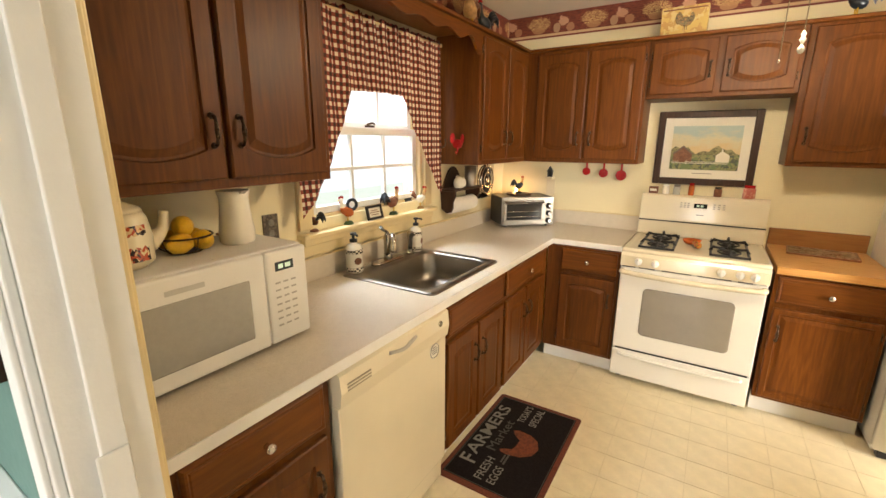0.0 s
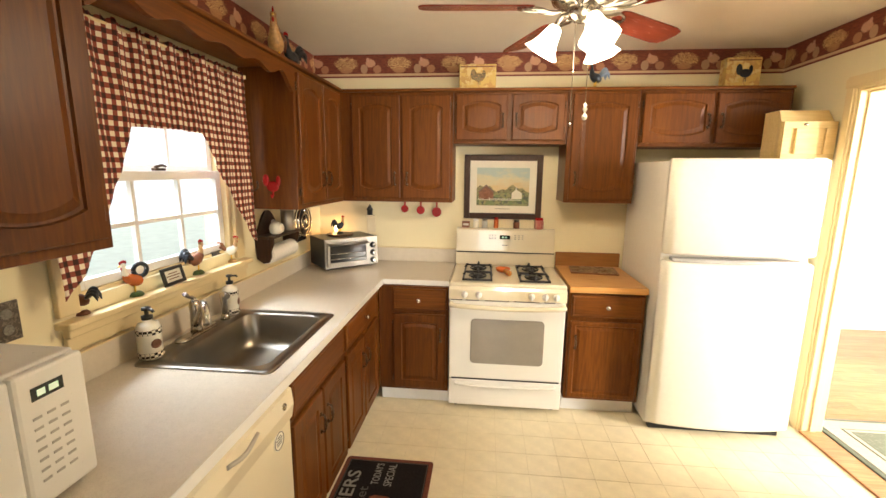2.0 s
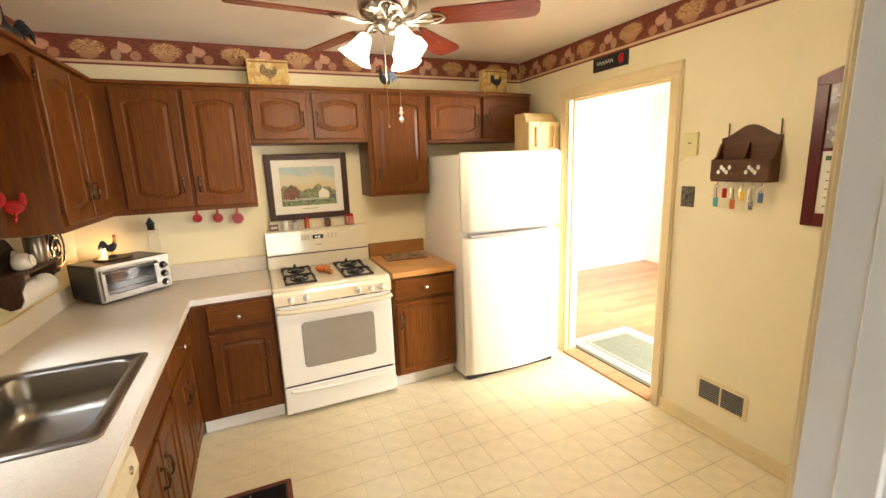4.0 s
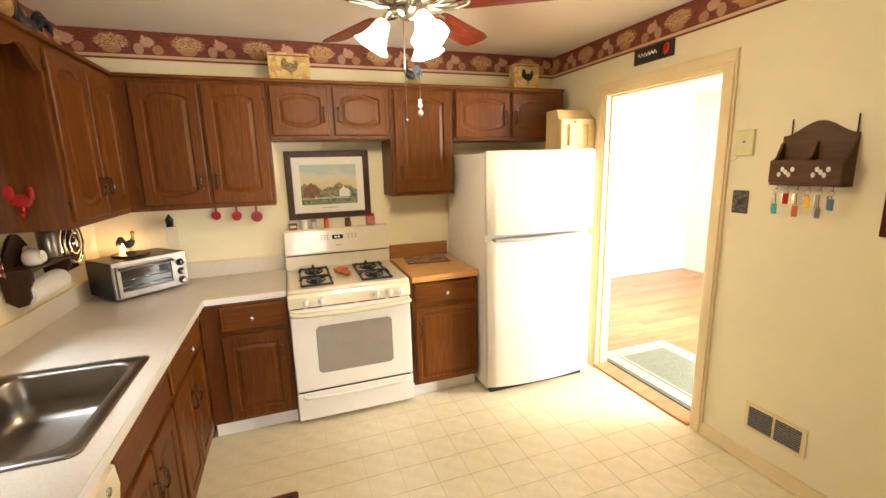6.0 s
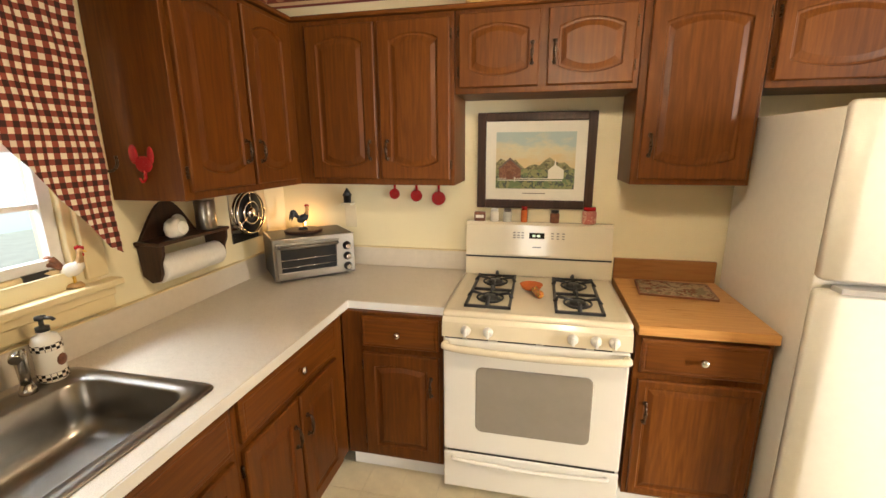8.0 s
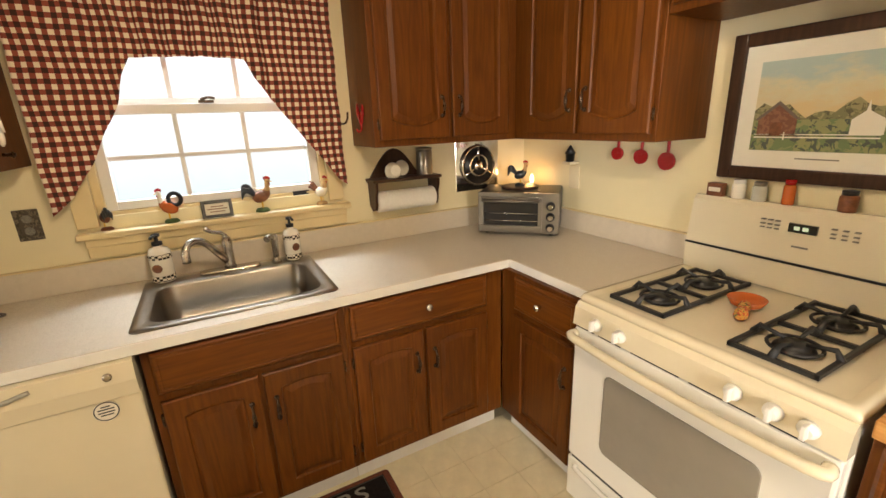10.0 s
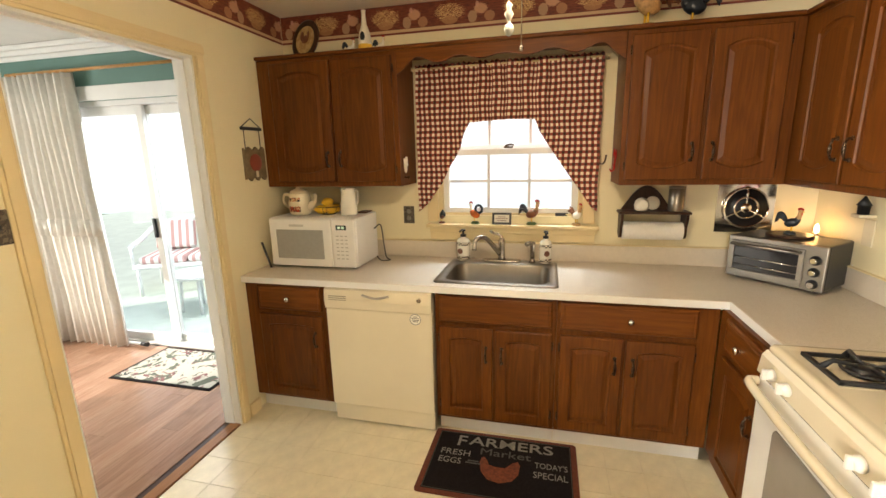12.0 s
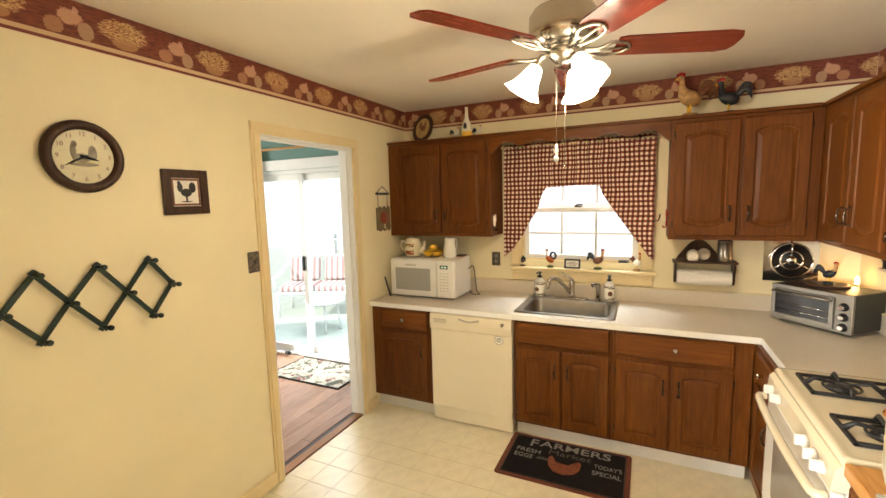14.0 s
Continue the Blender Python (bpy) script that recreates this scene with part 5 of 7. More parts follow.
sf = small_frame("plaque", pose(0.03, 1.43, SILL, -14, 0, 90), 0.125, 0.078, BLACK, PAPER, "small black-framed verse plaque leaning on the sill", "plaque")
bm = bmesh.new()
for q, w in ((0.027, 0.03), (0.039, 0.04), (0.05, 0.026)):
    box(bm, -w, w, -0.0075, -0.006, q - 0.002, q + 0.002)
part("lettering_bars", bm, BROWN, sf)
solid("slate_tag", B(-0.04, 0.04, -0.006, 0.006, 0.0, 0.075, bevel=0.002), BLACK, "small black slate square on the sill", "ornament", m=pose(-0.015, 1.81, SILL, -8, 0, 95))


def soap(m, label, fill):
    t = thing("soap_bottle", m, label, "soap bottle", "soap bottles by the sink")
    part("bottle", lathe(bmesh.new(), [(0.03, 0), (0.034, 0.005), (0.034, 0.115), (0.028, 0.135), (0.014, 0.142), (0.013, 0.15)], n=20), fill, t)
    bm = bmesh.new()
    lathe(bm, [(0.0345, 0.0), (0.0345, 0.022)], n=20, caps=(False, False))
    part("check_band", lathe(bmesh.new(), [(0.0348, 0.006), (0.0352, 0.007), (0.0352, 0.028), (0.0348, 0.029)], n=20), CHECK, t)
    part("upper_check_band", lathe(bmesh.new(), [(0.0348, 0.096), (0.0352, 0.097), (0.0352, 0.115), (0.0348, 0.116)], n=20), CHECK, t)
    part("emblem", ball(bmesh.new(), (0.034, 0, 0.062), (0.003, 0.017, 0.018), n=10), BROWN, t)
    bm = lathe(bmesh.new(), [(0.016, 0.15), (0.016, 0.163), (0.006, 0.166), (0.006, 0.183), (0.013, 0.184), (0.013, 0.194), (0.004, 0.196)], n=14)
    tube(bm, [(0, 0, 0.189), (0.03, 0.0, 0.189), (0.036, 0.0, 0.183)], 0.005, 8)
    part("pump", bm, BLACK, t, "black pump top")


CHECK = checks("black_white_check", (0.78, 0.72, 0.6), (0.02, 0.015, 0.012), 0.0095)
soap(pose(0.095, 1.185, 0.917, 0, 0, -20) @ Matrix.Diagonal((1.25, 1.25, 1.05, 1)), "white soap bottle with black checks and a heart", PORCELAIN)
soap(pose(0.10, 1.715, 0.917, 0, 0, 15) @ Matrix.Diagonal((1.1, 1.1, 1.05, 1)), "white hand soap bottle with a brown printed label", PORCELAIN)


def towel_rack():
    t = thing("paper_towel_shelf", pose(0.001, 2.33, 1.09), "dark wooden shelf with a paper towel roll", "towel holder")
    w = 0.195
    back = [(-w, 0.14)] + [(y, 0.14 + 0.165 * (0.5 + 0.5 * math.cos(math.pi * max(-1, min(1, (y + 0.03) / 0.16)))) ** 0.6) for y in [(-0.19 + 0.02 * k) for k in range(20)]] + [(w, 0.14)]
    part("back_board", prism(bmesh.new(), back, 0.0, 0.014, plane="yz"), DARKWOOD, t)
    part("shelf_board", B(0.0, 0.125, -w, w, 0.145, 0.16, bevel=0.004), DARKWOOD, t)
    for y in (-w + 0.012, w - 0.026):
        pts = [(0.0, 0.144), (0.12, 0.144), (0.118, 0.11), (0.10, 0.07), (0.10, 0.03), (0.085, 0.0), (0.05, -0.008), (0.01, 0.02)]
        part("side_bracket", rings(bmesh.new(), [[(a, y, b) for a, b in pts], [(a, y + 0.014, b) for a, b in pts]], smooth=False), DARKWOOD, t)
    prof = [(0.018, -w + 0.03), (0.053, -w + 0.03), (0.054, -w + 0.034), (0.054, w - 0.034), (0.053, w - 0.03), (0.018, w - 0.03)]
    r = Matrix.Rotation(radians(-90), 4, "X")
    roll = thing("paper_towel_roll", pose(0.062, 2.33, 1.13), "white paper towel roll on its holder", "paper towel")
    part("paper", lathe(bmesh.new(), prof, n=28, m=r), TOWEL, roll)
    part("core", lathe(bmesh.new(), [(0.017, -w + 0.031), (0.017, w - 0.031)], n=14, m=r), WALNUT, roll)
    part("dowel", lathe(bmesh.new(), [(0.010, -w + 0.013), (0.010, w - 0.013)], (0.062, 0, 0.04), n=10, m=r), DARKWOOD, t)
    z = 1.09 + 0.1605
    c = thing("canister", pose(0.07, 2.45, z), "brushed steel canister on the shelf", "canister")
    part("body", lathe(bmesh.new(), [(0.042, 0), (0.043, 0.004), (0.043, 0.125), (0.04, 0.13)], n=24), STEEL, c)
    part("lid", lathe(bmesh.new(), [(0.0435, 0.1305), (0.0435, 0.142), (0.02, 0.146)], n=24), STEEL, c)
    k = thing("kitchen_timer", pose(0.085, 2.26, z), "white egg-shaped kitchen timer on the shelf", "timer")
    part("body", lathe(bmesh.new(), [(0.026, 0), (0.038, 0.012), (0.042, 0.035), (0.036, 0.06), (0.02, 0.075), (0.004, 0.08)], n=20), PORCELAIN, k)
    part("dial", lathe(bmesh.new(), [(0.027, 0.0), (0.027, 0.004)], (0.036, 0, 0.04), 18, Matrix.Rotation(radians(82), 4, "Y")), PAPER, k)
    p = thing("saucer", pose(0.03, 2.33, z + 0.041, 0, 78, 0), "small white saucer leaning on the shelf back", "saucer")
    part("dish", lathe(bmesh.new(), [(0.02, 0), (0.026, 0.002), (0.041, 0.009), (0.04, 0.011), (0.024, 0.005)], n=22), PORCELAIN, p)


towel_rack()


def exhaust():
    t = thing("exhaust_fan", pose(0.0005, 2.83, 1.265), "square chrome wall exhaust fan with a round grille", "exhaust fan", kind="")
    part("plate", B(0, 0.008, -0.15, 0.15, -0.145, 0.145, bevel=0.003), CHROME, t)
    r = Matrix.Rotation(radians(90), 4, "Y")
    part("opening", lathe(bmesh.new(), [(0.112, 0.0081), (0.112, 0.010), (0.02, 0.0105)], n=30, m=r), BLACK, t, "dark fan opening")
    for rad in (0.112, 0.06):
        part("grille_ring", tube(bmesh.new(), [(0.022, rad * math.cos(a / 16 * math.pi), rad * math.sin(a / 16 * math.pi)) for a in range(33)], 0.006, 8), CHROME, t)
    part("hub", lathe(bmesh.new(), [(0.03, 0.012), (0.03, 0.028), (0.018, 0.034), (0.004, 0.036)], n=18, m=r), CHROME, t)
    for a in (90, 210, 330):
        c, s = math.cos(radians(a)), math.sin(radians(a))
        part("spoke", tube(bmesh.new(), [(0.022, 0.025 * c, 0.025 * s), (0.02, 0.125 * c, 0.125 * s)], 0.006, 6), CHROME, t)


exhaust()


def outlet(m, label, mat, holes=True):
    t = thing("outlet_plate", m, label, "outlet")
    part("plate", B(-0.038, 0.038, -0.006, 0, -0.06, 0.06, bevel=0.003), mat, t)
    for z in (-0.024, 0.024):
        part("socket", lathe(bmesh.new(), [(0.016, 0), (0.015, 0.003)], (0, -0.006, z), 14, Matrix.Rotation(radians(90), 4, "X")), CHALK, t)
    return t


PEWTER = patches("embossed_pewter", (0.07, 0.055, 0.04), [(0.16, 0.13, 0.09), (0.04, 0.03, 0.02)], 60, 0.52, 0.4)
outlet(pose(0.0005, 0.785, 1.20, 0, 0, 90), "dark pewter outlet plate above the worktop", PEWTER)
# microwave top
MW = 1.2355
tp = thing("teapot", pose(0.29, 0.125, MW) @ Matrix.Diagonal((1.1, 1.1, 1.3, 1)), "cream ceramic teapot with a red rooster picture", "teapot")
part("body", lathe(bmesh.new(), [(0.05, 0), (0.066, 0.012), (0.068, 0.06), (0.06, 0.10), (0.052, 0.112)], n=24), CERAMIC, tp)
part("lid", lathe(bmesh.new(), [(0.054, 0.1125), (0.05, 0.12), (0.02, 0.132), (0.012, 0.135), (0.014, 0.148), (0.004, 0.152)], n=20), CERAMIC, tp)
part("spout", tube(bmesh.new(), curve_pts([(0, 0.06, 0.04), (0, 0.095, 0.065), (0, 0.105, 0.105)], 10), [0.022, 0.02, 0.018, 0.016, 0.014, 0.013, 0.012, 0.011, 0.011, 0.012], 10), CERAMIC, tp)
part("handle", tube(bmesh.new(), curve_pts([(0, -0.06, 0.095), (0, -0.10, 0.10), (0, -0.108, 0.06), (0, -0.066, 0.03)], 14), 0.008, 8), CERAMIC, tp)
dc = bmesh.new()
for k in range(7):
    a0, a1 = radians(-32 + 64 * k / 7), radians(-32 + 64 * (k + 1) / 7)
    vs = [dc.verts.new((r * math.cos(a), r * math.sin(a), z)) for a, r, z in ((a0, 0.0688, 0.018), (a1, 0.0688, 0.018), (a1, 0.0645, 0.09), (a0, 0.0645, 0.09))]
    dc.faces.new(vs)
part("picture_panel", dc, patches("rooster_transfer", (0.42, 0.07, 0.03), [(0.62, 0.45, 0.25), (0.03, 0.02, 0.02)], 45, 0.5, 0.25), tp, "red and black transfer picture")
fb = thing("wire_bowl", pose(0.25, 0.305, MW), "small dark wire bowl holding lemons", "bowl")
part("rim", tube(bmesh.new(), [(0.078 * math.cos(a / 12 * math.pi), 0.078 * math.sin(a / 12 * math.pi), 0.05) for a in range(25)], 0.003, 6), BRONZE, fb)
part("foot_ring", tube(bmesh.new(), [(0.045 * math.cos(a / 12 * math.pi), 0.045 * math.sin(a / 12 * math.pi), 0.003) for a in range(25)], 0.003, 6), BRONZE, fb)
for k in range(10):
    a = k * math.pi / 5
    part("wire", tube(bmesh.new(), curve_pts([(0.045 * math.cos(a), 0.045 * math.sin(a), 0.003), (0.068 * math.cos(a), 0.068 * math.sin(a), 0.02), (0.078 * math.cos(a), 0.078 * math.sin(a), 0.05)], 6), 0.002, 5), BRONZE, fb)
for x, y, z, a in ((0.035, -0.03, 0.034, 20), (0.03, 0.038, 0.034, 80), (-0.04, -0.02, 0.034, 140), (-0.032, 0.036, 0.034, 10), (0.0, 0.0, 0.078, 60)):
    lm = bmesh.new()
    lathe(lm, [(0.003, -0.046), (0.010, -0.04), (0.026, -0.024), (0.031, 0), (0.026, 0.024), (0.010, 0.04), (0.004, 0.047)], n=14, m=Matrix.Rotation(radians(90), 4, "X"))
    solid("lemon", lm, YELLOW, "ripe yellow lemon in the wire bowl", "lemon", m=pose(0.25 + x, 0.305 + y, MW + z, 0, 0, a), group="lemons")
pt = thing("pitcher", pose(0.27, 0.465, MW) @ Matrix.Scale(1.18, 4), "plain white ceramic pitcher on the microwave", "pitcher")
part("body", lathe(bmesh.new(), [(0.042, 0), (0.046, 0.006), (0.047, 0.03), (0.038, 0.10), (0.037, 0.125), (0.043, 0.145), (0.040, 0.145), (0.034, 0.125), (0.034, 0.10), (0.04, 0.02)], n=24), PORCELAIN, pt)
part("handle", tube(bmesh.new(), curve_pts([(-0.036, 0.012, 0.13), (-0.075, 0.02, 0.12), (-0.07, 0.02, 0.06), (-0.044, 0.012, 0.035)], 14), 0.007, 8), PORCELAIN, pt)
part("lip", prism(bmesh.new(), [(0.02, 0.142), (0.06, 0.148), (0.02, 0.128)], -0.008, 0.008), PORCELAIN, pt)
solid("letter_tray", B(-0.05, 0.05, -0.035, 0.035, 0, 0.008, bevel=0.002), WALNUT, "small flat wooden tray on the microwave", "tray", m=pose(0.155, 0.52, MW))
solid("rolling_rod", tube(bmesh.new(), [(0, 0, 0.006), (0, -0.05, 0.17)], 0.007, 10), BLACK, "slim black rod leaning on the wall by the microwave", "rod", m=pose(0.49, -0.0, 0.911))

# on the toaster oven and in the corner
tr = pose(0.225, 2.69, 0.911, 0, 0, 43) @ pose(0.20, 0.18, 0.2355)
solid("round_board", lathe(bmesh.new(), [(0.10, 0), (0.104, 0.006), (0.10, 0.012), (0.09, 0.012)], n=28), DARKWOOD, "round dark wooden board on the toaster oven", "board", m=tr)
rooster("rooster_figurine", tr @ pose(0, 0, 0.0125, 0, 0, 10), 0.14, BLUEBLACK, BLUEBLACK, "dark bronze rooster figurine with a golden neck", BLUEBLACK, neck=TAN)
nl = thing("night_light", pose(0.16, 3.12, 0.911), "small lit candle lamp behind the toaster oven", "lamp")
part("stand", lathe(bmesh.new(), [(0.03, 0), (0.03, 0.01), (0.01, 0.016), (0.01, 0.23), (0.018, 0.24)], n=16), CERAMIC, nl)
part("bulb", lathe(bmesh.new(), [(0.008, 0.2405), (0.012, 0.255), (0.01, 0.275), (0.002, 0.29)], n=12), FLAME, nl)
bh = thing("wall_lantern", pose(0.44, BACK - 0.001, 1.27), "little black birdhouse lantern over a cream wall plate", "ornament")
part("house", lathe(bmesh.new(), [(0.022, 0.02), (0.024, 0.06), (0.03, 0.062), (0.012, 0.09), (0.003, 0.105)], (0, -0.04, 0), 8), BLACK, bh)
part("bracket", B(-0.03, 0.03, -0.07, 0, 0.005, 0.0195, bevel=0.003), CERAMIC, bh)
part("plate", B(-0.036, 0.036, -0.006, 0, -0.13, -0.005, bevel=0.003), CERAMIC, bh)
for x, s in ((0.725, 0.85), (0.855, 0.95), (0.985, 1.1)):
    cup = thing("measuring_cup", pose(x, BACK - 0.012, 1.415), "red measuring scoop hanging on the wall", "measuring cup", "red measuring scoops")
    part("handle", B(-0.007, 0.007, -0.004, 0.004, -0.055 * s, 0.0, bevel=0.003), RED, cup)
    part("bowl", lathe(bmesh.new(), [(0.006, -0.012), (0.028 * s, -0.012), (0.035 * s, 0.0), (0.035 * s, 0.012)], (0, 0, -0.085 * s), 20, Matrix.Rotation(radians(90), 4, "X")), RED, cup)
    part("peg", tube(bmesh.new(), [(0, 0.012, -0.006), (0, -0.008, -0.004)], 0.003, 6), BRONZE, cup)


# ---- the picture above the range ----
def picture():
    t = thing("framed_picture", pose(1.509, BACK - 0.001, 1.277), "landscape print of a red barn in a dark brown frame", "picture")
    w, h, b = 0.608, 0.50, 0.045
    for d in ((-w / 2, -w / 2 + b, 0, h), (w / 2 - b, w / 2, 0, h), (-w / 2 + b, w / 2 - b, 0, b), (-w / 2 + b, w / 2 - b, h - b, h)):
        part("frame_bar", B(d[0], d[1], -0.026, 0, d[2], d[3], bevel=0.005), DARKWOOD, t)
    part("mat_board", B(-w / 2 + b, w / 2 - b, -0.012, -0.002, b, h - b), PAPER, t)
    x0, x1, z0, z1 = -0.205, 0.205, 0.105, 0.40
    m, tr_, p = tree_of("painted_sky")
    sep = tr_.nodes.new("ShaderNodeSeparateXYZ")
    tr_.links.new(coords(tr_), sep.inputs[0])
    cl = noise_fac(tr_, coords(tr_, (6, 1, 14)), 1.2)
    hgt = mathn(tr_, "ADD", mathn(tr_, "MULTIPLY", sep.outputs[2], 1.9), mathn(tr_, "MULTIPLY", cl, 0.5))
    tr_.links.new(ramp(tr_, hgt, [(0.70, (0.66, 0.52, 0.28)), (0.84, (0.64, 0.60, 0.42)), (0.95, (0.42, 0.52, 0.50))]), p.inputs["Base Color"])
    part("painted_sky", B(x0, x1, -0.014, -0.012, z0 + 0.1, z1), m, t)
    hills = [(x0, z0 + 0.1)] + [(x0 + 0.41 * k / 16, z0 + 0.135 + 0.02 * math.sin(k * 0.7) + 0.012 * math.sin(k * 1.9)) for k in range(17)] + [(x1, z0 + 0.1)]
    part("painted_treeline", prism(bmesh.new(), hills, -0.0155, -0.014), patches("painted_leaf", (0.20, 0.20, 0.10), [(0.32, 0.29, 0.15), (0.12, 0.11, 0.06)], 40), t)
    part("painted_meadow", B(x0, x1, -0.0165, -0.012, z0, z0 + 0.102), patches("painted_grass", (0.16, 0.22, 0.10), [(0.27, 0.28, 0.13), (0.08, 0.10, 0.08)], 30), t)
    part("painted_barn", prism(bmesh.new(), [(-0.188, 0.155), (-0.188, 0.215), (-0.130, 0.262), (-0.072, 0.215), (-0.072, 0.155)], -0.018, -0.0166), patches("painted_barn_red", (0.26, 0.12, 0.07), [(0.19, 0.08, 0.05)], 50), t)
    part("painted_barn_door", B(-0.148, -0.112, -0.019, -0.0181, 0.155, 0.20), BROWN, t)
    part("painted_barn_roof", prism(bmesh.new(), [(-0.198, 0.209), (-0.130, 0.270), (-0.062, 0.209), (-0.076, 0.210), (-0.130, 0.257), (-0.184, 0.210)], -0.0195, -0.0181), plain("painted_roof", (0.16, 0.12, 0.10), 0.6), t)
    part("painted_church", prism(bmesh.new(), [(0.07, 0.16), (0.07, 0.205), (0.10, 0.23), (0.105, 0.26), (0.11, 0.23), (0.15, 0.205), (0.15, 0.16)], -0.018, -0.0166), PAPER, t)
    part("painted_fence", box(box(B(x0 + 0.01, x1 - 0.06, -0.018, -0.0166, 0.148, 0.152), x0 + 0.01, x1 - 0.06, -0.018, -0.0166, 0.158, 0.161), x0 + 0.1, x0 + 0.104, -0.0182, -0.0166, 0.142, 0.168), PAPER, t)
    part("caption_bar", B(-0.06, 0.06, -0.0128, -0.0119, 0.078, 0.082), CHALK, t)


picture()


def jar(name, x, h, r, body, lid, label):
    t = thing(name, pose(x, 3.143, 1.2055), label, "spice jar", "jars on the range")
    part("body", lathe(bmesh.new(), [(r * 0.92, 0), (r, 0.004), (r, h * 0.72), (r * 0.8, h * 0.8)], n=18), body, t)
    part("lid", lathe(bmesh.new(), [(r * 0.86, h * 0.8), (r * 0.86, h), (r * 0.4, h)], n=18), lid, t)


sp = thing("spice_tin", pose(1.225, 3.143, 1.2055), "dark red rectangular spice tin", "spice tin")
part("body", B(-0.03, 0.03, -0.015, 0.015, 0, 0.05, bevel=0.003), BROWN, sp)
part("label_bar", B(-0.022, 0.022, -0.0165, -0.0151, 0.018, 0.034), PAPER, sp)
jar("spice_jar", 1.305, 0.07, 0.023, PORCELAIN, WHITE, "white salt shaker jar on the range")
jar("spice_jar", 1.375, 0.068, 0.023, JARGLASS, STEEL, "clear glass spice jar with grey lid")
jar("spice_jar", 1.465, 0.085, 0.018, ORANGE, RED, "small red and orange figural shaker")
jar("spice_jar", 1.625, 0.066, 0.024, BROWN, BLACK, "dark brown spice jar with paper label")
jar("spice_jar", 1.80, 0.088, 0.036, patches("pink_red_tin", (0.46, 0.14, 0.11), [(0.58, 0.32, 0.24)], 60, 0.55, 0.35), RED, "wide red lidded tin canister")
sr = thing("spoon_rest", pose(1.53, 2.84, 0.9145, 0, 0, -70), "orange glazed ceramic spoon rest on the cooktop", "spoon rest")
part("bowl", lathe(bmesh.new(), [(0.03, 0), (0.045, 0.008), (0.056, 0.028), (0.052, 0.028), (0.04, 0.012), (0.01, 0.008)], (-0.03, 0, 0), 24), ORANGE, sr)
part("handle", tube(bmesh.new(), curve_pts([(0.015, 0, 0.018), (0.06, 0, 0.014), (0.105, 0, 0.016)], 8), [0.018, 0.018, 0.017, 0.017, 0.018, 0.02, 0.02, 0.012], 10), patches("speckled_glaze", (0.55, 0.26, 0.05), [(0.45, 0.06, 0.03), (0.12, 0.10, 0.03)], 70, 0.52, 0.25), sr)
cb = thing("cutting_board", pose(2.20, 2.99, 0.9145, 0, 0, -6), "glass cutting board with a leaf pattern and dark edge", "cutting board")
part("board", B(-0.16, 0.16, -0.11, 0.11, 0.003, 0.009, bevel=0.002), patches("leaf_glass", (0.42, 0.33, 0.22), [(0.26, 0.22, 0.14), (0.20, 0.08, 0.05)], 28, 0.52, 0.15), cb)
part("edge", box(box(box(B(-0.165, 0.165, -0.118, -0.1105, 0.0, 0.01), -0.165, 0.165, 0.1105, 0.118, 0.0, 0.01), -0.168, -0.1605, -0.11, 0.11, 0, 0.01), 0.1605, 0.168, -0.11, 0.11, 0, 0.01), BROWN, cb)

# ---- on top of the cabinets ----
CT = UT + 0.0225
FADED = patches("faded_rooster_print", (0.22, 0.17, 0.08), [(0.10, 0.08, 0.05), (0.36, 0.20, 0.08)], 60)
for x, w, h, lab in ((1.295, 0.265, 0.185, "yellowed tin sign with a grey rooster"), (3.09, 0.225, 0.205, "yellow tin box with a black rooster")):
    tn = thing("rooster_tin", pose(x, 2.985, CT), lab, "tin")
    part("box", B(-w / 2, w / 2, 0, 0.09, 0, h, bevel=0.006), TIN, tn)
    bm = bmesh.new()
    ball(bm, (0.01, -0.0015, h * 0.5), (0.038, 0.002, 0.028))
    ball(bm, (0.044, -0.0015, h * 0.62), (0.013, 0.002, 0.028))
    box(bm, 0.006, 0.010, -0.0015, 0.0005, h * 0.24, h * 0.5)
    box(bm, 0.016, 0.020, -0.0015, 0.0005, h * 0.24, h * 0.5)
    ball(bm, (-0.03, -0.0015, h * 0.62), (0.02, 0.002, 0.036))
    part("rooster_print", bm, BLUEBLACK if x > 2 else FADED, tn)
    for z in (0.012, h - 0.022):
        part("border_line", B(-w / 2 + 0.01, w / 2 - 0.01, -0.0012, 0, z, z + 0.008), BROWN, tn)
rooster("rooster_figurine", pose(2.12, 2.98, CT, 0, 0, 200), 0.19, BLUEBLACK, plain("blue_white_glaze", (0.25, 0.32, 0.42), 0.3), "blue-black and white rooster on the cabinet top", BLUEBLACK)
rooster("rooster_figurine", pose(0.18, 2.2, CT, 0, 0, -70), 0.30, TAN, BROWN, "large tan and red rooster on the cabinet top", TAN)
rooster("rooster_figurine", pose(0.17, 2.42, CT, 0, 0, -100), 0.24, BLUEBLACK, BLUEBLACK, "black hen figurine on the cabinet top", BLUEBLACK)
rooster("hen_figurine", pose(0.17, 0.50, CT, 0, 0, 100), 0.10, PORCELAIN, BLUEBLACK, "tiny white hen with black tail", YELLOW)
rooster("hen_figurine", pose(0.17, 0.70, CT, 0, 0, 80), 0.10, PORCELAIN, BLUEBLACK, "tiny white hen with black tail", YELLOW)
vs_ = thing("bottle_vase", pose(0.17, 0.60, CT), "tall cream bottle vase with a painted rooster", "vase")
part("body", lathe(bmesh.new(), [(0.036, 0), (0.04, 0.01), (0.042, 0.06), (0.034, 0.12), (0.016, 0.17), (0.012, 0.23), (0.015, 0.25)], n=20), PORCELAIN, vs_)
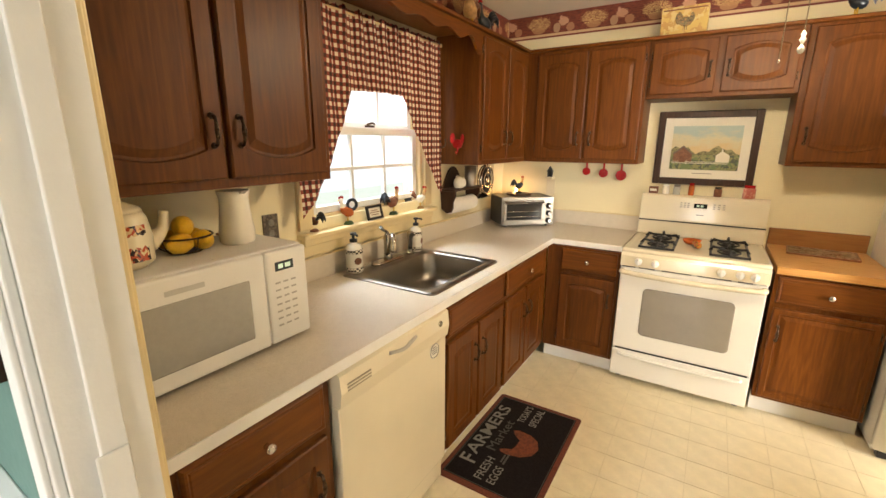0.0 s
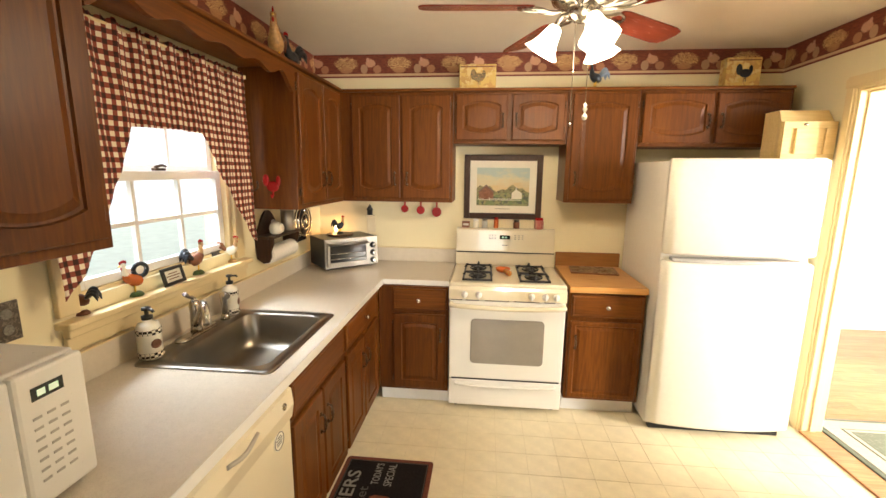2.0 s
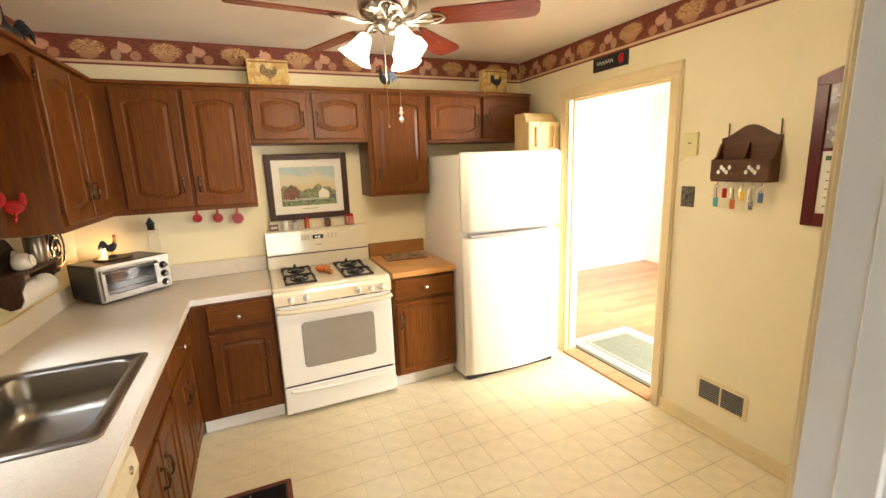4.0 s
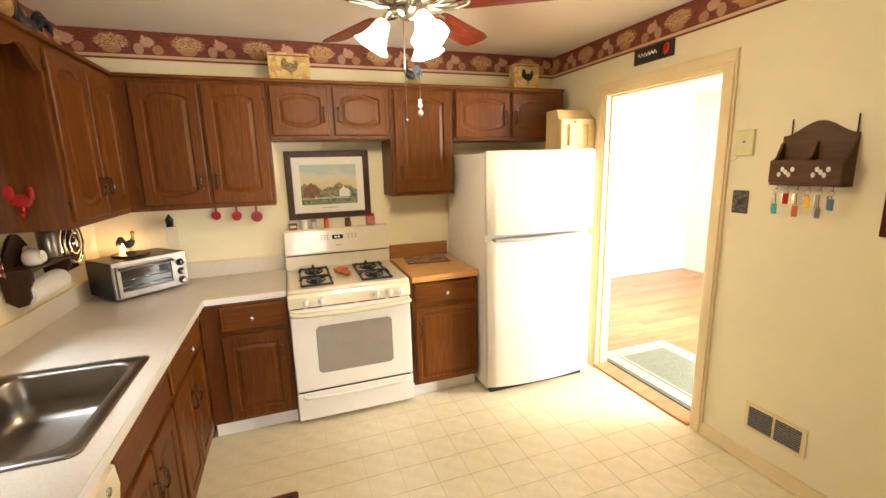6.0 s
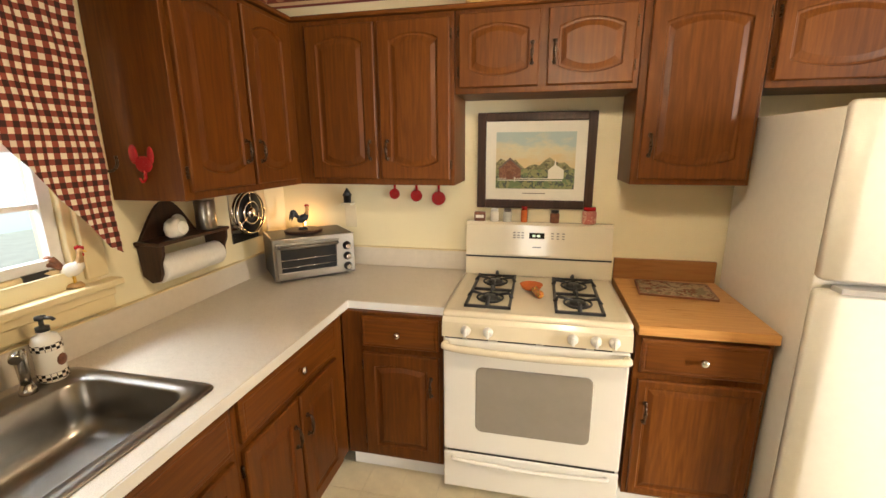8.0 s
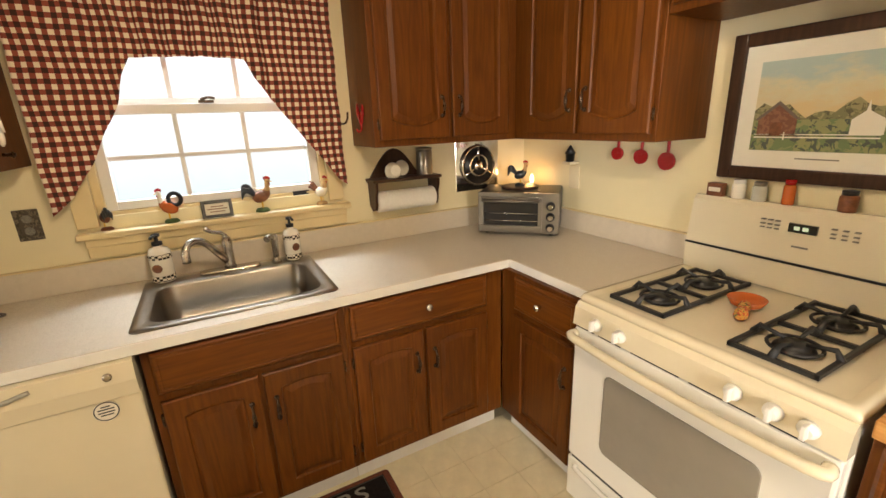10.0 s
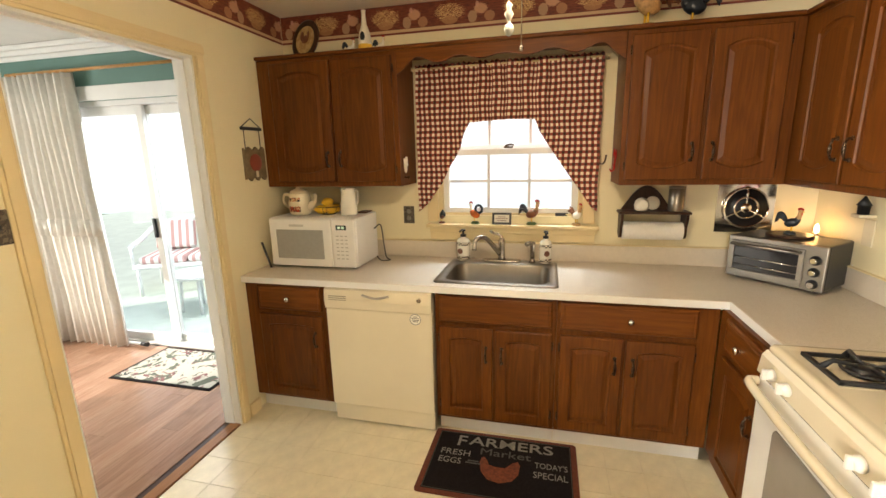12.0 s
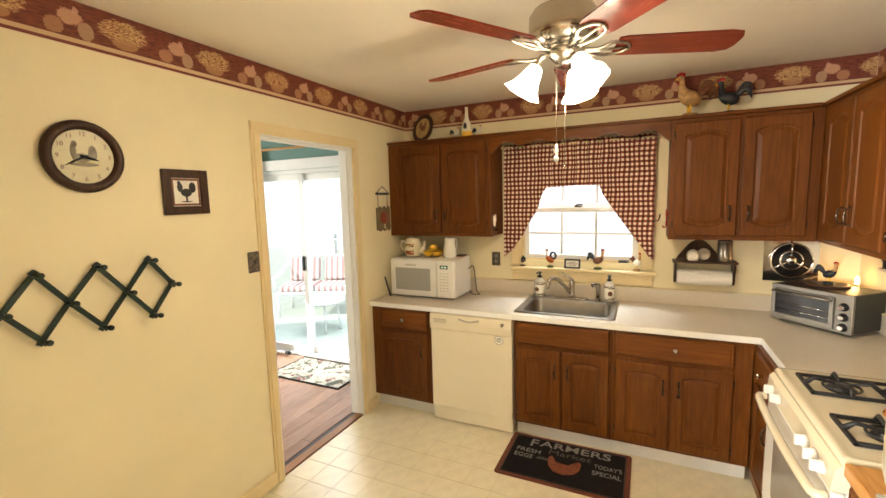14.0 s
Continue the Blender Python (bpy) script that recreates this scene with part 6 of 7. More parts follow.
part("yellow_foot", lathe(bmesh.new(), [(0.041, 0.008), (0.0425, 0.01), (0.0435, 0.05), (0.042, 0.055)], n=20), YELLOW, vs_)
part("painted_rooster", ball(bmesh.new(), (0.036, 0.0, 0.095), (0.006, 0.016, 0.03), n=10), BLUEBLACK, vs_)
pl = thing("plate_on_stand", pose(0.13, 0.16, CT, 0, -12, -20), "round brown plate with a rooster, standing upright", "plate")
ry = Matrix.Rotation(radians(90), 4, "Y")
part("plate_rim", lathe(bmesh.new(), [(0.03, 0), (0.125, 0.008), (0.128, 0.016), (0.118, 0.02), (0.09, 0.016)], (0, 0, 0.128), 32, ry), DARKWOOD, pl)
part("plate_centre", lathe(bmesh.new(), [(0.088, 0.0165), (0.086, 0.019)], (0, 0, 0.128), 32, ry), patches("plate_print", (0.50, 0.36, 0.16), [(0.40, 0.26, 0.10)], 30), pl)
bm = ball(bmesh.new(), (0.02, 0.005, 0.13), (0.002, 0.035, 0.026))
ball(bm, (0.02, 0.03, 0.155), (0.002, 0.012, 0.026))
ball(bm, (0.02, -0.028, 0.155), (0.002, 0.018, 0.03))
part("rooster_print", bm, BROWN, pl)
bx = thing("bread_box", pose(3.30, 2.62, 1.7365), "pale yellow wooden box with two slots on the refrigerator", "box")
BUTTER = wood("pale_butter_wood", 0, (0.50, 0.36, 0.15), (0.62, 0.46, 0.21), (0.70, 0.54, 0.27), 0.5)
part("body", rings(bmesh.new(), [[(-0.15 + i, y, 0.0), (0.15, y, 0.0), (0.15, y, 0.30 - j), (-0.15 + i, y, 0.30 - j)] for i, j, y in ((0.0, 0.075, -0.02), (0.0, 0.075, 0.0), (0.02, 0.0, 0.06), (0.02, 0.0, 0.20))], smooth=False), BUTTER, bx)
for x0, x1, z0, z1 in ((-0.15, 0.15, 0.0, 0.035), (-0.15, 0.15, 0.185, 0.225), (-0.15, -0.115, 0.035, 0.185), (-0.075, 0.05, 0.035, 0.185), (0.09, 0.15, 0.035, 0.185)):
    part("front_board", B(x0, x1, -0.034, -0.0205, z0, z1, bevel=0.002), BUTTER, bx)
part("latch", lathe(bmesh.new(), [(0.011, 0), (0.009, 0.008), (0.003, 0.01)], (-0.03, -0.034, 0.205), 10, Matrix.Rotation(radians(90), 4, "X")), NICKEL, bx)

# hooks on cabinet sides
hk = thing("hand_hook", pose(0.25, 0.8475, 1.50), "cream hand-shaped hook on the cabinet side", "hook")
bm = bmesh.new()
ball(bm, (0, 0.010, 0.03), (0.02, 0.0105, 0.035))
tube(bm, [(0.01, 0.012, 0.04), (0.022, 0.012, 0.085)], [0.012, 0.008], 8)
tube(bm, [(-0.008, 0.012, 0.04), (-0.014, 0.012, 0.095)], [0.012, 0.008], 8)
part("hand", bm, PORCELAIN, hk)
part("peg", lathe(bmesh.new(), [(0.006, 0), (0.006, 0.02), (0.012, 0.026), (0.004, 0.034)], (0.0, 0.001, -0.03), 10, Matrix.Rotation(radians(-90), 4, "X")), BRONZE, hk)
rt = bmesh.new()
for q in ((0, 0, 0.05, 0.038, 0.03), (0.035, 0, 0.082, 0.014, 0.03), (-0.038, 0, 0.085, 0.02, 0.034)):
    ball(rt, (q[0], -0.006, q[2]), (q[3], 0.005, q[4]))
tube(rt, [(0, -0.006, 0.03), (0, -0.006, 0.0)], 0.006, 6)
tube(rt, curve_pts([(0, -0.006, 0.0), (0, -0.02, -0.012), (0, -0.03, 0.004)], 8), 0.004, 6)
solid("rooster_hook", rt, RED, "red metal rooster hook on the cabinet side", "hook", m=pose(0.17, 2.0893, 1.50))


# ---- east wall ----
def on_east(y, z):
    return pose(EAST - 0.0005, y, z, 0, 0, -90)


sg = thing("wall_sign", on_east(2.07, 2.262), "small dark sign with pale script above the doorway", "sign")
part("board", B(-0.157, 0.157, -0.014, 0, 0, 0.095, bevel=0.003), BLACK, sg)
part("script_line", tube(bmesh.new(), [(-0.12 + 0.008 * k, -0.015, 0.052 + 0.014 * math.sin(k * 1.9)) for k in range(20)], 0.0022, 5), PAPER, sg)
part("red_flower", ball(bmesh.new(), (0.105, -0.0145, 0.05), (0.025, 0.002, 0.034)), RED, sg)
ib = thing("thermostat", on_east(1.42, 1.665), "ivory wall box with a thin wire", "wall box")
part("cover", B(-0.046, 0.046, -0.018, 0, -0.005, 0.125, bevel=0.004), plain("pale_yellow_cover", (0.72, 0.66, 0.33), 0.4), ib)
part("slot", B(-0.008, 0.008, -0.0195, -0.0181, 0.062, 0.068), BLACK, ib)
part("wire", tube(bmesh.new(), curve_pts([(-0.03, -0.004, 0), (-0.05, -0.004, -0.025), (-0.085, -0.004, -0.03)], 10), 0.002, 5), CERAMIC, ib)


def switch(m, label):
    t = thing("switch_plate", m, label, "light switch")
    part("plate", B(-0.042, 0.042, -0.006, 0, 0, 0.12, bevel=0.003), PEWTER, t)
    part("inner_panel", B(-0.022, 0.022, -0.0085, -0.0061, 0.025, 0.095, bevel=0.001), PEWTER, t)
    part("toggle", B(-0.005, 0.005, -0.018, -0.0086, 0.052, 0.07, bevel=0.002), BLACK, t)


switch(on_east(1.418, 1.362), "pewter switch plate beside the doorway")
switch(pose(1.795, SY + 0.0005, 1.335, 0, 0, 180), "pewter switch plate beside the doorway")


def mail_rack():
    t = thing("mail_rack", on_east(1.09, 1.52), "walnut mail rack with two pockets and key hooks", "mail rack")
    w = 0.145
    back = [(-w, 0.0)] + [(w * (-1 + k / 10), 0.255 + 0.03 * math.cos(math.pi * (k - 10) / 10)) for k in range(21)] + [(w, 0.0)]
    part("back_board", prism(bmesh.new(), back, -0.012, 0), WALNUT, t)
    for x in (-w, -0.006, w - 0.012):
        pts = [(-0.0121, 0.0), (-0.075, 0.01), (-0.078, 0.11), (-0.05, 0.13), (-0.025, 0.19), (-0.0121, 0.20)]
        part("divider", prism(bmesh.new(), pts, x, x + 0.012, plane="yz"), WALNUT, t)
    part("front_panel", B(-w, w, -0.086, -0.0785, 0.012, 0.115, bevel=0.002), WALNUT, t)
    part("floor_board", B(-w, w, -0.078, -0.0122, 0.0, 0.01), WALNUT, t)
    for x in (-0.07, 0.07):
        bm = bmesh.new()
        for k in range(5):
            ball(bm, (x - 0.03 + 0.014 * k, -0.0868, 0.05 + 0.012 * ((k * 2) % 3)), (0.009, 0.0015, 0.012), n=8)
        part("white_stencil", bm, PAPER, t)
    for x in (-w + 0.03, w - 0.01):
        part("top_hook", tube(bmesh.new(), [(x, -0.004, 0.22), (x, -0.006, 0.30)], 0.003, 6), BRONZE, t)
    for k in range(6):
        x = -0.115 + 0.045 * k
        part("key_hook", tube(bmesh.new(), curve_pts([(x, -0.06, 0.0), (x, -0.062, -0.018), (x, -0.075, -0.016)], 7), 0.002, 5), CHROME, t)
    for k, (x, c, l) in enumerate(((-0.115, plain("turquoise_tag", (0.05, 0.38, 0.36), 0.4), 0.12), (-0.07, RED, 0.07), (-0.025, ORANGE, 0.125), (0.02, YELLOW, 0.08), (0.065, CHROME, 0.125), (0.11, plain("blue_tag", (0.06, 0.14, 0.24), 0.4), 0.085))):
        kt = thing("key_ring", on_east(1.09 - x, 1.504), "bunch of keys with a coloured tag", "keys", "keys on the rack")
        part("ring", tube(bmesh.new(), [(0.011 * math.cos(a / 6 * math.pi), -0.067, -0.011 + 0.011 * math.sin(a / 6 * math.pi)) for a in range(13)], 0.0016, 5), CHROME, kt)
        part("tag", B(-0.012, 0.012, -0.07, -0.063, -l, -l + 0.05, bevel=0.003), c, kt)
        part("key", B(-0.018, -0.008, -0.066, -0.063, -l * 0.9, -0.02, bevel=0.001), CHROME, kt)
        part("strap", tube(bmesh.new(), [(0, -0.067, -0.021), (0.004, -0.067, -l + 0.05)], 0.002, 5), CORD, kt)


mail_rack()
cal = thing("framed_calendar", on_east(0.62, 1.325), "mahogany framed calendar with a winter photograph", "calendar")
arch = [(-0.205, 0.66)] + [(-0.205 + 0.41 * k / 14, 0.665 + 0.055 * math.sin(math.pi * k / 14)) for k in range(15)] + [(0.205, 0.62), (-0.205, 0.62)]
part("frame_side", B(-0.205, -0.155, -0.022, 0, 0.0, 0.62, bevel=0.004), MAHOGANY, cal)
part("frame_side", B(0.155, 0.205, -0.022, 0, 0.0, 0.62, bevel=0.004), MAHOGANY, cal)
part("frame_foot", B(-0.155, 0.155, -0.022, 0, 0.0, 0.06, bevel=0.004), MAHOGANY, cal)
part("frame_head", prism(bmesh.new(), [(-0.205, 0.62), (0.205, 0.62)] + [(0.205 - 0.41 * k / 14, 0.655 + 0.05 * math.sin(math.pi * k / 14)) for k in range(15)], -0.022, 0), MAHOGANY, cal)
part("frame_bar", B(-0.155, 0.155, -0.02, 0, 0.335, 0.35, bevel=0.002), MAHOGANY, cal)
part("photograph", B(-0.155, 0.155, -0.012, -0.001, 0.35, 0.62), patches("winter_photo", (0.42, 0.40, 0.42), [(0.25, 0.24, 0.25), (0.20, 0.16, 0.14), (0.55, 0.52, 0.5)], 9, 0.5, 0.4), cal)
part("date_sheet", B(-0.155, 0.155, -0.012, -0.001, 0.06, 0.335), PAPER, cal)
bm = bmesh.new()
for i in range(7):
    for k in range(5):
        box(bm, -0.13 + 0.04 * i, -0.12 + 0.04 * i, -0.0128, -0.0119, 0.09 + 0.038 * k, 0.096 + 0.038 * k)
part("date_marks", bm, CHALK, cal)
part("month_strip", B(-0.14, 0.14, -0.0128, -0.0119, 0.295, 0.315), GREENBASE, cal)
vt = thing("floor_vent", on_east(1.113, 0.22), "white wall register with two dark louvred openings", "wall vent")
part("plate", B(-0.15, 0.15, -0.006, 0, -0.02, 0.135, bevel=0.002), TRIM, vt)
for s in (-1, 1):
    c = 0.067 * s
    part("louvre_back", B(c - 0.06, c + 0.06, -0.0075, -0.0061, 0.0, 0.115), BLACK, vt)
    for k in range(9):
        part("louvre", B(c - 0.06, c + 0.06, -0.012, -0.0076, 0.005 + 0.0125 * k, 0.010 + 0.0125 * k), CHALK, vt)


# ---- south wall ----
def on_south(x, z):
    return pose(x, SY + 0.0005, z, 0, 0, 180)


def clock():
    t = thing("wall_clock", on_south(2.575, 1.93), "round wall clock with dark rim and rooster dial", "clock")
    rx = Matrix.Rotation(radians(90), 4, "X")
    part("rim", lathe(bmesh.new(), [(0.10, 0.0), (0.135, 0.002), (0.142, 0.014), (0.138, 0.03), (0.122, 0.038), (0.108, 0.03), (0.104, 0.014)], n=40, m=rx), DARKWOOD, t)
    part("dial", lathe(bmesh.new(), [(0.106, 0.012), (0.106, 0.0155)], n=40, m=rx), plain("yellowed_dial", (0.50, 0.43, 0.18), 0.3), t)
    for k in range(1, 13):
        a = radians(90 - 30 * k)
        text_mesh(str(k), 0.024, BROWN, t, pose(0.088 * math.cos(a), -0.0162, 0.088 * math.sin(a), 90, 0, 0), "numeral")
    bm = bmesh.new()
    for q in ((-0.008, -0.005, 0.032, 0.018), (0.03, 0.016, 0.016, 0.03), (-0.035, 0.02, 0.011, 0.03), (-0.03, 0.048, 0.010, 0.012), (0.0, -0.03, 0.05, 0.008)):
        ball(bm, (q[0], -0.0158, q[1]), (q[2], 0.0012, q[3]))
    part("rooster_print", bm, plain("grey_brown_print", (0.25, 0.21, 0.12), 0.5), t)
    for a, l, w in ((-118, 0.075, 0.0028), (106, 0.05, 0.0035)):
        c, s = math.sin(radians(a)), math.cos(radians(a))
        part("clock_hand", tube(bmesh.new(), [(-0.015 * c, -0.020, -0.015 * s), (l * 0.6 * c, -0.020, l * 0.6 * s), (l * c, -0.020, l * s)], [w, w * 1.4, 0.0008], 6), BLACK, t)
    gl = part("glass", lathe(bmesh.new(), [(0.107, 0.0255), (0.09, 0.028), (0.05, 0.030), (0.002, 0.031)], n=32, m=rx, caps=(False, True)), GLASS, t)
    gl.visible_shadow = False


clock()
fr = small_frame("framed_rooster_tile", on_south(2.165, 1.685), 0.225, 0.215, DARKWOOD, PAPER, "square dark frame with a black and white rooster tile", "picture", 0.018, 0.04)
bm = bmesh.new()
for s in (-1, 1):
    box(bm, s * 0.066 - 0.005, s * 0.066 + 0.005, -0.0105, -0.009, 0.042, 0.173)
    box(bm, -0.061, 0.061, -0.0105, -0.009, 0.1075 + s * 0.06 - 0.005, 0.1075 + s * 0.06 + 0.005)
part("tile_edging", bm, BROWN, fr)
bm = bmesh.new()
for q in ((0.0, 0.105, 0.028, 0.02), (-0.03, 0.13, 0.014, 0.022), (0.032, 0.13, 0.018, 0.026), (-0.034, 0.152, 0.009, 0.009), (0.0, 0.078, 0.005, 0.02), (0.0, 0.062, 0.03, 0.003)):
    ball(bm, (q[0], -0.0105, q[1]), (q[2], 0.0012, q[3]))
part("rooster_print", bm, BLACK, fr)


def peg_rack():
    """A folding lattice of green slats with pegs at the joints."""
    t = thing("peg_rack", on_south(2.57, 1.365), "dark green folding accordion peg rack", "peg rack")
    dx, hz = 0.1, 0.125

    def slat(x0, z0, x1, z1, y):
        d = Vector((x1 - x0, 0, z1 - z0))
        e = d.normalized() * 0.018
        nrm = Vector((-d.z, 0, d.x)).normalized() * 0.0095
        a, b = Vector((x0, 0, z0)) - e, Vector((x1, 0, z1)) + e
        out = [(p.x, p.z) for p in (a - nrm, b - nrm, b + nrm, a + nrm)]
        part("slat", prism(bmesh.new(), out, y - 0.008, y), GREENWOOD, t)
    rows = [(-0.31, 0), (-0.21, 1), (-0.01, 1), (0.19, 1), (0.29, 0)]
    x = [-0.31, -0.21, -0.115, -0.01, 0.09, 0.19, 0.285]
    for i in range(0, 6):
        up = hz if i % 2 == 0 else 0
        if i % 2 == 0:
            slat(x[i], 0, x[i + 1], hz, -0.012)
            slat(x[i], 0, x[i + 1], -hz, -0.021)
        else:
            slat(x[i], hz, x[i + 1], 0, -0.021)
            slat(x[i], -hz, x[i + 1], 0, -0.012)
    for k, xx in enumerate(x):
        for zz in ((0,) if k % 2 == 0 else (hz, -hz)):
            bm = lathe(bmesh.new(), [(0.007, -0.012), (0.007, 0.05), (0.011, 0.055), (0.011, 0.066), (0.006, 0.07)], (xx, -0.0125, zz), 12, Matrix.Rotation(radians(90), 4, "X"))
            part("peg", bm, GREENWOOD, t)


peg_rack()
solid("small_plaque", B(-0.03, 0.03, -0.012, 0, 0, 0.09, bevel=0.003), DARKWOOD, "small dark wooden plaque on the wall", "plaque", m=on_south(2.985, 1.14))
wr = thing("hanging_sign", on_south(0.44, 1.46) @ Matrix.Diagonal((1.3, 1, 1, 1)), "weathered wooden sign with a red apple, hung on wires", "sign")
out = [(-0.075 + 0.15 * k / 12, 0.02 + 0.012 * math.sin(k * 1.6)) for k in range(13)] + [(0.075 - 0.15 * k / 12, 0.205 + 0.012 * math.sin(k * 1.6)) for k in range(13)]
part("board", prism(bmesh.new(), out, -0.014, 0), plain("weathered_board", (0.20, 0.15, 0.08), 0.7, vary=0.4, scale=25), wr)
part("apple", ball(bmesh.new(), (0, -0.016, 0.12), (0.045, 0.007, 0.055)), plain("dull_red_paint", (0.25, 0.05, 0.03), 0.6), wr)
part("tassel", B(-0.008, 0.008, -0.022, -0.0145, 0.03, 0.07, bevel=0.003), CERAMIC, wr)
for s in (-1, 1):
    part("wire", tube(bmesh.new(), [(s * 0.055, -0.006, 0.20), (s * 0.055, -0.006, 0.315)], 0.0025, 5), BRONZE, wr)
part("top_bar", B(-0.075, 0.075, -0.012, 0, 0.315, 0.335, bevel=0.004), BLACK, wr)
part("hanger", tube(bmesh.new(), [(-0.065, -0.006, 0.335), (0, -0.006, 0.385), (0.065, -0.006, 0.335)], 0.003, 6), BLACK, wr)


# ---- kitchen rug ----
def kitchen_rug():
    t = thing("kitchen_rug", pose(0.875, 1.517, 0.0005, 0, 0, 90), "black kitchen mat with chalk lettering and a russet hen", "rug")
    w, d = 0.79, 0.50
    part("base_mat", rings(bmesh.new(), [[(x, y, z) for x, y in rrect(-w / 2 + i, w / 2 - i, -d / 2 + i, d / 2 - i, 0.02)] for i, z in ((0, 0), (0, 0.006), (0.004, 0.008))]), RUGEDGE, t, "rust-coloured edge")
    part("field", B(-w / 2 + 0.03, w / 2 - 0.03, -d / 2 + 0.025, d / 2 - 0.025, 0.0075, 0.0095), RUGBLACK, t)
    bm = bmesh.new()
    for s in (-1, 1):
        box(bm, s * (w / 2 - 0.034) - 0.0015, s * (w / 2 - 0.034) + 0.0015, -d / 2 + 0.03, d / 2 - 0.03, 0.0095, 0.0100)
        box(bm, -w / 2 + 0.036, w / 2 - 0.036, s * (d / 2 - 0.03) - 0.0015, s * (d / 2 - 0.03) + 0.0015, 0.0095, 0.0100)
    part("border_line", bm, CHALKDIM, t)
    z = 0.0098
    text_mesh("F", 0.125, CHALK, t, pose(-0.228, 0.152, z), "lettering", bold=0.001)
    text_mesh("ARMERS", 0.10, CHALK, t, pose(0.045, 0.165, z), "lettering", 0.46, 0.001)
    text_mesh("Market", 0.075, CHALKDIM, t, pose(0.02, 0.088, z), "lettering", 0.27)
    text_mesh("FRESH", 0.062, CHALK, t, pose(-0.245, 0.055, z), "lettering", 0.16)
    text_mesh("EGGS", 0.062, CHALK, t, pose(-0.265, -0.01, z), "lettering", 0.12)
    part("lettering_bars", box(B(-0.18, -0.10, -0.015, -0.005, z - 0.0003, z + 0.0006), -0.17, -0.11, 0.002, 0.010, z - 0.0003, z + 0.0006), CHALKDIM, t)
    text_mesh("TODAY'S", 0.058, CHALK, t, pose(0.262, 0.04, z), "lettering", 0.165)
    text_mesh("SPECIAL", 0.062, CHALK, t, pose(0.258, -0.03, z), "lettering", 0.17)
    hen = [(-0.10, 0.04), (-0.085, 0.05), (-0.07, 0.03), (-0.055, -0.005), (-0.02, -0.015), (0.03, -0.015), (0.065, 0.03), (0.09, 0.045), (0.105, 0.02), (0.10, -0.05), (0.07, -0.10), (0.01, -0.125), (-0.05, -0.11), (-0.09, -0.06), (-0.105, 0.0)]
    part("hen_print", prism(bmesh.new(), hen, z - 0.0003, z + 0.0006, plane="xy"), HENRED, t, "printed russet hen")


kitchen_rug()


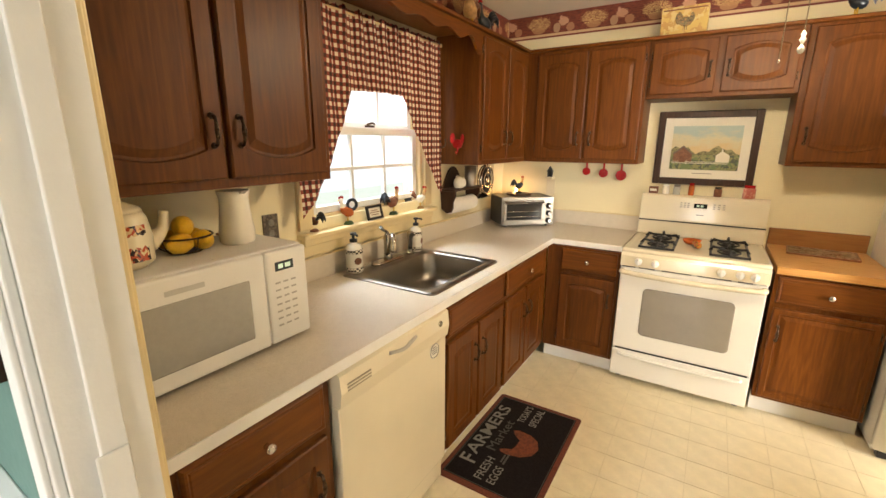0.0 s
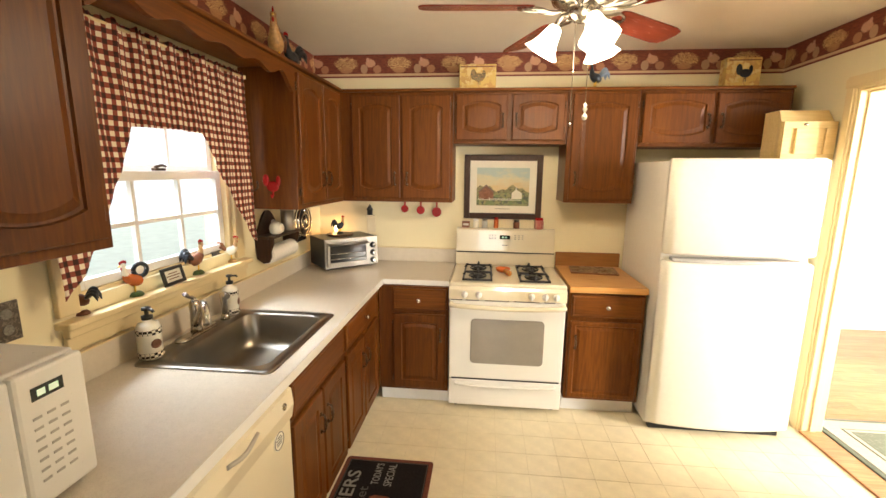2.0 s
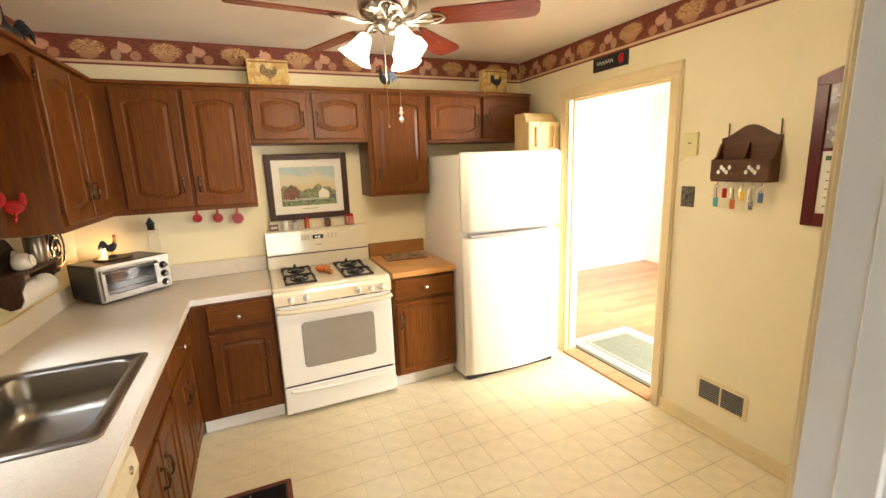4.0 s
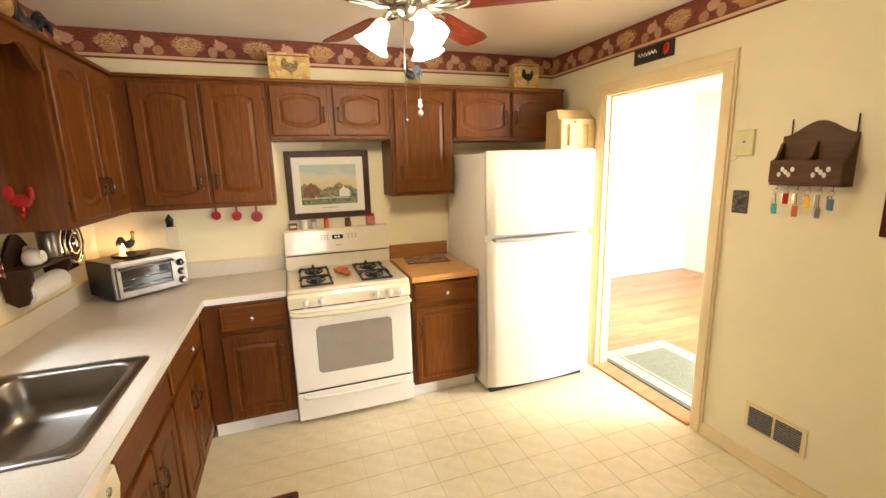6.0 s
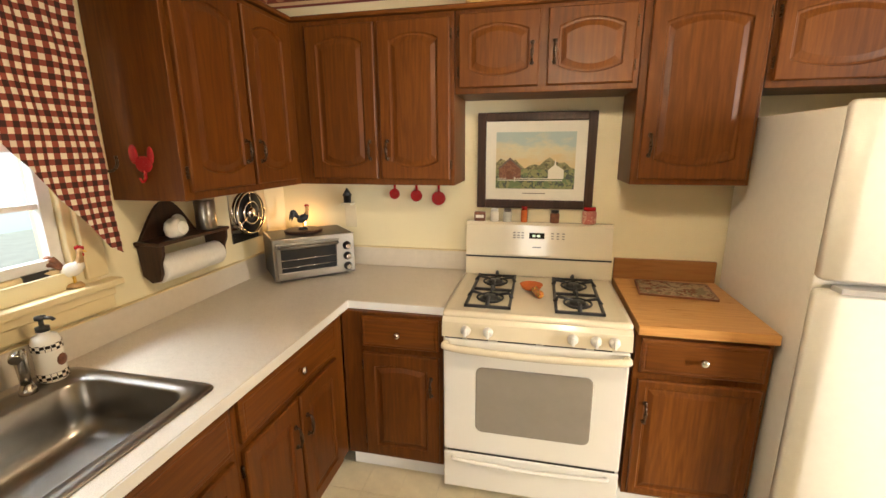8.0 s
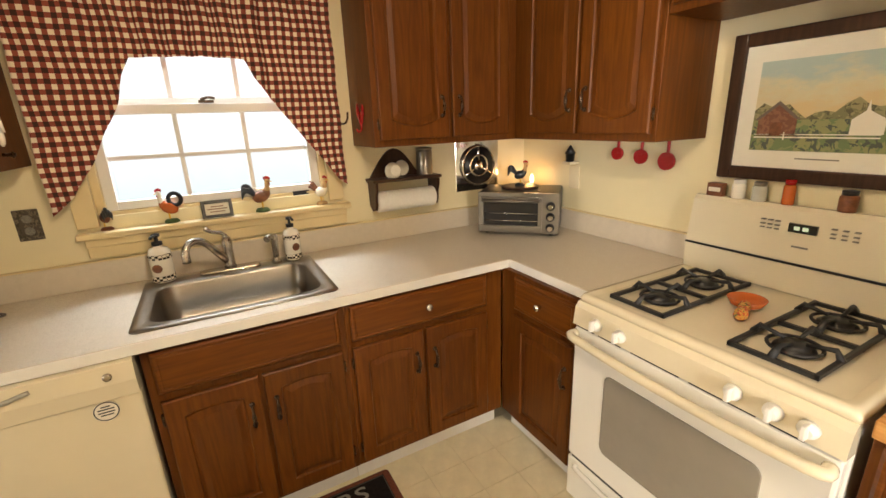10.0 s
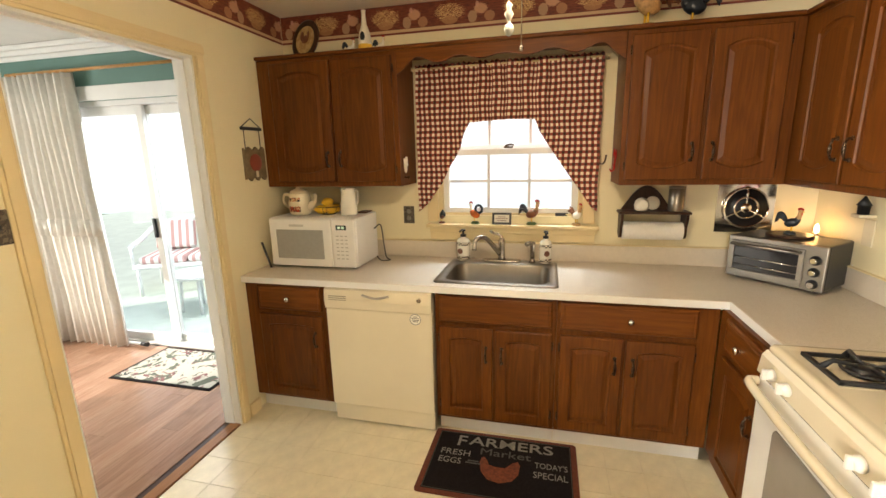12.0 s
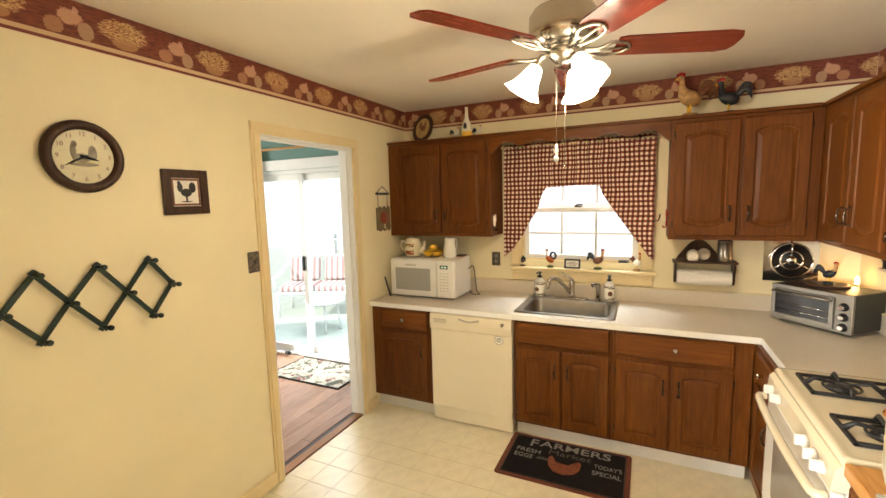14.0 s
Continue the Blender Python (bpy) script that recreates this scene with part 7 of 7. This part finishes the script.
# ---- dining room seen through the doorway ----
def sliding_door():
    t = thing("door_sliding", pose(-0.07, -1.435, 0), "white sliding glass door to a porch", "sliding door", kind="structure")
    y0, y1, top = -0.815, 0.815, 2.08
    part("frame", box(box(box(B(-0.06, 0.06, y0, y0 + 0.035, 0, top, bevel=0.003), -0.06, 0.06, y1 - 0.035, y1, 0, top, bevel=0.003), -0.06, 0.06, y0 + 0.035, y1 - 0.035, top - 0.04, top, bevel=0.003), -0.06, 0.06, y0 + 0.035, y1 - 0.035, 0.0, 0.03, bevel=0.003), WHITE, t)
    for nm, x, a, b in (("fixed_panel", 0.018, y0 + 0.036, 0.03), ("sliding_panel", -0.022, -0.03, y1 - 0.036)):
        bm = bmesh.new()
        for d in ((a, a + 0.06, 0.032, top - 0.042), (b - 0.06, b, 0.032, top - 0.042), (a + 0.06, b - 0.06, 0.032, 0.10), (a + 0.06, b - 0.06, top - 0.11, top - 0.042)):
            box(bm, x - 0.017, x + 0.017, *d, bevel=0.003)
        p = part(nm, bm, WHITE, t)
        pa = part("pane", B(x - 0.003, x + 0.003, a + 0.06, b - 0.06, 0.10, top - 0.11), GLASS, p)
        pa.visible_shadow = False
    part("door_pull", B(0.036, 0.06, -0.02, 0.005, 0.98, 1.14, bevel=0.005), BLACK, t, "black door pull")
    strip("trim_slider_head", 1, -2.35, -0.52, 0, 1, 2.081, 2.19, WHITE, "white head casing over the sliding door", thick=0.03)
    strip("trim_slider_side", 1, -0.62, -0.53, 0, 1, 0, 2.08, WHITE, "white side casing of the sliding door", thick=0.025)
    strip("trim_slider_side_far", 1, -2.34, -2.25, 0, 1, 0, 2.08, WHITE, "white side casing of the sliding door", thick=0.025)
    r = thing("curtain_rod", pose(0.09, -1.45, 2.30), "pale brass curtain rod", "curtain rod")
    part("rod", tube(bmesh.new(), [(0, -1.1, 0), (0, 1.0, 0)], 0.012, 10), BLOCK, r)
    for y in (-1.0, 0.92):
        part("bracket", B(-0.089, 0.01, y - 0.01, y + 0.01, -0.02, 0.012, bevel=0.002), BLOCK, r)
    c = thing("drape", pose(0.09, -2.30, 0.02), "long white pleated drape gathered beside the glass door", "curtain")
    loops = []
    for z, w in ((2.27, 0.40), (1.9, 0.405), (1.4, 0.41), (0.9, 0.415), (0.4, 0.425), (0.0, 0.43)):
        lp = []
        for k in range(61):
            u = k / 60
            lp.append((0.035 * math.sin(u * 2 * math.pi * 11) + 0.01 * math.sin(z * 4 + u * 9), -w + 2 * w * u + (0.03 * (2.27 - z) / 2.27), z))
        loops.append(lp)
    cl = part("cloth", rings(bmesh.new(), loops[::-1], caps=(False, False), closed=False), FABRIC, c)
    cl.modifiers.new("thickness", "SOLIDIFY").thickness = 0.003
    band = bmesh.new()
    b1 = [[(x + 0.004, y, z) for x, y, z in lp] for lp in ([(0.035 * math.sin(k / 60 * 22 * math.pi) + 0.01 * math.sin(zz * 4 + k / 60 * 9), -0.412 + 0.824 * k / 60 + 0.018, zz) for k in range(61)] for zz in (0.98, 1.12))]
    bd = part("band", rings(band, b1, caps=(False, False), closed=False), FABRIC, c)
    bd.modifiers.new("thickness", "SOLIDIFY").thickness = 0.003
    m = thing("door_mat", pose(0.285, -1.025, 0.0005), "cream door mat with fruit and leaf squares and a dark edge", "rug")
    part("edge", B(-0.27, 0.27, -0.455, 0.455, 0, 0.007, bevel=0.002), RUGBLACK, m)
    part("field", B(-0.245, 0.245, -0.43, 0.43, 0.0065, 0.009), FLORAL, m)
    sb = thing("draft_stopper", pose(0.05, -1.86, 0.012), "dark security bar end on the door track", "door bar")
    part("bar", tube(bmesh.new(), [(0, -0.2, 0.02), (0, 0.14, 0.02)], 0.012, 8), WHITE, sb)
    part("tip", tube(bmesh.new(), [(0, 0.14, 0.02), (0, 0.2, 0.02)], 0.02, 10), BLACK, sb)
    pf = small_frame("dining_picture", pose(0.42, SD - 0.0005, 1.18), 0.46, 0.62, DARKWOOD, PAPER, "dark carved picture frame on the teal wall", "picture", 0.03, 0.08)


sliding_door()


def settee():
    t = thing("wicker_settee", pose(-1.7, -2.75, -0.03, 0, 0, 25), "white wicker settee with striped cushions on the porch", "settee")
    for x in (-0.3, 0.3):
        for y in (-0.55, 0.55):
            part("leg", tube(bmesh.new(), [(x, y, 0), (x, y, 0.36)], 0.022, 8), WICKER, t)
    part("seat_frame", B(-0.33, 0.33, -0.6, 0.6, 0.34, 0.39, bevel=0.015), WICKER, t)
    part("back_rail", tube(bmesh.new(), curve_pts([(0.28, -0.6, 0.62), (-0.1, -0.62, 0.66), (-0.33, -0.5, 0.80), (-0.36, 0.0, 0.88), (-0.33, 0.5, 0.80), (-0.1, 0.62, 0.66), (0.28, 0.6, 0.62)], 30), 0.03, 8), WICKER, t)
    for k in range(13):
        y = -0.54 + 0.09 * k
        part("back_spindle", tube(bmesh.new(), [(-0.31, y, 0.39), (-0.35, y, 0.86 - 0.3 * (y * y))], 0.008, 6), WICKER, t)
    for y in (-0.6, 0.6):
        part("arm_post", tube(bmesh.new(), [(0.27, y, 0.39), (0.28, y, 0.62)], 0.018, 8), WICKER, t)
    for y in (-0.28, 0.28):
        s = thing("cushion", pose(-1.7, -2.75, -0.03, 0, 0, 25) @ pose(0.0, y, 0.391), "red and cream striped seat cushion", "cushion", "porch cushions")
        part("pad", B(-0.28, 0.28, -0.27, 0.27, 0, 0.09, bevel=0.03), CUSHION, s)
        b = thing("cushion", pose(-1.7, -2.75, -0.03, 0, 0, 25) @ pose(-0.21, y, 0.49, 0, -14, 0), "red and cream striped back cushion", "cushion", "porch cushions")
        part("pad", B(-0.06, 0.06, -0.24, 0.24, 0, 0.38, bevel=0.04), CUSHION, b)
    w = thing("wicker_table", pose(-0.95, -2.0, -0.03), "small white porch table", "table")
    part("tabletop", lathe(bmesh.new(), [(0.26, 0.40), (0.27, 0.42), (0.26, 0.44)], n=24), WICKER, w)
    for a in range(4):
        part("leg", tube(bmesh.new(), [(0.2 * math.cos(a * 1.571 + 0.7), 0.2 * math.sin(a * 1.571 + 0.7), 0), (0.17 * math.cos(a * 1.571 + 0.7), 0.17 * math.sin(a * 1.571 + 0.7), 0.4)], 0.016, 8), WICKER, w)


settee()


def porch_rail():
    t = thing("porch_railing", pose(-4.1, -2.4, -0.03), "white painted wooden porch railing", "railing")
    part("top_rail", B(-0.04, 0.04, -2, 2, 0.9, 0.95, bevel=0.01), WHITE, t)
    part("bottom_rail", B(-0.03, 0.03, -2, 2, 0.1, 0.14, bevel=0.01), WHITE, t)
    for k in range(27):
        part("baluster", B(-0.015, 0.015, -1.95 + 0.15 * k - 0.015, -1.95 + 0.15 * k + 0.015, 0.14, 0.9), WHITE, t)
    for y in (-2.0, 2.0):
        part("post", B(-0.05, 0.05, y - 0.05, y + 0.05, 0, 1.05, bevel=0.01), WHITE, t)


porch_rail()


# Emissive wall added outside so the window and porch views blow out.
solid("backdrop", B(-9.2, -9.0, -16, 40, -0.19, 9), DAYGLOW, "glowing backdrop wall standing in for bright outdoor daylight", "backdrop", "structure")

# ---- living room seen through the east opening ----
lr = thing("area_rug", pose(3.985, 2.0, 0.0005), "sage green rug with cream borders just past the doorway", "rug")
part("edge", B(-0.385, 0.385, -0.66, 0.66, 0, 0.012, bevel=0.004), plain("grey_green_edge", (0.12, 0.14, 0.11), 0.95, scale=60, relief=0.5), lr)
part("cream_band", B(-0.35, 0.35, -0.625, 0.625, 0.0115, 0.0145), CREAMRUG, lr)
part("field_line", B(-0.255, 0.255, -0.53, 0.53, 0.014, 0.0160), plain("dark_sage_line", (0.08, 0.10, 0.075), 0.95), lr)
part("inner_band", B(-0.245, 0.245, -0.52, 0.52, 0.0155, 0.0172), CREAMRUG, lr)
part("field", B(-0.22, 0.22, -0.495, 0.495, 0.0168, 0.019), SAGE, lr)
lw = thing("window_2", pose(6.86, 0.25, 0.7), "wide sunny living room window with white frame", "window", kind="structure")
for d in ((-0.7, -0.64, 0, 1.5), (0.64, 0.7, 0, 1.5), (-0.03, 0.03, 0.06, 1.44), (-0.64, 0.64, 0, 0.06), (-0.64, 0.64, 1.44, 1.5)):
    part("frame_bar", B(-0.05, 0.05, *d, bevel=0.004), WHITE, lw)
strip("baseboard_living", 0, EAST + WT + 0.02, 6.79, 4.6, -1, 0, 0.10, WHITE, "white baseboard", thick=0.018)
strip("baseboard_living_east", 1, -0.49, 4.58, 6.8, -1, 0, 0.10, WHITE, "white baseboard", thick=0.018)


# ---- floor pieces ----
def tiles(parent, x0, x1, y0, y1, size, mat, gap=0.0025):
    me = mesh_of("tile", B(gap / 2, size - gap / 2, gap / 2, size - gap / 2, -0.003, 0.0), mat)
    nx, ny = math.ceil((x1 - x0) / size), math.ceil((y1 - y0) / size)
    for i in range(nx):
        for j in range(ny):
            wx, wy = min(size, x1 - x0 - i * size), min(size, y1 - y0 - j * size)
            ob = new("tile", me)
            ob.parent = parent
            ob.location, ob.scale = (x0 + i * size, y0 + j * size, 0), (wx / size, wy / size, 1)


def planks(parent, x0, x1, y0, y1, width, length, mat):
    me = mesh_of("plank", B(0.0008, length - 0.0008, 0.0008, width - 0.0008, -0.004, 0.0), mat)
    j = 0
    y = y0
    while y < y1 - 1e-4:
        w = min(width, y1 - y)
        x = x0 - length * ((j * 0.37) % 1)
        while x < x1:
            a, b = max(x, x0), min(x + length, x1)
            if b - a > 0.02:
                ob = new("plank", me)
                ob.parent = parent
                ob.location, ob.scale = (a, y, 0), ((b - a) / length, w / width, 1)
            x += length
        y += width
        j += 1


tiles(floor, 0.59, EAST, SY, BACK, 0.178, FLOORTILE)
planks(dfloor, 0.0, EAST, -3.8, SD - 0.001, 0.13, 1.3, PLANK_DINING)
planks(lfloor, EAST + WT + 0.001, 6.8, -0.5, 4.6, 0.09, 1.6, PLANK)
